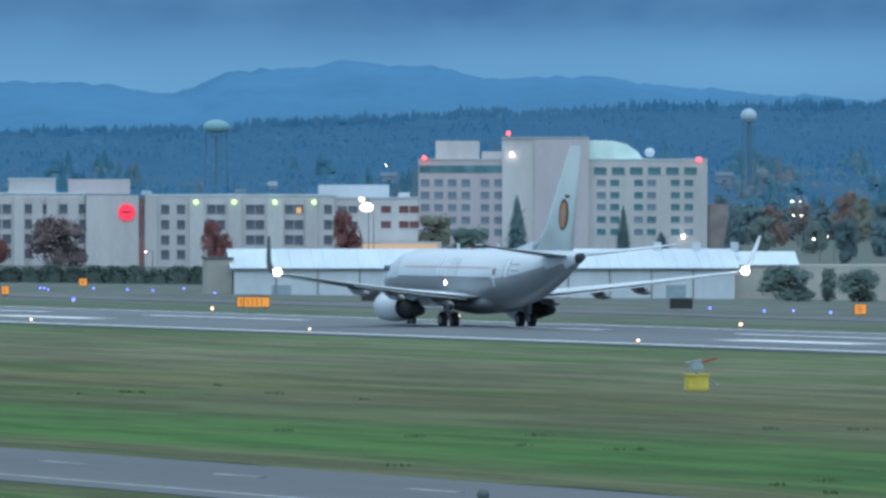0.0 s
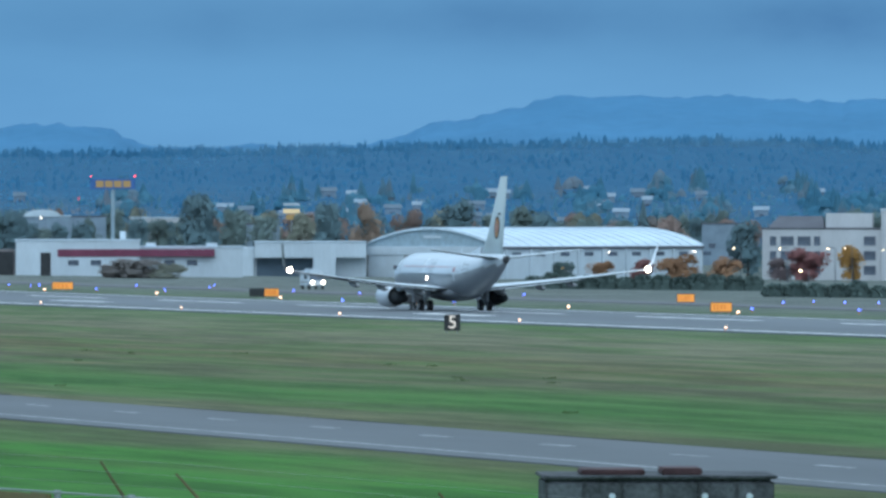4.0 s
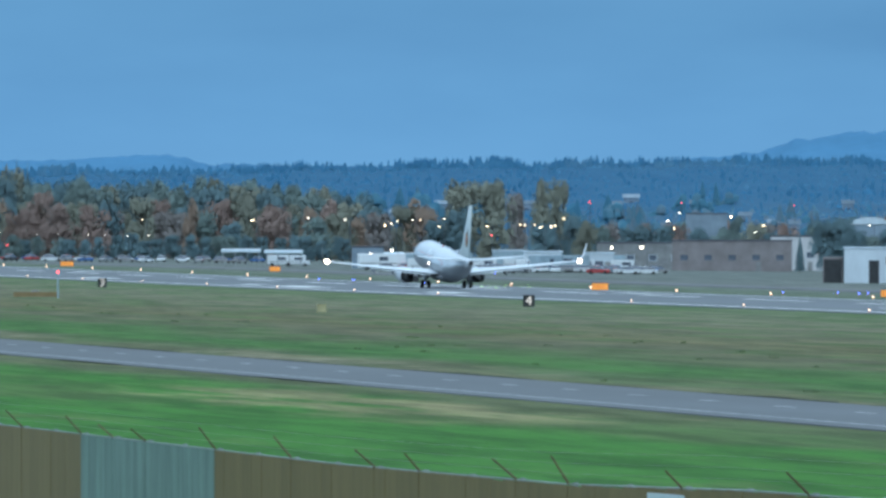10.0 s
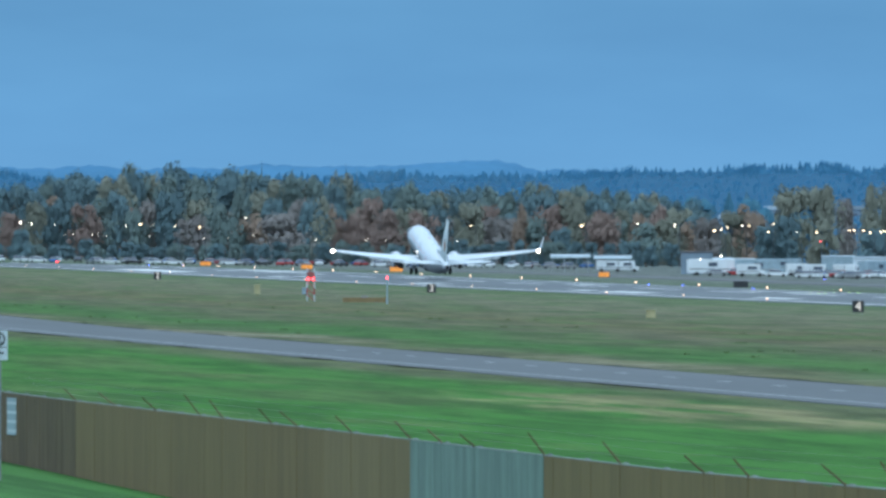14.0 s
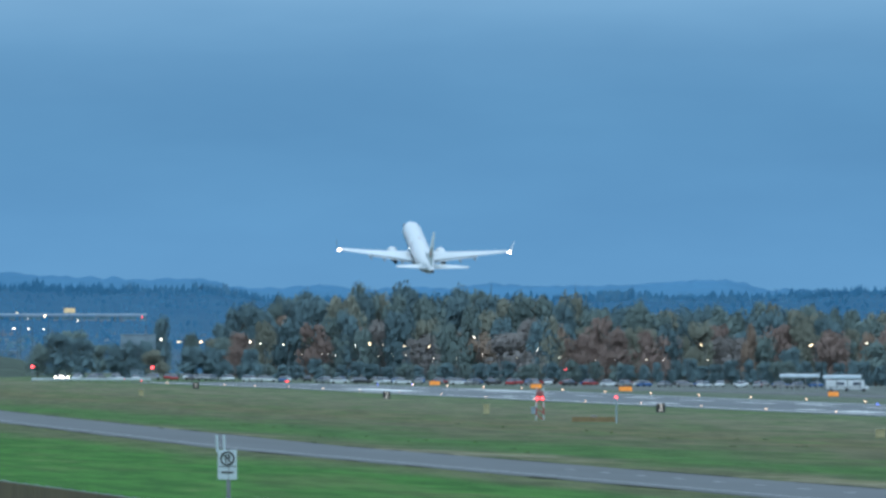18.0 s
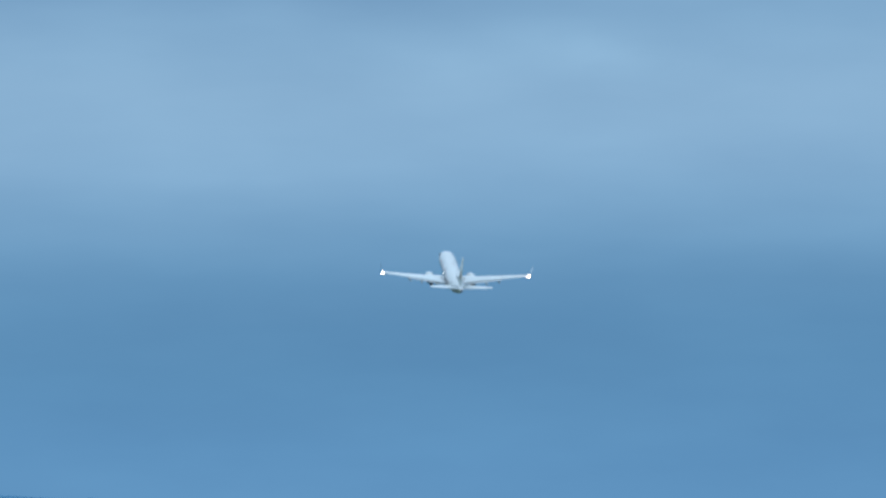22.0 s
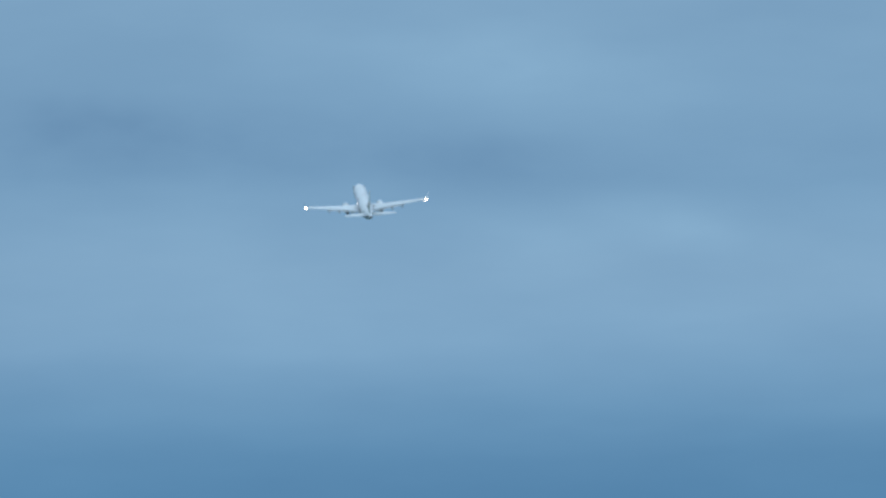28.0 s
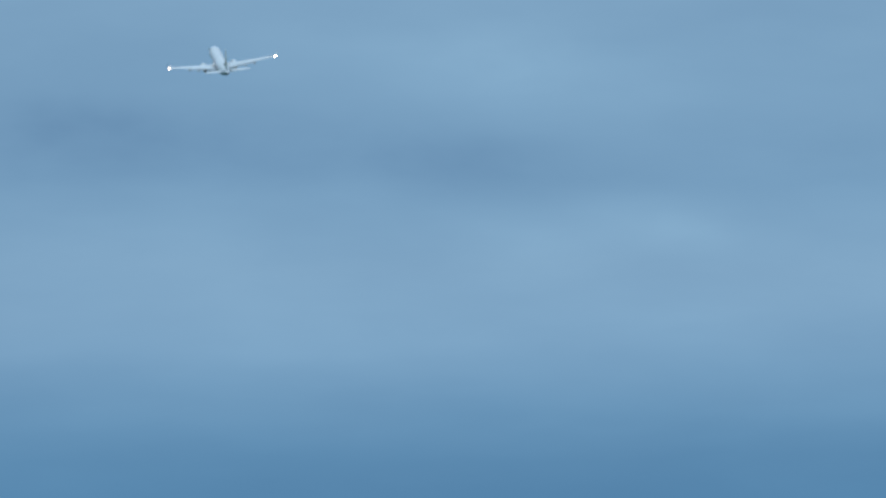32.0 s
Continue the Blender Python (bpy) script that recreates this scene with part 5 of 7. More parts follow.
def gull():
    """A white gull with raised wings; +y is the way it flies."""
    t = thing("gull", Matrix.Identity(4), "white gull flying past with raised wings", "bird")
    part("body", loft(bmesh.new(), [oval(y, z, r, r, 12) for y, z, r in ((0.15, 0.03, 0.012), (0.12, 0.025, 0.04), (0.05, 0.0, 0.062), (-0.05, -0.01, 0.058), (-0.13, 0.0, 0.03), (-0.18, 0.01, 0.012))]), M["white"], t, smooth=True)
    part("head", ball(bmesh.new(), (0, 0.15, 0.05), 0.036, 10), M["white"], t, smooth=True)
    part("beak", rod(bmesh.new(), (0, 0.18, 0.045), (0, 0.225, 0.035), 0.012, 0.003, 6), M["yellow"], t)
    part("tail", loft(bmesh.new(), [[(-0.02, -0.15, 0.015), (0.02, -0.15, 0.015), (0.02, -0.15, 0.005), (-0.02, -0.15, 0.005)], [(-0.05, -0.26, 0.014), (0.05, -0.26, 0.014), (0.05, -0.26, 0.008), (-0.05, -0.26, 0.008)]]), M["white"], t)
    for s in (-1, 1):
        part("wing", loft(bmesh.new(), [foil(0.10, -0.06, s * 0.03, 0.03, 0.02), foil(0.12, -0.05, s * 0.10, 0.13, 0.018), foil(0.09, -0.05, s * 0.15, 0.21, 0.012), foil(0.0, -0.06, s * 0.17, 0.28, 0.006)]), M["white"], t, smooth=True)
    return t


bird = gull()


# ---------------------------------------------------------------- distance: hills and woods
def curve_at(pts, b):
    for (a, za), (c, zc) in zip(pts, pts[1:]):
        if b <= c:
            k = min(1, max(0, (b - a) / (c - a)))
            k = k * k * (3 - 2 * k)
            return za + (zc - za) * k
    return pts[-1][1]


HILLS = ((1.753, 60), (4.243, 41.61), (5.493, 39.04), (6.352, 34.66), (8.226, 35.43), (8.507, 38.76), (8.789, 37.22), (9.039, 33.38),
         (11.116, 30.66), (12.023, 38.86), (12.304, 45.27), (12.711, 48.61), (12.992, 46.81), (13.304, 38.35),
         (12.493, 47.94), (12.836, 48.71), (13.242, 37.68), (14.430, 38.71), (14.930, 49.74), (15.242, 56.15), (15.618, 60.76), (16.180, 61.53), (17.117, 58.71),
         (16.957, 59.96), (17.832, 60.47), (18.551, 55.85), (18.926, 65.34), (19.213, 66.70), (19.526, 68.76), (19.995, 67.22), (20.338, 61.32), (20.776, 62.86), (21.651, 55.93), (22.488, 51.32), (25.077, 48.75))
RIDGE = ((1.753, 42), (4.243, 32.46), (5.805, 30.86), (6.352, 26.71), (8.976, 28.09), (9.664, 29.92), (10.726, 31.76), (10.585, 29.78), (11.054, 31.39), (12.367, 32.30), (13.929, 33.22),
         (13.180, 33.31), (13.992, 33.77), (15.086, 36.06), (15.993, 36.98), (16.867, 37.44), (15.832, 34.65), (16.832, 36.49), (17.520, 34.20), (18.770, 35.57), (19.151, 38.62), (20.401, 42.29), (21.339, 45.04), (22.488, 45.50), (25.077, 46.87))


def slope(name, pts, r0, r1, foot, material, label, wob, seed, fine, steps, turn):
    """A wooded slope that climbs from r0 to its crest at r1 and falls behind."""
    bm = bmesh.new()
    noise.seed_set(seed)
    rows = []
    b = -3.0
    while b < 26:
        zt = curve_at(pts, b)
        row = []
        for k in range(steps + 1):
            f = k / steps
            r = r0 + (r1 - r0) * f
            z = foot + (zt - foot) * (f ** 0.8)
            z += wob * (noise.noise((b * 3.0, f * 6, seed)) + 0.6 * noise.noise((b * 14, f * 15, seed))) * (0.35 + 0.65 * f)
            z += fine * (noise.noise((b * 11, f * 34, seed)) + 0.5 * noise.noise((b * 28, f * 80, seed)))
            x, y = at(b, r)
            row.append(bm.verts.new((x, y, z)))
        x, y = at(b, r1 + 60)
        row.append(bm.verts.new((x, y, zt - 50)))
        rows.append(row)
        b += turn
    for a, c in zip(rows, rows[1:]):
        for i in range(len(a) - 1):
            bm.faces.new((a[i], a[i + 1], c[i + 1], c[i]))
    ob = new(name, mesh_of(name, bm, material, True))
    tagged(ob, label, "hill", kind="structure")


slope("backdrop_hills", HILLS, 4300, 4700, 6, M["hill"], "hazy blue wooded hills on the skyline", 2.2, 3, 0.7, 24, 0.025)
slope("backdrop_ridge", RIDGE, 3500, 4200, -5, M["hill2"], "wooded valley side tinted dark blue-green for haze", 0.5, 8, 0.9, 60, 0.02)


def fir_geometry(rnd, h, w, tiers, spikes):
    """Vertices and faces of a small fir: a spire of ragged drooping tiers."""
    vs, fs = [], []
    for k in range(tiers):
        f = k / tiers
        z0, z1 = h * (0.08 + 0.85 * f), h * min(1.0, 0.08 + 0.85 * f + 1.9 / tiers)
        r = w * (1 - f) ** 0.85 * rnd.uniform(0.8, 1.15) + 0.03 * w
        a0 = rnd.random() * 6.3
        c = len(vs)
        vs.append((0, 0, z1))
        for i in range(spikes * 2):
            a = a0 + math.pi * i / spikes
            q = r * (rnd.uniform(0.85, 1.2) if i % 2 else 0.5)
            vs.append((q * math.cos(a), q * math.sin(a), z0 + (0.0 if i % 2 else 0.05 * h) - 0.04 * h * rnd.random()))
        for i in range(spikes * 2):
            fs.append((c, c + 1 + i, c + 1 + (i + 1) % (spikes * 2)))
    return vs, fs


def far_woods(name, pts, r0, r1, foot, f0, f1, count, hmin, hmax, firs, material, label, seed, sunk=0.45, clumped=0, b0=-1.5, b1=24):
    """Small trees all over a slope, between two shares of its depth; firs and lumpy broadleaf crowns."""
    rnd = random.Random(seed)
    V, Fc = [], []
    for _ in range(count):
        b = rnd.uniform(b0, b1)
        f = rnd.uniform(f0, f1)
        group = noise.noise((b * 3.1, f * 3, seed)) + 0.6 * noise.noise((b * 9.0, f * 7, seed))
        if clumped and group < clumped:
            continue
        x, y = at(b, r0 + (r1 - r0) * f)
        zt = curve_at(pts, b)
        h = rnd.uniform(hmin, hmax) * (1 + 0.45 * group) * (1.35 if rnd.random() < 0.08 else 1)
        z = foot + (zt - foot) * f ** 0.8 - h + (1 - sunk) * (hmin + hmax) / 2 * rnd.uniform(0.7, 1.3) * (1 + 0.6 * group)
        if rnd.random() < firs:
            vs, fs = fir_geometry(rnd, h, h * rnd.uniform(0.2, 0.32), 4, 4)
        else:
            vs, fs = round_geometry(rnd, h * 0.9, h * rnd.uniform(0.34, 0.55))
        o = len(V)
        V += [(x + vx, y + vy, z + vz) for vx, vy, vz in vs]
        Fc += [tuple(o + i for i in f) for f in fs]
    me = bpy.data.meshes.new(name)
    me.from_pydata(V, [], Fc)
    me.materials.append(material)
    tagged(new(name, me), label, "trees", kind="stuff")


def round_geometry(rnd, h, w):
    """A ragged broadleaf crown of many small overlapping clumps."""
    vs, fs = [], []
    for _ in range(7):
        a, q, f = rnd.random() * 6.3, rnd.random() ** 0.5, rnd.random()
        c = (w * 0.72 * q * math.cos(a), w * 0.72 * q * math.sin(a), h * (0.15 + 0.72 * f * (1 - 0.4 * q)))
        s = w * rnd.uniform(0.3, 0.5)
        o = len(vs)
        for q, dz in ((1.0, -0.75), (0.8, 0.25)):
            for k in range(6):
                vs.append((c[0] + s * q * rnd.uniform(0.8, 1.15) * math.cos(k * 1.047), c[1] + s * q * math.sin(k * 1.047), c[2] + s * (dz + rnd.uniform(-0.15, 0.15))))
        vs.append((c[0], c[1], c[2] + s * rnd.uniform(0.7, 0.95)))
        for k in range(6):
            j = (k + 1) % 6
            fs += [(o + k, o + j, o + 6 + j, o + 6 + k), (o + 6 + k, o + 6 + j, o + 12)]
    return vs, fs


far_woods("ridge_woods", RIDGE, 3500, 4200, -5, 0.93, 1.0, 5200, 3.4, 7.2, 0.85, M["w_ridge"], "firs along the skyline ridge, haze-tinted dark blue", 5)
far_woods("upper_slope_woods", RIDGE, 3500, 4200, -5, 0.25, 0.95, 15000, 4.5, 8.0, 0.7, M["w_ridge"], "woods on the valley side, haze-tinted dark blue-green", 6, 0.72)
far_woods("lower_slope_woods", RIDGE, 3500, 4200, -5, 0.0, 0.4, 6500, 3.0, 6.5, 0.45, M["w_low"], "haze-muted green and brown woods on the valley floor", 9, 0.6)
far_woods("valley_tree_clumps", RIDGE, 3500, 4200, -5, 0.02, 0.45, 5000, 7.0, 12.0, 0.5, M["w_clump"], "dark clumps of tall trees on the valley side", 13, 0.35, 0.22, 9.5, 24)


# ---------------------------------------------------------------- buildings behind the airfield
def window(parent, cache, x, z, w, h, y=0.0, glass="glass", frame_mat="cream", split=1):
    """One window on the face at y: a shallow frame with a pane set in it."""
    key = (round(w, 2), round(h, 2), glass, frame_mat, split)
    if key not in cache:
        bm = bmesh.new()
        f = 0.12
        for a in ((-w / 2 - f, w / 2 + f, -0.05, 0.05, -h / 2 - f, -h / 2), (-w / 2 - f, w / 2 + f, -0.05, 0.05, h / 2, h / 2 + f), (-w / 2 - f, -w / 2, -0.05, 0.05, -h / 2, h / 2), (w / 2, w / 2 + f, -0.05, 0.05, -h / 2, h / 2)):
            box(bm, *a)
        for k in range(1, split):
            box(bm, -w / 2 + k * w / split - 0.05, -w / 2 + k * w / split + 0.05, -0.045, 0.05, -h / 2, h / 2)
        cache[key] = (mesh_of("window", bm, M[frame_mat]), mesh_of("pane", box(bmesh.new(), -w / 2, w / 2, -0.02, 0.04, -h / 2, h / 2), M[glass]))
    fr, pa = cache[key]
    ob = part("window", fr, None, parent)
    ob.location = (x, y, z)
    part("pane", pa, None, ob)


CACHE = {}


def wall_block(t, x0, x1, y0, y1, z0, z1, mt, name="wall", w=0.08):
    return part(name, bevelled(x0, x1, y0, y1, z0, z1, w), M[mt], t)


def roof_edge(t, x0, x1, y0, y1, z, mt="white", h=0.35):
    return part("parapet", bevelled(x0 - 0.15, x1 + 0.15, y0 - 0.15, y1, z, z + h, 0.05), M[mt], t)


def long_hotel():
    r = 1900
    t = thing("long_hotel", stand(18.526, r, z=0), "long five-storey cream hotel with window bays and a red round sign", "hotel")
    g = -6.5
    # end house with a dark roof
    ax0, ax1, az = -62.41, -40.64, 5.99
    wall_block(t, ax0, ax1, 1.5, 14, g, az, "cream")
    roof_edge(t, ax0, ax1, 1.5, 14, az, "darkroof", 0.3)
    part("roof", loft(bmesh.new(), [[(ax0 + 1, 2, az + 0.3), (-51.00, 2, az + 0.3), (-51.00, 13, az + 0.3), (ax0 + 1, 13, az + 0.3)], [(ax0 + 3, 4.5, 8.38), (-51.42, 4.5, 8.38), (-51.42, 10, 8.38), (ax0 + 3, 10, 8.38)]]), M["darkroof"], t)
    wall_block(t, -50.80, -42.19, 2.5, 12, az, 8.90, "cream", "penthouse")
    for zr in (3.82, 1.12, -1.57):
        for x, w in ((-60.44, 1.2), (-57.85, 2.4), (-54.74, 2.4), (-52.35, 1.2), (-42.71, 2.2)):
            window(t, CACHE, x, zr, w, 1.7, 1.45)
    # middle house with bays
    bx0, bx1, bz = -40.64, -15.55, 9.41
    wall_block(t, bx0, bx1, 1.0, 16, g, bz, "cream")
    roof_edge(t, bx0, bx1, 1.0, 16, bz)
    wall_block(t, -38.56, -32.34, 3, 9, bz, 10.87, "cream", "penthouse")
    wall_block(t, -29.54, -21.04, 2.5, 11, bz, 12.11, "cream", "penthouse")
    roof_edge(t, -29.54, -21.04, 2.5, 11, 12.11, "white", 0.3)
    for x in (-80, -22, 34, 66, 92, 130):
        wall_block(t, x * 0.1037 - 31.1 - 1.0, x * 0.1037 - 31.1 + 1.0, 0.2, 1.0, g, bz - 0.6, "cream", "bay")
    for zr in (6.72, 3.92, 1.23, -1.47):
        for x, w in ((-60, 1.3), (-44, 1.3), (-5, 1.3), (12, 1.6), (50, 2.2), (79, 1.4), (112, 1.5), (146, 1.4)):
            window(t, CACHE, x * 0.1037 - 31.1, zr, w, 1.75, 0.95)
    # stair tower with the sign
    wall_block(t, -18.66, -7.26, 2.5, 12, bz, 12.21, "pinkish", "tower")
    wall_block(t, -15.34, -5.70, -0.6, 15, g, 9.21, "cream")
    part("red_pier", bevelled(-5.49, -4.77, -0.2, 1.0, g, 8.59, 0.05), M["pierred"], t, "brick-red vertical strip")
    sg = part("round_sign", rod(bmesh.new(), (-7.88, -0.5, 6.10), (-7.88, -1.0, 6.10), 1.55, n=24), M["l_sign"], t, "glowing red round sign")
    part("sign_bar", bevelled(-8.71, -7.05, -1.08, -0.98, 5.99, 6.30, 0.03), M["red"], sg)
    # right house
    dx0, dx1, dz = -4.56, 30.27, 9.10
    wall_block(t, dx0, dx1, 0.6, 16, g, dz, "cream")
    roof_edge(t, dx0, dx1, 0.6, 16, dz)
    for a, c in ((256, 278), (335, 362), (403, 428), (472, 502), (540, 562)):
        wall_block(t, a * 0.1037 - 31.1, c * 0.1037 - 31.1, -0.1, 0.6, g, dz - 0.4, "cream", "bay")
    for zr in (6.62, 3.82, 1.02, -1.68):
        for x, w, n in ((292, 1.5, 1), (320, 1.5, 1), (382, 3.3, 2), (451, 3.4, 2), (520, 3.4, 2), (580, 1.5, 1)):
            window(t, CACHE, x * 0.1037 - 31.1, zr, w, 1.75, 0.55, split=n)
    part("lit_window", box(bmesh.new(), 524 * 0.1037 - 31.1, 533 * 0.1037 - 31.1, 0.45, 0.52, 5.89, 7.03), M["l_win"], t, "window lit orange")
    for x, y in ((346, 356), (414, 356), (486, 358), (555, 358)):
        part("roof_lamp", ball(bmesh.new(), (x * 0.1037 - 31.1, -0.4, 7.96), 0.4, 8), M["l_green"], t, "greenish wall lamp")
    # annex
    ex0, ex1, ez = 30.27, 45.61, 8.59
    wall_block(t, ex0, ex1, 2, 14, g, ez, "cream")
    roof_edge(t, ex0, ex1, 2, 14, ez)
    wall_block(t, 27.47, 40.43, 8, 18, 8.59, 11.18, "white", "penthouse")
    wall_block(t, 42.09, 44.16, 4, 8, ez, 9.73, "white", "roof_unit")
    for zr in (6.62, 3.82):
        for x in (606, 624, 683, 715, 733):
            window(t, CACHE, x * 0.1037 - 31.1, zr, 1.8, 1.3, 1.95, "redglass" if x > 660 else "glass")
    # porch; its front panel glows in place of floodlight falling on it
    wall_block(t, 31.62, 49.76, -6, 1.5, g, 0.71, "cream", "porch")
    part("porch_front_glow", bevelled(32.34, 48.93, -6.3, -6.05, -0.74, 0.29, 0.05), M["porch_glow"], t, "porch front glowing warm as if floodlit")


long_hotel()


def tall_hotel():
    r = 2440
    t = thing("tall_hotel", stand(20.698, r, z=0), "pale seven-storey hotel with a plain tower, teal windows and glass roof", "hotel")
    g = -8
    k = r / 18328
    X = lambda p: (p - 995) * k
    zt = 17.37
    wall_block(t, X(740), X(893), 2, 22, g, zt, "pinkish")
    roof_edge(t, X(740), X(893), 2, 22, zt, "cream", 0.4)
    wall_block(t, X(770), X(848), 6, 14, zt, 22.03, "cream", "penthouse")
    wall_block(t, X(852), X(888), 7, 14, zt, 19.50, "cream", "penthouse")
    part("glass_band", box(bmesh.new(), X(742), X(891), 1.9, 1.98, 14.44, 16.18), M["teal"], t, "teal glass band")
    for zr in (12.05, 9.12, 6.19, 3.26, 0.33):
        for p in (752, 776, 800, 824, 858, 882):
            window(t, CACHE, X(p), zr, 2.0, 1.7, 1.95, "paleglass", "pinkish")
    wall_block(t, X(888), X(945), 0.5, 20, g, 22.70, "cream", "tower")
    wall_block(t, X(945), X(1042), 0, 21, g, 22.57, "pinkish", "tower")
    roof_edge(t, X(888), X(1042), 0, 20, 22.57, "cream", 0.3)
    wall_block(t, X(1040), X(1252), 1.5, 22, g, zt, "cream")
    roof_edge(t, X(1040), X(1252), 1.5, 22, zt, "white", 0.4)
    for p in (1062, 1094, 1126, 1158, 1190, 1222):
        window(t, CACHE, X(p), 14.84, 3.0, 1.8, 1.45, "teal", "cream")
    for zr in (12.05, 9.12, 6.32, 3.39, 0.47):
        for i, p in enumerate((1064, 1088, 1130, 1153, 1195, 1219)):
            window(t, CACHE, X(p), zr, 2.1, 1.55, 1.45, "teal" if (i * 7 + int(zr * 3)) % 3 else "paleglass", "cream")
    # curved glass roof between tower and wing
    rings = []
    for x, f in ((X(1042), 1.0), (X(1085), 0.97), (X(1110), 0.8), (X(1128), 0.45), (X(1140), 0.02)):
        zz = zt + (22.17 - zt) * f
        rings.append([(x, 4, zt), (x, 5, zz), (x, 14, zz), (x, 15, zt)])
    part("glass_roof", loft(bmesh.new(), rings), M["greenglass"], t, "pale green curved glass roof")
    part("roof_dish", ball(bmesh.new(), (X(1150), 6, 19.24), 1.2, 10), M["white"], t)
    for p, y in ((751, 18.04), (900, 23.76), (1237, 17.64)):
        part("red_beacon", ball(bmesh.new(), (X(p), 1, y), 0.48, 8), M["l_red"], t, "glowing red roof beacon")
    part("wall_lamp", ball(bmesh.new(), (X(906), -0.2, 18.57), 0.45, 8), M["l_white"], t)
    part("wall_lamp", ball(bmesh.new(), (X(1209), 0, -0.60), 0.4, 8), M["l_white"], t)
    wall_block(t, X(1254), X(1290), 6, 20, g, 6.99, "brown", "annex")


tall_hotel()


def warehouse():
    r = 1150
    t = thing("warehouse", stand(20.276, r, 4, z=0), "long low white metal warehouse with a pale ribbed roof", "warehouse")
    k = r / 18328
    X = lambda p: (p - 860) * k
    g = ground(*at(20.276, r)) - 1.2
    x0, x1 = X(414), X(1302)
    ze, zr = 1.30, 3.37
    wall_block(t, x0, x1, 0, 16, g, ze, "white")
    part("eave", bevelled(x0 - 0.4, x1 + 0.4, -0.4, -0.05, ze - 0.28, ze - 0.02, 0.03), M["grey"], t)
    part("roof", loft(bmesh.new(), [[(x, -0.6, ze), (x, 8, zr), (x, 16.6, ze), (x, 16.6, ze - 0.1), (x, 8, zr - 0.12), (x, -0.6, ze - 0.1)] for x in (x0 - 0.5, x1 + 0.5)]), M["roofwhite"], t)
    n = 44
    for i in range(n + 1):
        x = x0 + (x1 - x0) * i / n
        part("roof_seam", loft(bmesh.new(), [[(x - 0.05, -0.6, ze + 0.0), (x + 0.05, -0.6, ze), (x, -0.6, ze + 0.07)], [(x - 0.05, 8, zr), (x + 0.05, 8, zr), (x, 8, zr + 0.07)]]), M["roofwhite"], t)
    for i in range(1, 12):
        x = x0 + (x1 - x0) * i / 12
        part("downpipe", rod(bmesh.new(), (x, -0.12, g), (x, -0.12, ze - 0.2), 0.08, n=6), M["grey"], t)
    for p in (480, 640, 1180):
        part("door", bevelled(X(p), X(p) + 2.2, -0.08, 0.02, g, g + 2.5, 0.02), M["palebox"], t)
    for p in (1175, 1245, 1313):
        wall_block(t, X(p) - 0.4, X(p) + 0.4, 7, 8.4, zr - 0.4, zr + 0.75, "white", "roof_vent", 0.04)
    # lower wings at both ends
    wall_block(t, X(366), x0 - 0.1, 2, 12, g, 2.24, "tanwall")
    roof_edge(t, X(366), x0 - 0.1, 2, 12, 2.24, "darkroof", 0.2)
    wall_block(t, x1 + 0.2, X(1600), 5, 16, g, 1.55, "tanwall")
    part("blue_roof", loft(bmesh.new(), [[(x, 4.6, 1.55), (x, 10, 3.06), (x, 16.5, 1.55)] for x in (x1 + 0.1, X(1425))]), M["roofwhite"], t)


warehouse()


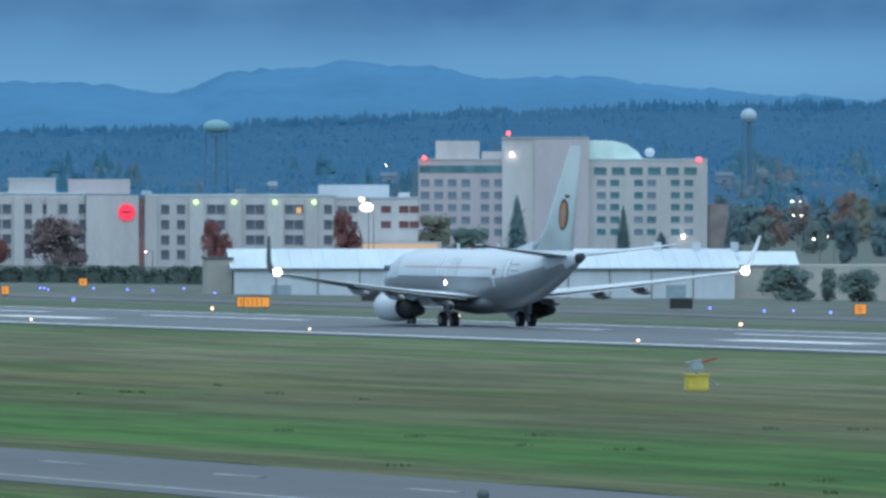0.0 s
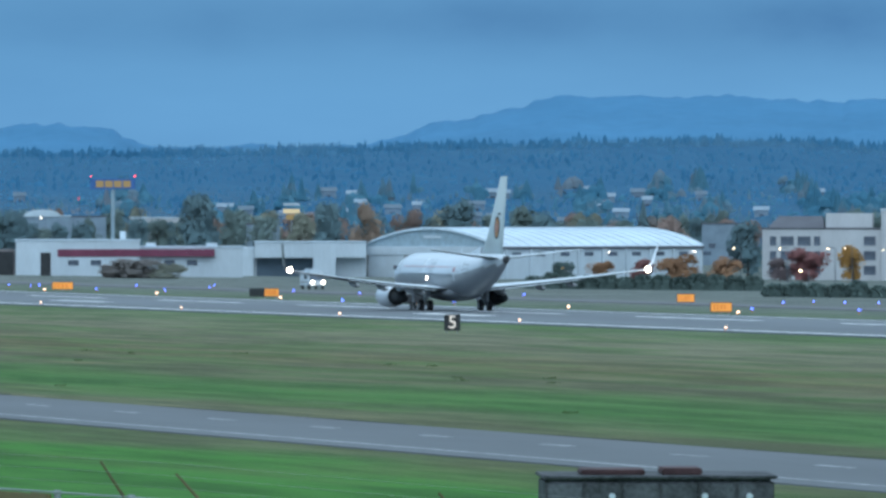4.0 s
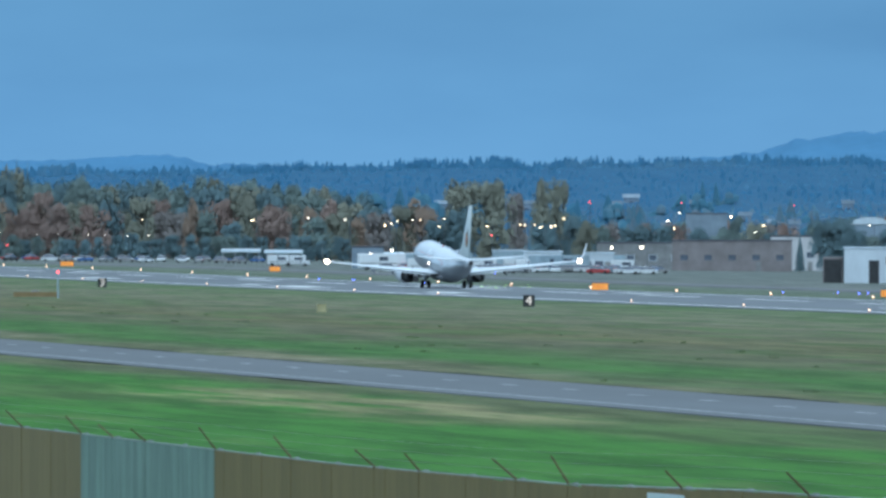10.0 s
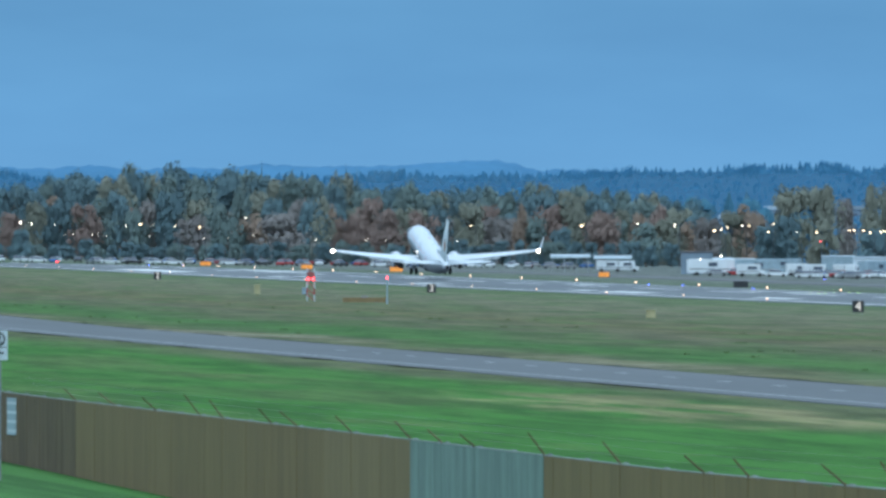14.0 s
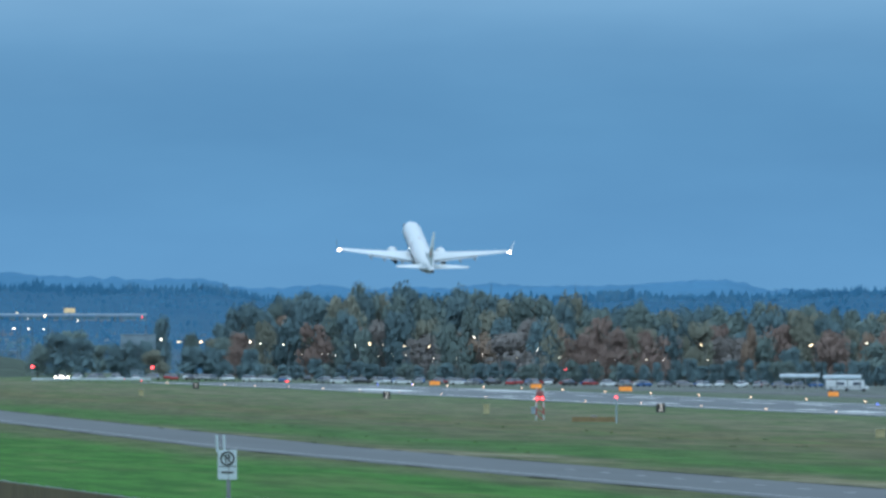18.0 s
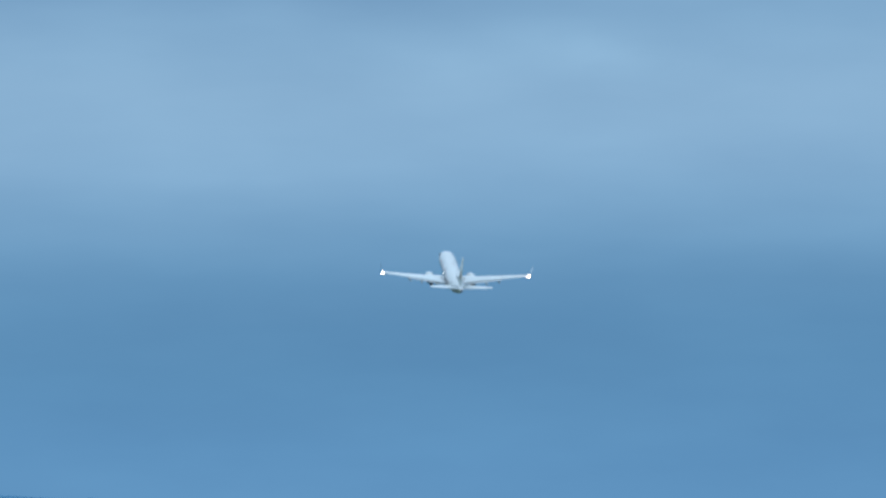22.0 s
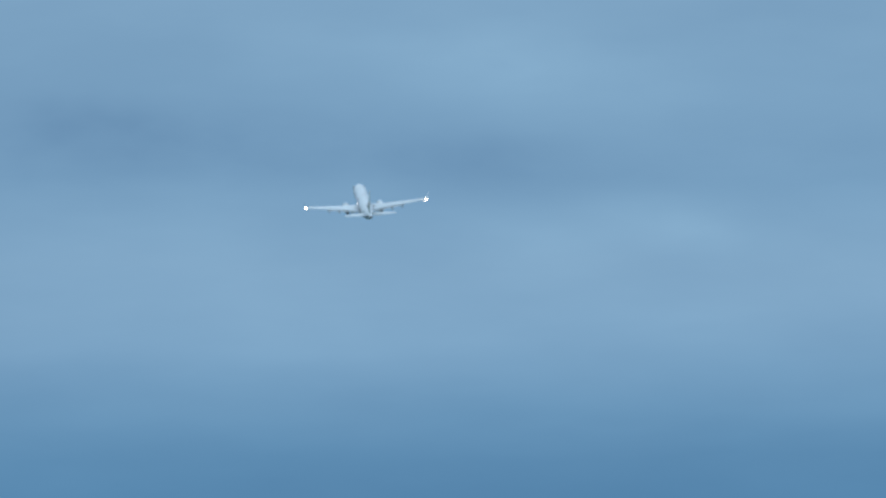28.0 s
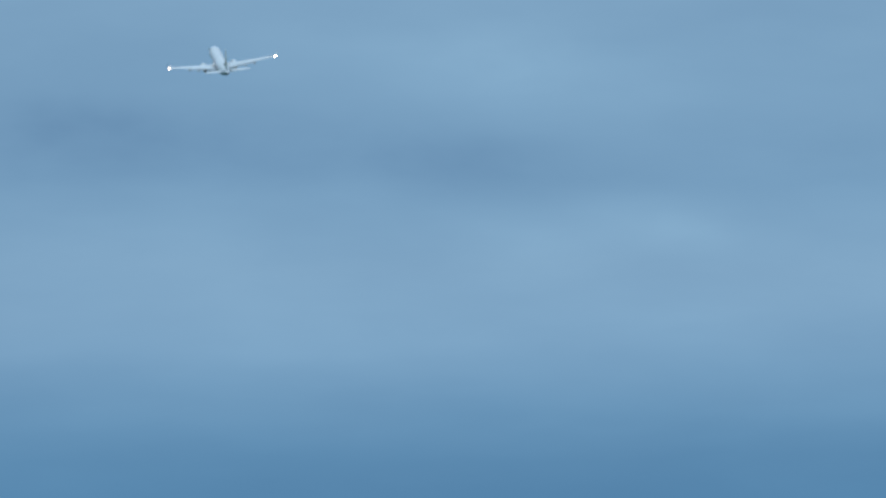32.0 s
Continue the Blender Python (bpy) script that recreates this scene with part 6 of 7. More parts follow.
def hangar():
    # arched front on one side, long barrel roof on the other; its near corner lies between them
    r = 1800
    cx, cy = at(15.181, r)
    t = thing("arched_hangar", Matrix.Translation((cx, cy, 0)) @ Euler((0, 0, radians(-15.181 - 40))).to_matrix().to_4x4(), "white barrel-roofed hangar with an arched grey front and sliding doors", "hangar")
    W, Ln = 30.5, 57.0
    g = ground(cx, cy) - 1.0
    ze, zt = 3.05, 6.19
    arch = [(-W * i / 16, ze + (zt - ze) * math.sin(math.pi * i / 16) ** 0.8) for i in range(17)]
    # local x runs along the front to the left, local y along the side, away
    front = [(x, z) for x, z in arch]
    part("front_gable", loft(bmesh.new(), [[(x, y, z) for x, z in front] for y in (0, 0.3)]), M["palebox"], t, "pale grey arched gable")
    part("front_frame", bevelled(-W, 0, -0.4, 0.4, ze - 1.4, ze + 0.1, 0.05), M["white"], t)
    for i in range(6):
        a = -W + 0.4 + i * (W - 0.8) / 6
        part("sliding_door", bevelled(a + 0.05, a + (W - 0.8) / 6 - 0.05, -0.1 - 0.12 * (i % 2), 0.1 - 0.12 * (i % 2), g, ze - 1.45, 0.03), M["white"], t)
    for i in (0, 2, 4):
        a = -W + 0.4 + i * (W - 0.8) / 6
        part("door_pier", bevelled(a - 0.7, a + 0.7, -0.6, -0.3, g, ze - 1.45, 0.03), M["grey"], t)
    part("gable_sign", bevelled(-W * 0.55, -W * 0.42, -0.15, -0.02, ze + 1.5, ze + 2.0, 0.02), M["white"], t)
    # roof shell with ribs
    shell = [[(x, y, z + 0.15) for x, z in arch] + [(x, y, z - 0.1) for x, z in arch[::-1]] for y in (-0.5, Ln)]
    part("roof", loft(bmesh.new(), shell), M["roofwhite"], t)
    for i in range(20):
        y = i * Ln / 19
        part("roof_rib", loft(bmesh.new(), [[(x, yy, z + 0.16) for x, z in arch] + [(x, yy, z + 0.32) for x, z in arch[::-1]] for yy in (y - 0.12, y + 0.12)]), M["roofwhite"], t)
    wall_block(t, -0.4, 0.0, 0, Ln, g, ze - 0.35, "white", "side_wall")
    part("eave", bevelled(-0.3, 0.35, -0.5, Ln, ze - 0.35, ze + 0.05, 0.04), M["darkroof"], t)
    wall_block(t, -W, -W + 0.4, 0, Ln, g, ze, "white", "side_wall")
    wall_block(t, -W, 0, Ln - 0.4, Ln, g, ze, "white", "end_wall")
    for i in range(9):
        part("buttress", bevelled(0.0, 0.35, 2 + i * 6.6, 2.5 + i * 6.6, g, ze - 0.4, 0.03), M["white"], t)
        part("side_window", bevelled(0.01, 0.06, 4 + i * 6.6, 6.4 + i * 6.6, ze - 1.6, ze - 0.9, 0.01), M["glass"], t)
    part("wall_lamp", ball(bmesh.new(), (0.5, Ln - 3, ze - 0.9), 0.1, 8), M["l_white"], t)
    part("wall_lamp", ball(bmesh.new(), (0.5, 30, ze - 0.9), 0.1, 8), M["l_white"], t)


hangar()


def hangar_wing():
    r = 1810
    t = thing("hangar_workshop", stand(14.134, r, z=0), "low white flat-roofed workshop with a dark open bay", "workshop")
    k = r / 18328
    X = lambda p: (p - 205) * k
    g = ground(*at(14.134, r)) - 1.0
    zt = 3.81
    wall_block(t, X(110), X(308), 3, 16, g, zt, "white")
    wall_block(t, X(110), X(308), 0, 3.1, 1.14, zt, "white", "fascia")
    wall_block(t, X(214), X(254), -0.3, 3.2, g, zt - 0.1, "white")
    # flat panel on the back wall; the bay's shade is its colour
    part("dark_bay", box(bmesh.new(), X(114), X(213), 2.85, 2.98, g, 1.04), M["houseroof"], t, "flat panel coloured as the open bay's shade")
    wall_block(t, X(80), X(109), 2, 12, g, 3.02, "white", "lean_to")
    roof_edge(t, X(110), X(308), 0, 16, zt, "roofwhite", 0.25)


hangar_wing()


def banded_building():
    r = 1750
    t = thing("banded_building", stand(13.117, r, z=0), "long low white building with a maroon band and roof block", "building")
    k = r / 18328
    X = lambda p: (p - 1240) * k
    g = ground(*at(13.117, r)) - 1.0
    wall_block(t, X(1048), X(1268), 0, 14, g, 4.31, "white")
    wall_block(t, X(1268), X(1450), 1, 14, g, 3.16, "white")
    roof_edge(t, X(1048), X(1268), 0, 14, 4.31, "roofwhite", 0.25)
    roof_edge(t, X(1268), X(1450), 1, 14, 3.16, "roofwhite", 0.25)
    part("maroon_band", bevelled(X(1122), X(1400), -0.15, 0.99, 1.63, 2.87, 0.03), M["maroon"], t, "maroon painted band")
    wall_block(t, X(1232), X(1243), 4, 6, 4.31, 5.93, "white", "chimney")
    wall_block(t, X(1278), X(1296), 4, 7, 3.16, 3.93, "white", "roof_unit")
    wall_block(t, X(1385), X(1405), 4, 7, 3.16, 3.93, "white", "roof_unit")
    wall_block(t, X(1010), X(1046), 2, 12, g, 2.87, "brown", "lean_to")
    part("dark_bay", box(bmesh.new(), X(1092), X(1110), -0.06, 0.02, g, 2.30), M["dark"], t)
    part("dark_bay", box(bmesh.new(), X(1012), X(1044), 1.9, 1.98, g, 2.49), M["dark"], t)
    for p in (1150, 1190, 1320, 1360):
        window(t, CACHE, X(p), 0.58, 1.8, 0.9, -0.02 if p < 1268 else 0.98, "glass", "white")


banded_building()


def small_building(b, r, w, ztop, mt, roof, label, depth=10, gable=False, name="small_building", base=None):
    t = thing(name, stand(b, r, z=0), label, "building", "far buildings")
    g = ground(*at(b, r)) - 0.6 if base is None else base
    wall_block(t, -w / 2, w / 2, 0, depth, g, ztop - (1.2 if gable else 0), mt)
    if gable:
        part("roof", loft(bmesh.new(), [[(x, -0.4, ztop - 1.2), (x, depth / 2, ztop + 0.2), (x, depth + 0.4, ztop - 1.2)] for x in (-w / 2 - 0.4, w / 2 + 0.4)]), M[roof], t)
    else:
        roof_edge(t, -w / 2, w / 2, 0, depth, ztop, roof, 0.3)
    for i in range(max(1, int(w / 5))):
        window(t, CACHE, -w / 2 + (i + 0.5) * w / max(1, int(w / 5)), g + (ztop - g) * 0.5, 1.6, 1.2, -0.04, "glass", mt if mt in ("brown", "house") else "white")
    part("door", bevelled(w * 0.2, w * 0.2 + 1.1, -0.06, 0.0, g, g + 2.6, 0.02), M["grey"], t)
    return t


for spec in ((11.398, 2300, 20, 3.80, "grey", "darkroof", "long low grey building behind parked vehicles"), (11.898, 2250, 26, 4.41, "brown", "darkroof", "brown flat-roofed building behind parked vehicles"),
             (12.257, 2350, 12, 5.21, "cream", "darkroof", "small cream building among trees"), 
             (12.914, 2520, 9, 7.79, "house", "darkroof", "pale shop building among trees"), (13.304, 2600, 14, 7.45, "cream", "roofwhite", "low pale shop with a flat roof"), (11.757, 3000, 12, 10.57, "house", "darkroof", "pale house on the valley floor"),
             (9.882, 2150, 6.6, 3.35, "house", "darkroof", "small grey hut beside the car park"), (10.851, 2150, 8, 2.30, "white", "roofwhite", "low white workshop behind parked vehicles"), (11.163, 2120, 6, 2.16, "white", "roofwhite", "low white workshop behind parked vehicles"), (10.663, 2180, 7, 2.43, "palebox", "roofwhite", "pale low shed behind parked vehicles"), (16.426, 2500, 10, 6.07, "house", "darkroof", "small pale house among trees"), (13.884, 2500, 8, 5.99, "house", "darkroof", "small white house among trees")):
    small_building(*spec)
shop = small_building(12.650, 2500, 15, 7.9, "house", "roofwhite", "pale shop building with a white domed entrance roof")
part("dome", loft(bmesh.new(), [[(0.5 + 4.6 * math.cos(math.pi * k / 12), y, 7.9 + 1.75 * math.sin(math.pi * k / 12)) for k in range(13)] for y in (-0.3, 7)]), M["roofwhite"], shop, "white domed roof")


def shelter(b0, b1, r, zt):
    """A long car shelter: a thin white roof on steel posts."""
    m = stand((b0 + b1) / 2, r)
    t = thing("car_shelter", m, "long thin white car shelter roof on steel posts", "shelter", "car shelters")
    h, w = zt - m.translation.z, r * math.radians(b1 - b0) / 2
    part("roof", loft(bmesh.new(), [[(x, -2.4, h - 0.75), (x, -2.4, h - 0.2), (x, 0, h), (x, 2.4, h - 0.2), (x, 2.4, h - 0.75)] for x in (-w, w)]), M["roofwhite"], t)
    for k in range(4):
        for y in (-1.8, 1.8):
            part("post", rod(bmesh.new(), (-w * 0.9 + k * w * 0.6, y, -0.3), (-w * 0.9 + k * w * 0.6, y, h - 0.7), 0.1, n=6), M["steel"], t)


shelter(9.073, 9.292, 2200, 2.92)
shelter(9.311, 9.523, 2230, 2.59)
shelter(9.964, 10.085, 2180, 2.27)
small_building(5.524, 2720, 9.2, 11.47, "house", "house", "low pale building behind dark trees", 8)


def terminal():
    """A long pale building on the rise beyond the raised road."""
    z0 = 18.14
    r = 3500 + 700 * ((z0 + 5) / (curve_at(RIDGE, 4.868) + 5)) ** 1.25
    t = thing("long_building", stand(4.868, r, z=0), "long low pale hazy building with a flat roof", "building")
    k = r / 18328
    for i in range(11):
        x0 = (-260 + i * 44) * k
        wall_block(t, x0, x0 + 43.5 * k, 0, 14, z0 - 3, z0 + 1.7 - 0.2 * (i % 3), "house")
        part("window_band", box(bmesh.new(), x0 + 0.4, x0 + 43 * k - 0.4, -0.06, 0.0, z0 + 0.4, z0 + 1.0), M["teal"], t)
    roof_edge(t, -260 * k, 224 * k, 0, 14, z0 + 1.8, "roofwhite", 0.5)
    g = thing("lit_sign", stand(5.145, r - 12, z=0), "small lit yellow sign on a thin post beside the long building", "sign")
    part("post", rod(bmesh.new(), (0, 0, z0 - 4), (0, 0, z0 + 3.3), 0.15), M["hazesteel"], g)
    part("panel", bevelled(-2.1, 2.1, -0.2, 0.2, z0 + 2.6, z0 + 4.4, 0.05), M["l_pale"], g, "glowing yellow panel")


terminal()
rnd = random.Random(11)
for k in range(60):
    b = rnd.choice((rnd.uniform(14, 18.5), rnd.uniform(10, 14), rnd.uniform(18, 22.5), rnd.uniform(13, 17)))
    z0 = 10.73 + rnd.uniform(-8, 4)
    f = ((z0 + 5) / (curve_at(RIDGE, b) + 5)) ** 1.25
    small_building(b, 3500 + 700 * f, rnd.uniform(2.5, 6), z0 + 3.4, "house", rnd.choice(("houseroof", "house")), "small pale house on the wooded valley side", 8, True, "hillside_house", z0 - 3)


def store_pylon():
    r = 2700
    t = thing("store_sign", stand(13.054, r, z=0), "tall blue store sign with lit yellow blocks on a pale pole", "sign")
    k = r / 18328
    g = ground(*at(13.054, r)) - 0.5
    zb, zt = 15.18, 17.39
    part("pole", rod(bmesh.new(), (0, 0.3, g), (0, 0.3, zb + 0.3), 0.55, 0.5, 10), M["palebox"], t)
    part("case", bevelled(-40 * k, 40 * k, -0.4, 0.8, zb - 0.3, zt + 0.3, 0.1), M["blue"], t)
    for i in range(4):
        part("letter_block", bevelled(-30 * k + i * 16 * k, -30 * k + i * 16 * k + 13.5 * k, -0.5, -0.38, zb + 0.25, zt - 0.25, 0.04), M["l_yellow"], t, "glowing yellow block")
    for s in (-1, 1):
        part("beacon", ball(bmesh.new(), (s * 39 * k, 0, zt + 0.9), 0.2, 8), M["l_red"], t)


store_pylon()
lot = thing("lit_roof_sign", stand(14.042, 2500, z=0), "lit yellow service station sign on a post", "sign")
part("post", rod(bmesh.new(), (0, 0, ground(*at(14.042, 2500)) - 0.3), (0, 0, 7.72), 0.25), M["steel"], lot)
part("panel", bevelled(-2.0, 2.0, -0.3, 0.3, 8.68, 9.77, 0.05), M["l_pale"], lot, "glowing pale panel")
part("panel", bevelled(-1.3, 1.5, -0.3, 0.3, 7.18, 8.40, 0.05), M["l_yellow"], lot)
part("cap", bevelled(-2.0, 2.0, -0.3, 0.3, 10.59, 11.13, 0.05), M["white"], lot)


def water_tower(b, r, zt, w, zg, label, skin="tower", tall=1.0):
    t = thing("water_tower", stand(b, r, z=0), label, "water tower", "water towers")
    zc = zt - w * 0.27 * tall
    rings = []
    for f, q in ((-0.24, 0.12), (-0.2, 0.6), (-0.12, 0.92), (0.0, 1.0), (0.12, 0.9), (0.22, 0.55), (0.27, 0.1)):
        rings.append([(q * w / 2 * math.cos(2 * math.pi * i / 20), q * w / 2 * math.sin(2 * math.pi * i / 20), zc + f * tall * w) for i in range(20)])
    part("tank", loft(bmesh.new(), rings), M[skin], t, smooth=True)
    for i in range(6):
        a = 2 * math.pi * i / 6
        part("leg", rod(bmesh.new(), (w * 0.42 * math.cos(a), w * 0.42 * math.sin(a), zg), (w * 0.36 * math.cos(a), w * 0.36 * math.sin(a), zc - 0.15 * w), 0.2, n=6), M["hazesteel"], t)
    part("riser", rod(bmesh.new(), (0, 0, zg), (0, 0, zc - 0.35 * w), 0.6), M["hazesteel"], t)


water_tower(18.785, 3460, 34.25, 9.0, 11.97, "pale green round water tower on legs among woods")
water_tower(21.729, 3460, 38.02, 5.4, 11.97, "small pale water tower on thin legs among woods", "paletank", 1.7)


def road_bank():
    """The raised road beyond the runway's end, with grassy sides."""
    bm = bmesh.new()
    rows = []
    for k in range(30):
        b = -3 + k * 0.28
        top = 6.9 * min(1, max(0, (5.274 - b) / 0.6))
        rows.append([bm.verts.new((*at(b, r), ground(*at(b, r)) - 0.3 + top * f)) for r, f in ((2700, 0), (2860, 1), (2905, 1), (2990, 0))])
    for a, c in zip(rows, rows[1:]):
        for i in range(3):
            bm.faces.new((a[i], a[i + 1], c[i + 1], c[i]))
    ob = new("road_bank", mesh_of("road_bank", bm, M["bank"], True))
    tagged(ob, "grassy bank of a raised road beyond the runway", "bank", kind="structure")


road_bank()
for px, w, zt, nm in ((4.478, 5, 9.85, "small grey building beside the raised road"), (4.415, 7, 11.28, "pale low building beside the raised road"), (4.680, 5, 10.65, "pale low building beside the raised road")):
    small_building(px, 2893, w, max(zt, 9.0), "grey", "darkroof", nm, 8, False, "roadside_building", 6.4)


# ---------------------------------------------------------------- trees
def clump_mesh(name, seed, n, size, material, profile):
    """A dense far-off crown of many small overlapping tufts, in a unit box; the outline stays uneven."""
    rnd = random.Random(seed)
    blobs = []
    for _ in range(16):
        z = rnd.uniform(0.10, 0.86)
        q = 0.34 * profile(z) * rnd.random() ** 0.5
        a = rnd.random() * 6.3
        blobs.append((q * math.cos(a), q * math.sin(a), z, 0.20 * profile(z) * rnd.uniform(0.7, 1.15) + 0.03))
    V, Fc = [], []
    for i in range(n):
        bx, by, bz, br = blobs[i % 16] if i < 32 else rnd.choice(blobs)
        d = Vector((rnd.gauss(0, 1), rnd.gauss(0, 1), rnd.gauss(0.3, 0.8))).normalized()
        c = Vector((bx, by, bz)) + d * br * (0.2 if i < 16 else rnd.uniform(0.5, 1.0))
        s = size * rnd.uniform(0.6, 1.25) * (2.2 if i < 16 else 1)
        o = len(V)
        for q, dz in ((1.0, -0.7), (0.82, 0.25)):
            for k in range(6):
                w = s * q * rnd.uniform(0.75, 1.2)
                V.append((c.x + w * math.cos(k * 1.047), c.y + w * math.sin(k * 1.047), c.z + s * (dz + rnd.uniform(-0.25, 0.25))))
        V.append((c.x, c.y, c.z + s * rnd.uniform(0.6, 1.0)))
        for k in range(6):
            j = (k + 1) % 6
            Fc += [(o + k, o + j, o + 6 + j, o + 6 + k), (o + 6 + k, o + 6 + j, o + 12)]
    # leafy sprays all over the tufts
    for _ in range(2600):
        bx, by, bz, br = rnd.choice(blobs)
        d = Vector((rnd.gauss(0, 1), rnd.gauss(0, 1), rnd.gauss(0.2, 0.8))).normalized()
        c = Vector((bx, by, bz)) + d * br * rnd.uniform(0.85, 1.22)
        u = Vector((rnd.gauss(0, 1), rnd.gauss(0, 1), rnd.gauss(0, 1))).normalized()
        w = u.cross(d + Vector((0.01, 0.02, 0.03))).normalized()
        s = 0.025 * rnd.uniform(0.6, 1.3)
        o = len(V)
        V += [tuple(c + u * s), tuple(c + w * s * 0.7), tuple(c - u * s), tuple(c - w * s * 0.7)]
        Fc.append((o, o + 1, o + 2, o + 3))
    me = bpy.data.meshes.new(name)
    me.from_pydata(V, [], Fc)
    me.materials.append(material)
    return me


def fir_mesh(name, seed, material):
    rnd = random.Random(seed)
    V, Fc = [], []
    for k in range(26):
        f = k / 26
        z = 0.06 + 0.92 * f
        for j in range(12):
            a = j * 0.5236 + k * 1.1 + rnd.uniform(-0.2, 0.2)
            r = 0.5 * (1 - f) ** 0.8 * rnd.uniform(0.7, 1.15) + 0.012
            c, s = math.cos(a), math.sin(a)
            o = len(V)
            t = r * 0.22
            V += [(0, 0, z + 0.05), (r * 0.6 * c - t * s, r * 0.6 * s + t * c, z - 0.005), (r * c, r * s, z - 0.035 - 0.02 * rnd.random()), (r * 0.6 * c + t * s, r * 0.6 * s - t * c, z - 0.005)]
            Fc.append((o, o + 1, o + 2, o + 3))
    me = bpy.data.meshes.new(name)
    me.from_pydata(V, [], Fc)
    me.materials.append(material)
    return me


def trunk_mesh(seed):
    rnd = random.Random(seed)
    bm = bmesh.new()
    rod(bm, (0, 0, -0.03), (0.01, 0, 0.35), 0.028, 0.02, 7)
    rod(bm, (0.01, 0, 0.33), (-0.01, 0.01, 0.75), 0.02, 0.006, 6)
    for _ in range(6):
        a, z = rnd.random() * 6.3, rnd.uniform(0.25, 0.6)
        rod(bm, (0, 0, z), (0.3 * math.cos(a), 0.3 * math.sin(a), z + rnd.uniform(0.12, 0.3)), 0.012, 0.003, 5)
    return mesh_of("trunk", bm, M["bark"])


ROUND = lambda z: max(0.05, math.sin(math.pi * min(1, max(0, (z + 0.12) / 1.15))) ** 0.6)
TALL = lambda z: 0.9 * max(0.05, math.sin(math.pi * min(1, max(0, (z - 0.02) / 1.0))) ** 0.45)
LEAF = {"dark": "g_dark", "mid": "g_mid", "olive": "g_olive", "orange": "g_orange", "red": "g_red", "yellow": "g_yellow", "plum": "g_purple"}
WORD = {"dark": "dark green leafy tree", "mid": "green leafy tree", "olive": "olive-green leafy tree", "orange": "orange autumn tree", "red": "dark red autumn tree", "yellow": "bright yellow autumn tree coloured as if lamp-lit", "plum": "plum-brown autumn tree", "fir": "tall dark fir tree"}
TRUNKS = [trunk_mesh(s) for s in range(3)]
PROTO = {}
for kind in LEAF:
    PROTO[kind] = [clump_mesh("crown", 31 * i + len(kind), 190, 0.048, M[LEAF[kind]], ROUND if i < 2 else TALL) for i in range(3)]
# the same crowns in the haze-tinted leaf colours
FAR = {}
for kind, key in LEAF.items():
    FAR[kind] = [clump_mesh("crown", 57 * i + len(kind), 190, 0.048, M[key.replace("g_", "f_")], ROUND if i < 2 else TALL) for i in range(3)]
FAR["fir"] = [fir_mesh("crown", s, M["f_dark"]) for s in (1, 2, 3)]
PROTO["fir"] = [fir_mesh("crown", s, M["g_fir"]) for s in (1, 2, 3)]
treeseed = random.Random(21)


def tree(b, r, ztop, width, kind, where="beside the airfield"):
    i = treeseed.randrange(3)
    x, y = at(b, r)
    g = ground(x, y)
    h = max(1.5, ztop - g)
    m = Matrix.Translation((x, y, g)) @ Euler((0, 0, treeseed.random() * 6.3)).to_matrix().to_4x4() @ Matrix.Diagonal((width, width, h, 1))
    t = thing("fir_tree" if kind == "fir" else "tree", m, WORD[kind] + " " + where, "tree", "trees behind the airfield")
    part("trunk", TRUNKS[i], None, t)
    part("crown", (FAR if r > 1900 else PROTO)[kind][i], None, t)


for b, r, z, w, kind in (
        (20.448, 2290, 9.52, 7.50, "fir"), (21.036, 2290, 7.39, 5.00, "fir"), (21.245, 2280, 1.43, 5.97, "fir"), (17.917, 1850, 5.48, 11.5, "plum"), (18.776, 1850, 4.98, 6.26, "red"),
        (19.501, 1840, 6.81, 6.22, "red"), (20.182, 1850, 3.76, 9.08, "dark"), (19.995, 2200, 5.08, 9.60, "olive"), (17.598, 1850, 1.75, 3.43, "red"), (21.635, 2000, 7.88, 5.46, "fir"),
        (22.260, 2000, 5.70, 6.55, "dark"), (21.807, 2300, 4.88, 7.53, "mid"), (22.088, 2300, 3.37, 7.53, "mid"), (22.463, 2200, 3.88, 7.20, "dark")):
    tree(b, r, z, w, kind, "near the hotels")
for b, r, z, w, kind in (
        (15.989, 2300, 11.49, 8.03, "fir"), (16.151, 2300, 8.48, 9.41, "red"), (15.754, 1600, 1.81, 5.24, "orange"), (15.979, 1600, 1.98, 4.71, "red"), (16.182, 1600, 2.68, 9.08, "orange"),
        (16.441, 1620, 2.24, 6.19, "orange"), (17.151, 1840, 3.26, 6.02, "yellow"), (16.895, 1830, 3.10, 8.59, "red"), (16.745, 1830, 1.10, 5.19, "plum"), (16.566, 1950, 7.36, 8.51, "dark"),
        (15.536, 1600, 1.63, 5.24, "dark"), (17.582, 1830, 1.30, 3.99, "red"), (15.427, 2400, 10.00, 9.17, "dark"), (15.676, 2400, 8.04, 7.86, "mid"), (17.489, 1830, -0.30, 5.99, "plum")):
    tree(b, r, z, w, kind, "beside the hangar")
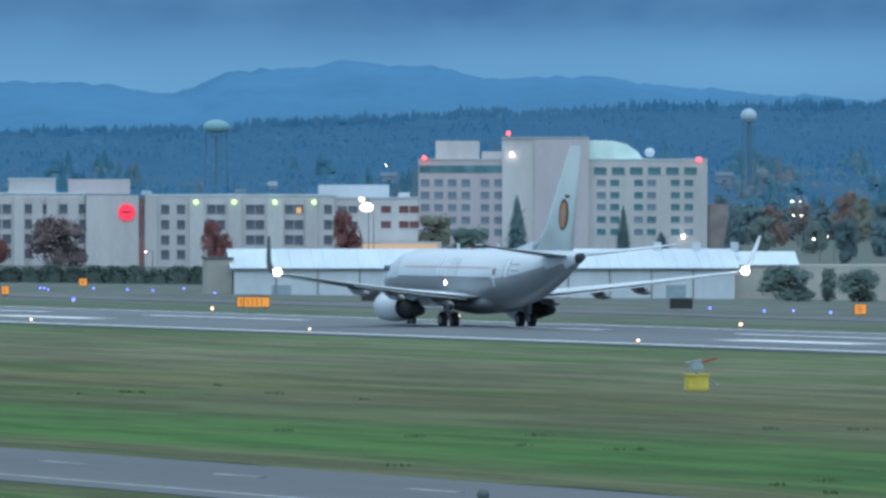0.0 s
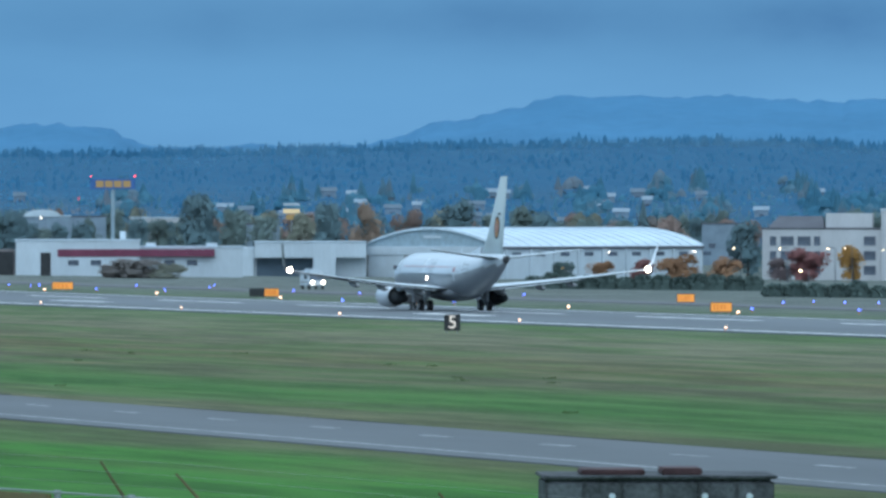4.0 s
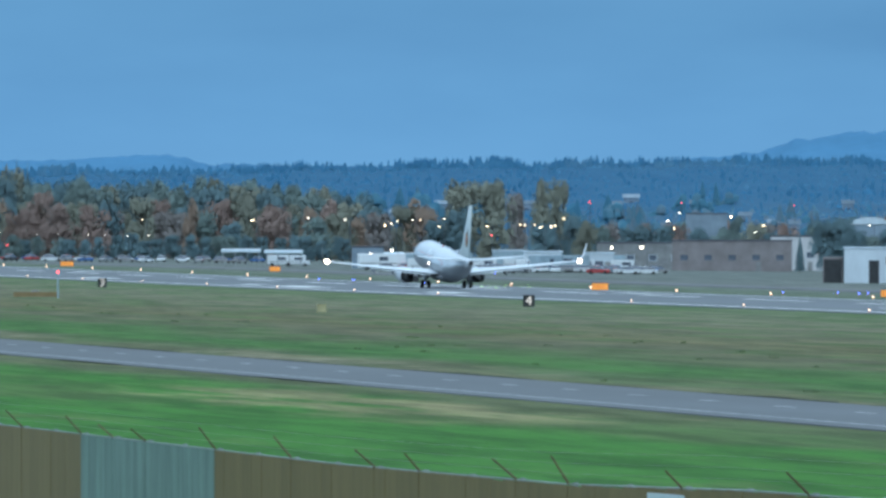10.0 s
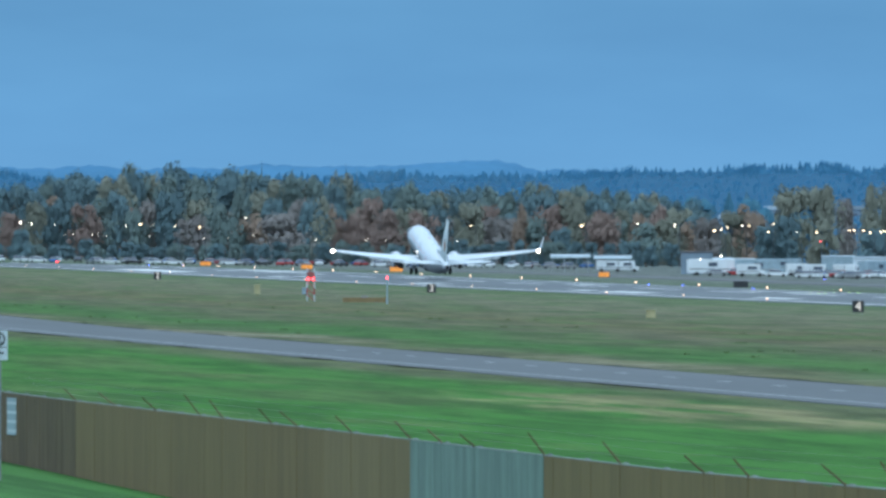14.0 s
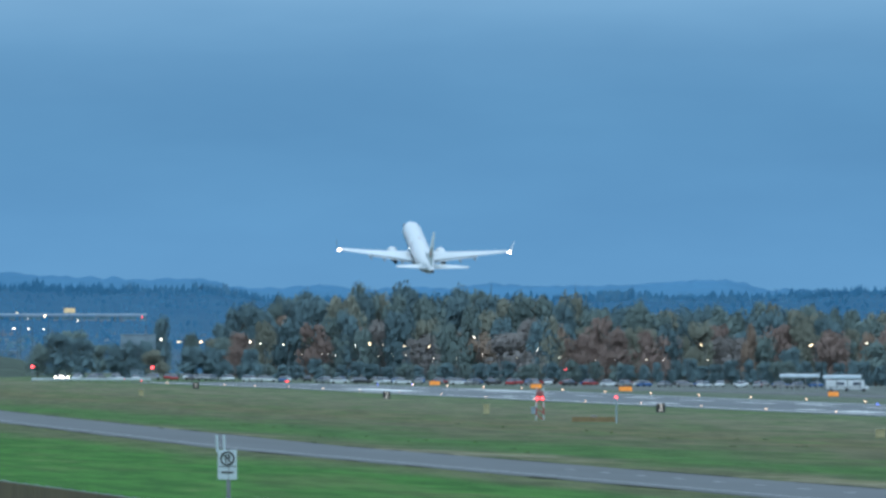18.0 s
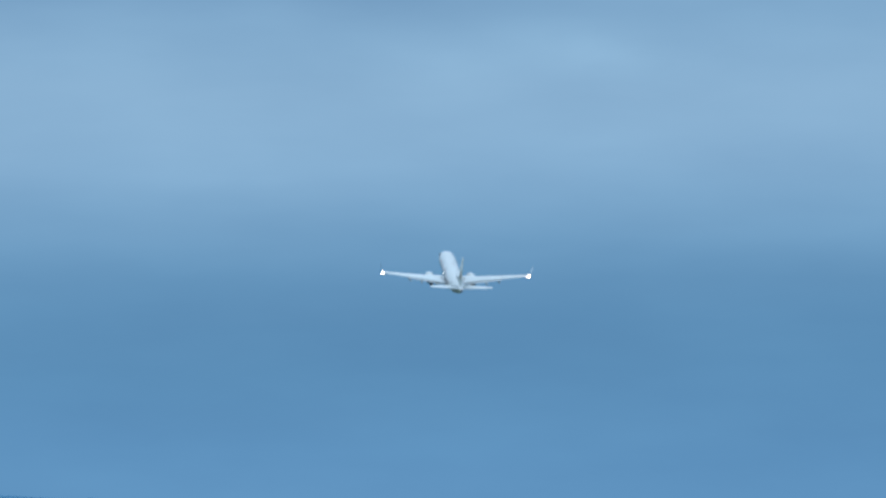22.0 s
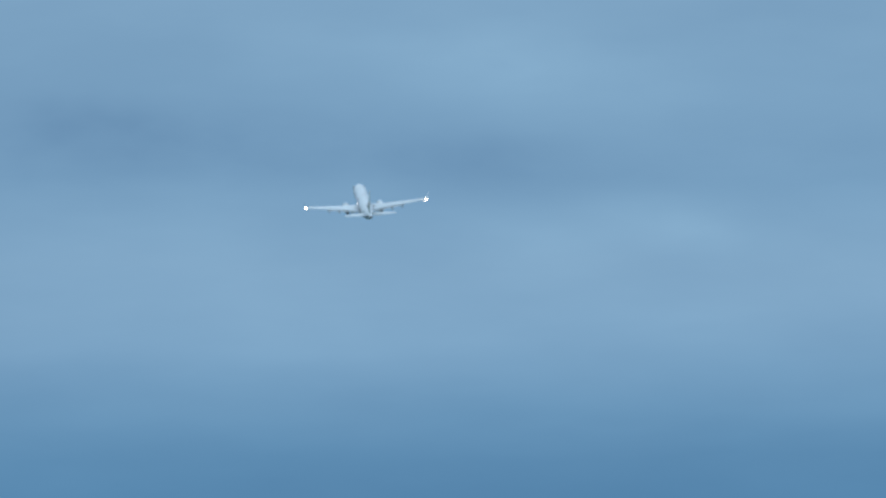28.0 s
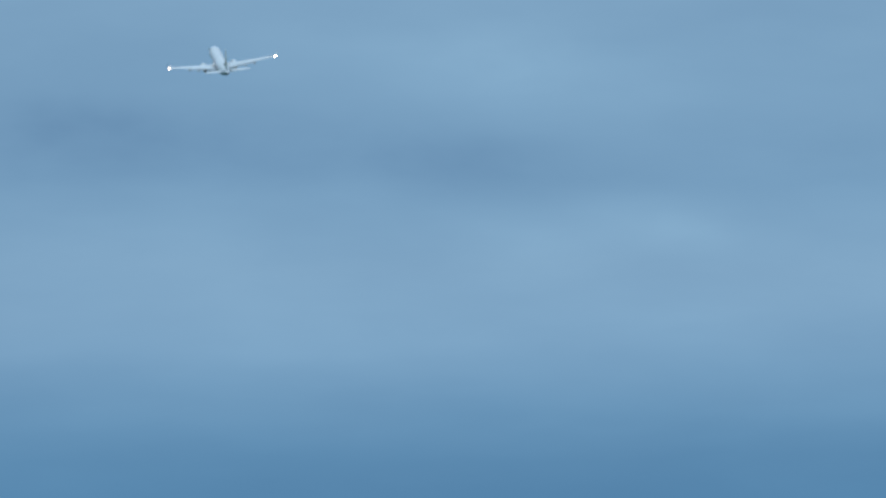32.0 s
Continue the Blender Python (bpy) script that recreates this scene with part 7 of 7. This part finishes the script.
for b, r, z, w, kind in (
        (14.445, 2500, 11.13, 9.00, "orange"), (14.236, 2480, 11.66, 9.47, "dark"), (14.086, 2450, 9.50, 8.02, "olive"), (14.686, 2480, 9.50, 10.82, "red"), (13.523, 2300, 12.76, 10.04, "dark"), (14.992, 2480, 12.20, 12.85, "dark"), (15.986, 2400, 12.11, 6.55, "fir"),
        (12.493, 2300, 9.50, 8.78, "dark"), (13.898, 2450, 8.43, 9.36, "mid"), (15.368, 2500, 10.45, 12.28, "mid"), (15.680, 2500, 9.50, 10.91, "olive"), (13.305, 2350, 7.83, 7.69, "mid"), (12.899, 2350, 7.44, 7.69, "dark")):
    tree(b, r, z, w, kind, "behind the low buildings")
for b, r, z, w, kind in (
        (10.413, 2950, 19.89, 15.29, "olive"), (10.569, 2930, 21.42, 12.79, "olive"), (10.710, 2960, 17.18, 8.08, "plum"), (10.851, 2900, 20.66, 8.23, "olive"), (10.944, 2910, 20.06, 7.30, "olive"), (10.372, 2700, 11.94, 10.31, "dark"), (10.273, 2700, 9.14, 8.84, "dark"), (11.038, 2650, 10.45, 10.12, "dark"), (10.866, 2650, 8.13, 10.12, "dark"), (11.194, 2600, 7.73, 6.53, "mid"), (11.366, 2600, 8.44, 11.35, "dark"), (11.538, 2600, 7.59, 8.51, "dark"),
        (12.585, 2420, 6.9, 7.5, "dark"), (12.665, 2430, 5.6, 8.0, "mid"), (12.745, 2420, 6.6, 6.5, "dark"), (12.404, 2300, 9.07, 7.53, "dark"), (12.510, 2300, 8.32, 6.27, "dark"), (12.273, 2250, 5.76, 3.19, "fir"), (13.529, 2450, 13.59, 10.43, "dark"), (13.710, 2450, 9.84, 6.68, "mid"), (12.935, 2400, 7.74, 5.76, "mid"), (13.195, 2400, 7.74, 7.86, "dark"), (13.342, 2400, 7.22, 6.55, "dark"), (12.836, 2350, 7.01, 3.85, "fir"), (12.117, 2400, 6.17, 6.55, "dark"), (11.867, 2500, 7.39, 8.18, "mid"), (11.710, 2550, 7.77, 8.35, "dark"), (10.179, 2900, 14.65, 11.08, "orange"), (10.085, 2900, 13.07, 11.08, "olive")):
    tree(b, r, z, w, kind, "behind the car park")

# the broad wood behind the far car park
WOOD_TOP = ((5.946, 11.99), (6.118, 22.14), (6.430, 24.43), (6.743, 26.40), (7.368, 25.91), (7.288, 24.42), (7.913, 23.93), (8.539, 21.47), (9.164, 21.15), (9.476, 20.49), (9.820, 17.38), (10.008, 13.29))
wood = random.Random(77)
b0, b1 = WOOD_TOP[0][0], WOOD_TOP[-1][0]
for k in range(84):
    b = b0 + (b1 - b0) * (k + wood.random()) / 84
    tree(b, 3000 + wood.uniform(-30, 60), curve_at(WOOD_TOP, b) + wood.uniform(-3.5, 0.8), wood.uniform(9, 15), wood.choice(("olive", "mid", "mid", "dark", "dark", "mid")), "in the wood behind the airfield")
for k in range(60):
    b = b0 + (b1 - b0) * (k + wood.random()) / 60
    tree(b, 2900 + wood.uniform(-30, 30), curve_at(WOOD_TOP, b) * wood.uniform(0.5, 0.78), wood.uniform(8, 13), wood.choice(("olive", "mid", "plum", "red", "orange", "mid", "dark", "red")), "along the edge of the wood")
for b, r, z, w, kind in ((6.967, 2990, 27.96, 5.87, "fir"), (7.476, 3050, 28.16, 2.66, "fir"), (7.942, 3050, 27.66, 2.33, "fir"), (8.001, 3050, 26.66, 2.33, "fir"),
                         (8.179, 2850, 13.41, 11.66, "red"), (8.367, 2850, 12.79, 12.44, "red"), (7.788, 2870, 17.20, 9.40, "olive"), (7.601, 2850, 12.48, 17.10, "plum"), (7.085, 2850, 12.48, 10.88, "plum"), (8.898, 2860, 14.36, 6.24, "orange"), (9.367, 2850, 13.41, 11.66, "red"), (9.226, 2850, 13.88, 7.77, "olive"), (9.570, 2850, 12.48, 7.77, "orange"), (9.148, 2800, 8.45, 9.17, "dark"), (9.601, 2780, 9.68, 12.13, "mid"),
                         (5.071, 2600, 12.23, 11.35, "dark"), (5.211, 2620, 10.97, 8.58, "dark"), (4.968, 2600, 9.54, 7.09, "mid"), (5.424, 2650, 9.83, 8.68, "dark"), (5.821, 2650, 8.81, 8.68, "dark"), (5.946, 2650, 9.10, 8.68, "dark"), (6.149, 2650, 8.09, 6.36, "dark"), (5.664, 2900, 17.13, 6.96, "dark"), (5.618, 2660, 8.09, 7.26, "olive"), (5.805, 3000, 12.81, 6.55, "mid"), (5.149, 3200, 13.91, 13.97, "mid"), (5.477, 2690, 10.27, 6.75, "dark"), (5.580, 2690, 10.42, 6.75, "dark"), (5.305, 2690, 9.39, 8.81, "mid")):
    tree(b, r, z, w, kind, "at the far car park")
rowseed = random.Random(5)
for k in range(46):
    tree(5.993 + k * 0.083 + rowseed.uniform(-0.02, 0.02), 2740 + rowseed.uniform(-15, 15), 4.74 + rowseed.uniform(-1.2, 0.8), rowseed.uniform(4, 7), rowseed.choice(("dark", "dark", "dark", "mid")), "in the row along the far car park")

# a loose belt of trees at the foot of the valley side
belt = random.Random(15)
for k in range(120):
    tree(10.991 + (22.900 - 10.991) * (k + belt.random()) / 120, belt.uniform(2560, 3150), belt.uniform(6.22, 10.50), belt.uniform(6, 13), belt.choice(("dark", "mid", "dark", "olive", "plum", "fir", "mid", "red")), "at the foot of the valley side")


def hedge(b0, b1, r, ztop):
    """A row of clipped bushes that have grown together; each bush is a part."""
    rnd = random.Random(int(b0 * 100))
    half = r * math.tan(radians(b1 - b0)) / 2
    m = stand((b0 + b1) / 2, r)
    t = thing("hedge", m, "dark green clipped hedge at the airfield's edge", "hedge", "hedges")
    h = ztop - m.translation.z
    shapes = []
    for _ in range(4):
        V, Fc = [], []
        for _ in range(170):
            a, q = rnd.random() * 6.3, rnd.random() ** 0.5
            c = Vector((1.75 * q * math.cos(a), 0.95 * q * math.sin(a), h * (0.1 + 0.9 * math.sqrt(max(0, 1 - q ** 4)) * rnd.uniform(0.7, 1.08))))
            u = Vector((rnd.gauss(0, 1), rnd.gauss(0, 1), rnd.gauss(0, 1))).normalized() * 0.30
            w = u.cross(Vector((rnd.gauss(0, 1), rnd.gauss(0, 1), rnd.gauss(0, 1)))).normalized() * 0.24
            o = len(V)
            V += [tuple(c + u), tuple(c + w), tuple(c - u), tuple(c - w)]
            Fc.append((o, o + 1, o + 2, o + 3))
        # the dense inside
        o = len(V)
        for q, f in ((1.0, -0.15), (0.95, 0.55), (0.6, 0.86)):
            V += [(1.6 * q * math.cos(k * 0.785), 0.8 * q * math.sin(k * 0.785), h * f) for k in range(8)]
        V.append((0, 0, h * 0.92))
        for j in (0, 8):
            Fc += [(o + j + k, o + j + (k + 1) % 8, o + j + 8 + (k + 1) % 8, o + j + 8 + k) for k in range(8)]
        Fc += [(o + 16 + k, o + 16 + (k + 1) % 8, o + 24) for k in range(8)]
        me = bpy.data.meshes.new("bush")
        me.from_pydata(V, [], Fc)
        me.materials.append(M["hedge"])
        shapes.append(me)
    n = int(half * 2 / 2.6)
    for k in range(n):
        ob = part("bush", rnd.choice(shapes), None, t)
        ob.location = (-half + (k + 0.5) * 2 * half / n, rnd.uniform(-0.15, 0.15), 0)
        ob.scale = (1, 1, rnd.uniform(0.8, 1.1))


hedge(16.654, 18.744, 1350, -0.13)
hedge(15.333, 16.645, 1500, -0.00)


def bush(b, r, ztop, width, kind, label):
    """A broad low bush: a crown that stands on the ground."""
    x, y = at(b, r)
    g = ground(x, y)
    h = (ztop - g) / 0.95
    t = thing("bush", Matrix.Translation((x, y, g - 0.12 * h)) @ Matrix.Diagonal((width, width * 0.6, h, 1)), label, "bush", "bushes by the white building")
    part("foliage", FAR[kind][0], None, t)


bush(13.19, 1690, 1.9, 12.5, "plum", "broad grey-brown bush in front of the white building")
bush(13.36, 1688, 1.1, 6.5, "olive", "low olive bush in front of the white building")
bush(13.05, 1692, 0.9, 6.0, "plum", "low grey-brown bush in front of the white building")
for b, w, z in ((21.948, 6.6, 1.75), (22.169, 2.2, 1.55), (22.338, 5.6, 1.45)):
    tree(b, 1125, z, w, "dark", "against the warehouse wall")


# ---------------------------------------------------------------- lamps
def street_lamp(b, r, z, kind="l_warm", size=0.42, arm=1.2):
    x, y = at(b, r)
    g = ground(x, y)
    t = thing("street_lamp", stand(b, r), "lit street lamp on a tall thin grey pole", "street lamp", "street lamps")
    h = max(3, z - g)
    part("pole", rod(bmesh.new(), (arm, 0, -0.3), (arm, 0, h + 0.1), 0.09, 0.05, 6), M["pole"], t)
    part("arm", rod(bmesh.new(), (arm, 0, h + 0.1), (0, 0, h + 0.25), 0.05, n=5), M["pole"], t)
    part("lamp_head", ball(bmesh.new(), (0, 0, h), size * 0.47, 8, 0.7), M[kind], t, "glowing lamp head")


for b, r, z, kind, s in (
        (9.251, 2800, 8.97, "l_warm", 0.5), (9.554, 2780, 9.43, "l_white", 0.4), (9.763, 2780, 9.13, "l_white", 0.35), (9.979, 2700, 7.52, "l_warm", 0.6), (10.016, 2700, 7.96, "l_warm", 0.5), (10.048, 2700, 8.55, "l_warm", 0.45), (10.132, 2780, 8.98, "l_white", 0.3), (10.173, 2780, 8.98, "l_warm", 0.35), (10.307, 2700, 9.29, "l_warm", 0.45), (10.279, 2680, 7.24, "l_warm", 0.45), (10.544, 2690, 7.23, "l_warm", 0.5), (10.435, 2690, 7.09, "l_white", 0.3),
        (10.726, 2680, 7.68, "l_warm", 0.45), (10.751, 2680, 7.68, "l_warm", 0.45), (10.804, 2680, 7.68, "l_warm", 0.4), (10.838, 2640, 7.13, "l_warm", 0.5), (10.898, 2640, 7.27, "l_warm", 0.6), (10.919, 2640, 7.56, "l_warm", 0.45), (10.969, 2640, 9.29, "l_warm", 0.5), (11.232, 2250, 3.06, "l_white", 0.6), (11.398, 2250, 3.06, "l_white", 0.7), (11.541, 2600, 8.73, "l_white", 0.5), (11.607, 2600, 10.71, "l_white", 0.4), (11.579, 2600, 6.74, "l_warm", 0.5),
        (11.892, 2600, 9.72, "l_warm", 0.6), (12.073, 2400, 7.74, "l_warm", 0.45), (12.026, 2400, 6.17, "l_white", 0.3), (12.529, 2500, 8.49, "l_warm", 0.5), (12.657, 2480, 7.68, "l_white", 0.4), (12.376, 2500, 6.85, "l_warm", 0.35), (9.901, 2140, 2.10, "l_white", 0.5), (10.016, 2130, 2.83, "l_white", 0.5)):
    street_lamp(b, r, z, kind, s)
for b, r, z, kind, s in (
        (6.804, 2780, 9.22, "l_warm", 0.6), (6.876, 2780, 8.92, "l_warm", 0.3), (6.726, 2780, 8.77, "l_white", 0.3), (6.998, 2780, 8.61, "l_warm", 0.35), (7.132, 2780, 8.46, "l_warm", 0.55), (7.385, 2790, 11.05, "l_white", 0.4), (8.635, 2780, 8.92, "l_warm", 0.45), (9.242, 2780, 8.77, "l_warm", 0.6), (9.758, 2780, 8.77, "l_white", 0.35), (7.732, 2780, 7.70, "l_white", 0.2),
        (5.652, 2700, 10.42, "l_white", 0.5), (5.749, 2700, 9.68, "l_warm", 0.6), (5.871, 2700, 9.83, "l_warm", 0.65), (6.143, 2720, 9.83, "l_white", 0.5), (6.202, 2720, 9.39, "l_white", 0.35), (6.330, 2720, 9.09, "l_white", 0.35),
        (4.400, 3300, 18.54, "l_white", 0.35), (4.481, 3300, 18.36, "l_white", 0.35), (4.631, 3300, 18.00, "l_warm", 0.35), (4.677, 3300, 18.90, "l_warm", 0.3), (4.852, 3300, 19.08, "l_warm", 0.4), (4.918, 3300, 17.28, "l_white", 0.35), (5.008, 3300, 18.00, "l_warm", 0.85), (5.190, 3300, 16.56, "l_white", 0.4), (4.837, 3200, 13.91, "l_white", 0.55), (4.918, 3200, 13.91, "l_white", 0.6), (5.002, 3200, 13.73, "l_white", 0.5), (5.099, 3000, 11.50, "l_white", 0.45), (5.546, 3100, 17.32, "l_red", 0.5),
        # the lamp at 19.588 is added to spread the floodlight's warm glow
        (19.616, 1800, 7.16, "l_warm", 2.4), (19.588, 1810, 8.53, "l_warm", 1.1), (22.088, 2000, 0.79, "l_white", 0.5), (22.166, 2000, 1.23, "l_warm", 0.35), (21.970, 2600, 7.53, "l_white", 0.5), (22.013, 2600, 7.53, "l_white", 0.4), (21.976, 2600, 3.99, "l_white", 0.5), (22.020, 2600, 3.99, "l_white", 0.5), (18.394, 1800, -3.74, "l_warm", 0.4),
        (16.488, 1750, 3.09, "l_warm", 0.35), (16.745, 1790, 2.85, "l_warm", 0.35), (17.010, 1790, 2.85, "l_warm", 0.35), (17.104, 1790, 2.94, "l_warm", 0.35), (17.313, 1790, 2.55, "l_warm", 0.35), (16.857, 1500, -2.29, "l_warm", 0.5), (15.542, 1500, -0.08, "l_yellow", 0.5), (19.723, 2500, 16.43, "l_white", 0.4)):
    street_lamp(b, r, z, kind, s)
for k, (b, z) in enumerate(((6.389, 6.41), (6.539, 6.41), (6.620, 6.11), (6.851, 6.11), (6.929, 6.41), (7.007, 6.26), (7.157, 5.37), (7.288, 5.52), (7.429, 6.26), (7.617, 5.67), (7.773, 5.22), (7.857, 5.52), (8.054, 5.07), (8.163, 5.22), (8.335, 5.07), (8.429, 4.92), (8.554, 4.77), (8.670, 4.92), (6.430, 6.42), (6.571, 6.42))):
    street_lamp(b, 2720, z, "l_white", 0.2, 0.4)
for b, r, z in ((10.669, 3350, 14.35), (11.107, 3350, 14.35), (11.616, 3350, 14.17), (12.242, 3350, 13.43), (12.867, 3350, 13.07), (10.566, 2600, 5.04), (7.888, 2500, 2.98), (11.113, 3350, 14.57)):
    street_lamp(b, r, z, "l_red", 0.42, 0.2)


# ---------------------------------------------------------------- vehicles
def vehicle_proto(kind, mt):
    L_, W_, h = {"car": (4.5, 1.8, 1.45), "van": (5.6, 2.1, 2.5), "trailer": (9.5, 2.5, 3.3)}[kind]
    t = thing({"car": "parked_car", "van": "parked_van", "trailer": "parked_trailer"}[kind], Matrix.Identity(4), {"car": "parked passenger car on the far car park", "van": "parked white van behind the runway", "trailer": "long white parked trailer behind the runway"}[kind], {"car": "car", "van": "van", "trailer": "trailer"}[kind], "parked vehicles")
    if kind == "car":
        part("body", loft(bmesh.new(), [[(x, -W_ / 2, z0), (x, -W_ / 2, z1), (x, W_ / 2, z1), (x, W_ / 2, z0)] for x, z0, z1 in ((-L_ / 2, 0.45, 0.75), (-L_ / 2 + 0.2, 0.3, 0.92), (L_ / 2 - 0.3, 0.3, 0.88), (L_ / 2, 0.42, 0.7))]), mt, t)
        part("cabin", loft(bmesh.new(), [[(x, -w, z0), (x, w, z0), (x, w * 0.85, z1), (x, -w * 0.85, z1)] for x, w, z0, z1 in ((-1.7, 0.82, 0.88, 0.95), (-1.1, 0.82, 0.88, h), (0.5, 0.82, 0.88, h), (1.2, 0.82, 0.88, 0.95))]), M["glass"], t)
        part("roof", bevelled(-1.1, 0.5, -0.7, 0.7, h - 0.03, h + 0.03, 0.02), mt, t)
        wz = 0.32
    else:
        part("body", bevelled(-L_ / 2, L_ / 2 - (0.9 if kind == "van" else 0), -W_ / 2, W_ / 2, 0.45, h, 0.12), mt, t)
        if kind == "van":
            part("bonnet", bevelled(L_ / 2 - 0.95, L_ / 2, -W_ / 2 + 0.05, W_ / 2 - 0.05, 0.45, 1.25, 0.1), mt, t)
            part("windscreen", loft(bmesh.new(), [[(L_ / 2 - 0.92, -0.9, 1.3), (L_ / 2 - 0.6, -0.9, 1.3), (L_ / 2 - 0.92, -0.9, 2.1)], [(L_ / 2 - 0.92, 0.9, 1.3), (L_ / 2 - 0.6, 0.9, 1.3), (L_ / 2 - 0.92, 0.9, 2.1)]]), M["glass"], t)
        part("side_window", bevelled(-0.6, 1.2, -W_ / 2 - 0.02, -W_ / 2 + 0.02, h * 0.55, h * 0.8, 0.01), M["glass"], t)
        part("side_stripe", bevelled(-L_ / 2 + 0.3, L_ / 2 - 1.2, -W_ / 2 - 0.015, -W_ / 2 + 0.02, h * 0.36, h * 0.43, 0.005), M["grey"], t)
        wz = 0.38
    for x in (-L_ * 0.31, L_ * 0.31):
        for y in (-W_ / 2 + 0.1, W_ / 2 - 0.1):
            part("wheel", rod(bmesh.new(), (x, y - 0.11, wz), (x, y + 0.11, wz), wz, n=12), M["rubber"], t)
    return t


cars = random.Random(9)
protos = [vehicle_proto("car", M[k]) for k in ("vehicle", "steel", "dark", "blue", "red", "grey")]
used = set()


def park(proto, b, r, turn):
    if proto not in used:
        used.add(proto)
        proto.matrix_world = stand(b, r, turn)
    else:
        copy_thing(proto, stand(b, r, turn))


for row in range(3):
    for k in range(42):
        b = 5.180 + k * 0.105 + cars.uniform(-0.02, 0.02)
        if cars.random() < 0.86:
            park(cars.choice(protos[:2] + protos), b, 2440 + 60 * row + cars.uniform(-4, 4), cars.choice((88, 92, 60, 120, 0)))
vans = [vehicle_proto("van", M["vehicle"]), vehicle_proto("trailer", M["vehicle"]), vehicle_proto("trailer", M["palebox"])]
for x, r, turn in ((240, 2050, 5), (300, 2040, 2), (345, 2040, 0), (385, 2060, 90), (410, 2050, 80), (445, 2060, 0), (470, 2100, 4), (500, 2120, 0), (545, 2100, 10), (590, 2100, 0), (615, 2090, 70), (640, 2080, 0), (50, 2250, 0), (80, 2250, 0), (560, 2150, 0), (520, 2050, 60), (660, 2100, 0), (480, 2040, 80), (275, 2080, 0)):
    park(cars.choice(protos + protos[:3] + vans[:1] * 3 + vans[1:]), 9.242 + x * 0.003126, r, turn)

for k in range(16):
    park(cars.choice(vans + vans[:2]), 9.945 + (11.226 - 9.945) * (k + cars.random()) / 16, cars.uniform(2080, 2260), cars.choice((0, 3, 8, 90, 75, -5)))


for k in range(38):
    park(cars.choice(protos[:2] * 3 + protos), 10.48 + 1.02 * (k + cars.random()) / 38, cars.uniform(1985, 2075), cars.choice((0, 8, 90, 75, -10, 180)))


def lit_van():
    t = vehicle_proto("van", M["white"])
    t.name = "van_with_headlights"
    tagged(t, "white van with glowing headlights on the taxiway", "van")
    t.matrix_world = stand(14.158, 1421.8, -75)
    for y in (-0.75, 0.75):
        part("headlight", ball(bmesh.new(), (2.85, y, 0.95), 0.27, 8), M["l_white"], t, "glowing headlight")
    part("roof_box", bevelled(-1.6, 1.4, -0.8, 0.8, 2.5, 2.8, 0.1), M["white"], t)


lit_van()
for x, y, kind in ((268, 853, "l_white"), (281, 853, "l_white"), (68, 823, "l_white"), (103, 825, "l_white"), (120, 826, "l_white"), (137, 823, "l_white"), (8, 819, "l_red"), (18, 820, "l_red"), (28, 821, "l_red"), (40, 820, "l_red"), (0, 822, "l_white")):
    r = 2420 if y > 840 else 2875
    b = 4.243 + x * 0.003126
    t = copy_thing(protos[0], stand(b, r, -90 if kind == "l_white" else 90, z=None if y > 840 else 6.65))
    t["label"] = "car on the road with lamps lit, seen far off"
    for s in (-0.6, 0.6):
        part("headlight" if kind == "l_white" else "tail_light", ball(bmesh.new(), (2.3 if kind == "l_white" else -2.3, s, 0.9), 0.27, 8), M[kind], t)


# ---------------------------------------------------------------- what moves: the airliner, its gear, the gull
def motions():
    walk(plane, [(t, Matrix.Translation((x, y, z)) @ Euler((0, 0, radians(turn))).to_matrix().to_4x4() @ Euler((radians(p), 0, 0)).to_matrix().to_4x4() @ Euler((0, radians(bank), 0)).to_matrix().to_4x4())
                 for t, x, y, z, p, bank, turn in FLIGHT])
    for side, s in (("port", -1), ("starboard", 1)):
        rows = [(t, pose(s * 2.86, 0, 2.05, 0, s * a, 0)) for t, a in ((0, 0), (13.9, 0), (14.5, 30), (15.1, 62), (15.7, 88), (32, 88))]
        walk(GEAR[side], rows)
    # the wings bend upwards as they take the weight
    for s, wg in WINGS.items():
        piv = Matrix.Translation((s * 1.2, 0, 2.0))
        walk(wg, [(t, piv @ pose(0, 0, 0, 0, -s * a, 0) @ piv.inverted()) for t, a in ((0, 0), (8.5, 0), (11.0, 1.5), (14.0, 3.7), (17.0, 4.6), (32, 4.6))])
    walk(GEAR["nose"], [(t, pose(0, 15.6, 1.5, a, 0, 0)) for t, a in ((0, 0), (13.9, 0), (14.5, 30), (15.1, 60), (15.7, 85), (32, 85))])

    # the gull crosses close by and settles on the levee
    way = [(0.0, *at(11.1, 52), 8.4), (0.6, *at(15.6, 54), 8.2)]
    way += [(t, X, Y, Z) for t, (X, Y, Z) in ((0.8, (16.05, 52.61, 8.10)), (0.9, (16.68, 52.41, 8.02)), (1.0, (17.35, 52.19, 7.93)), (1.1, (18.07, 51.95, 7.83)))]
    way += [(1.3, 19.3, 51.5, 7.2), (1.8, 20.6, 50.5, 5.0), (2.3, 20.8, 50.2, ground(20.8, 50.2) + 0.06), (32.0, 20.8, 50.2, ground(20.8, 50.2) + 0.06)]
    walk(bird, [(t, pose(x, y, z, -10 if t < 1.5 else 0, 0, -95)) for t, x, y, z in way])


motions()
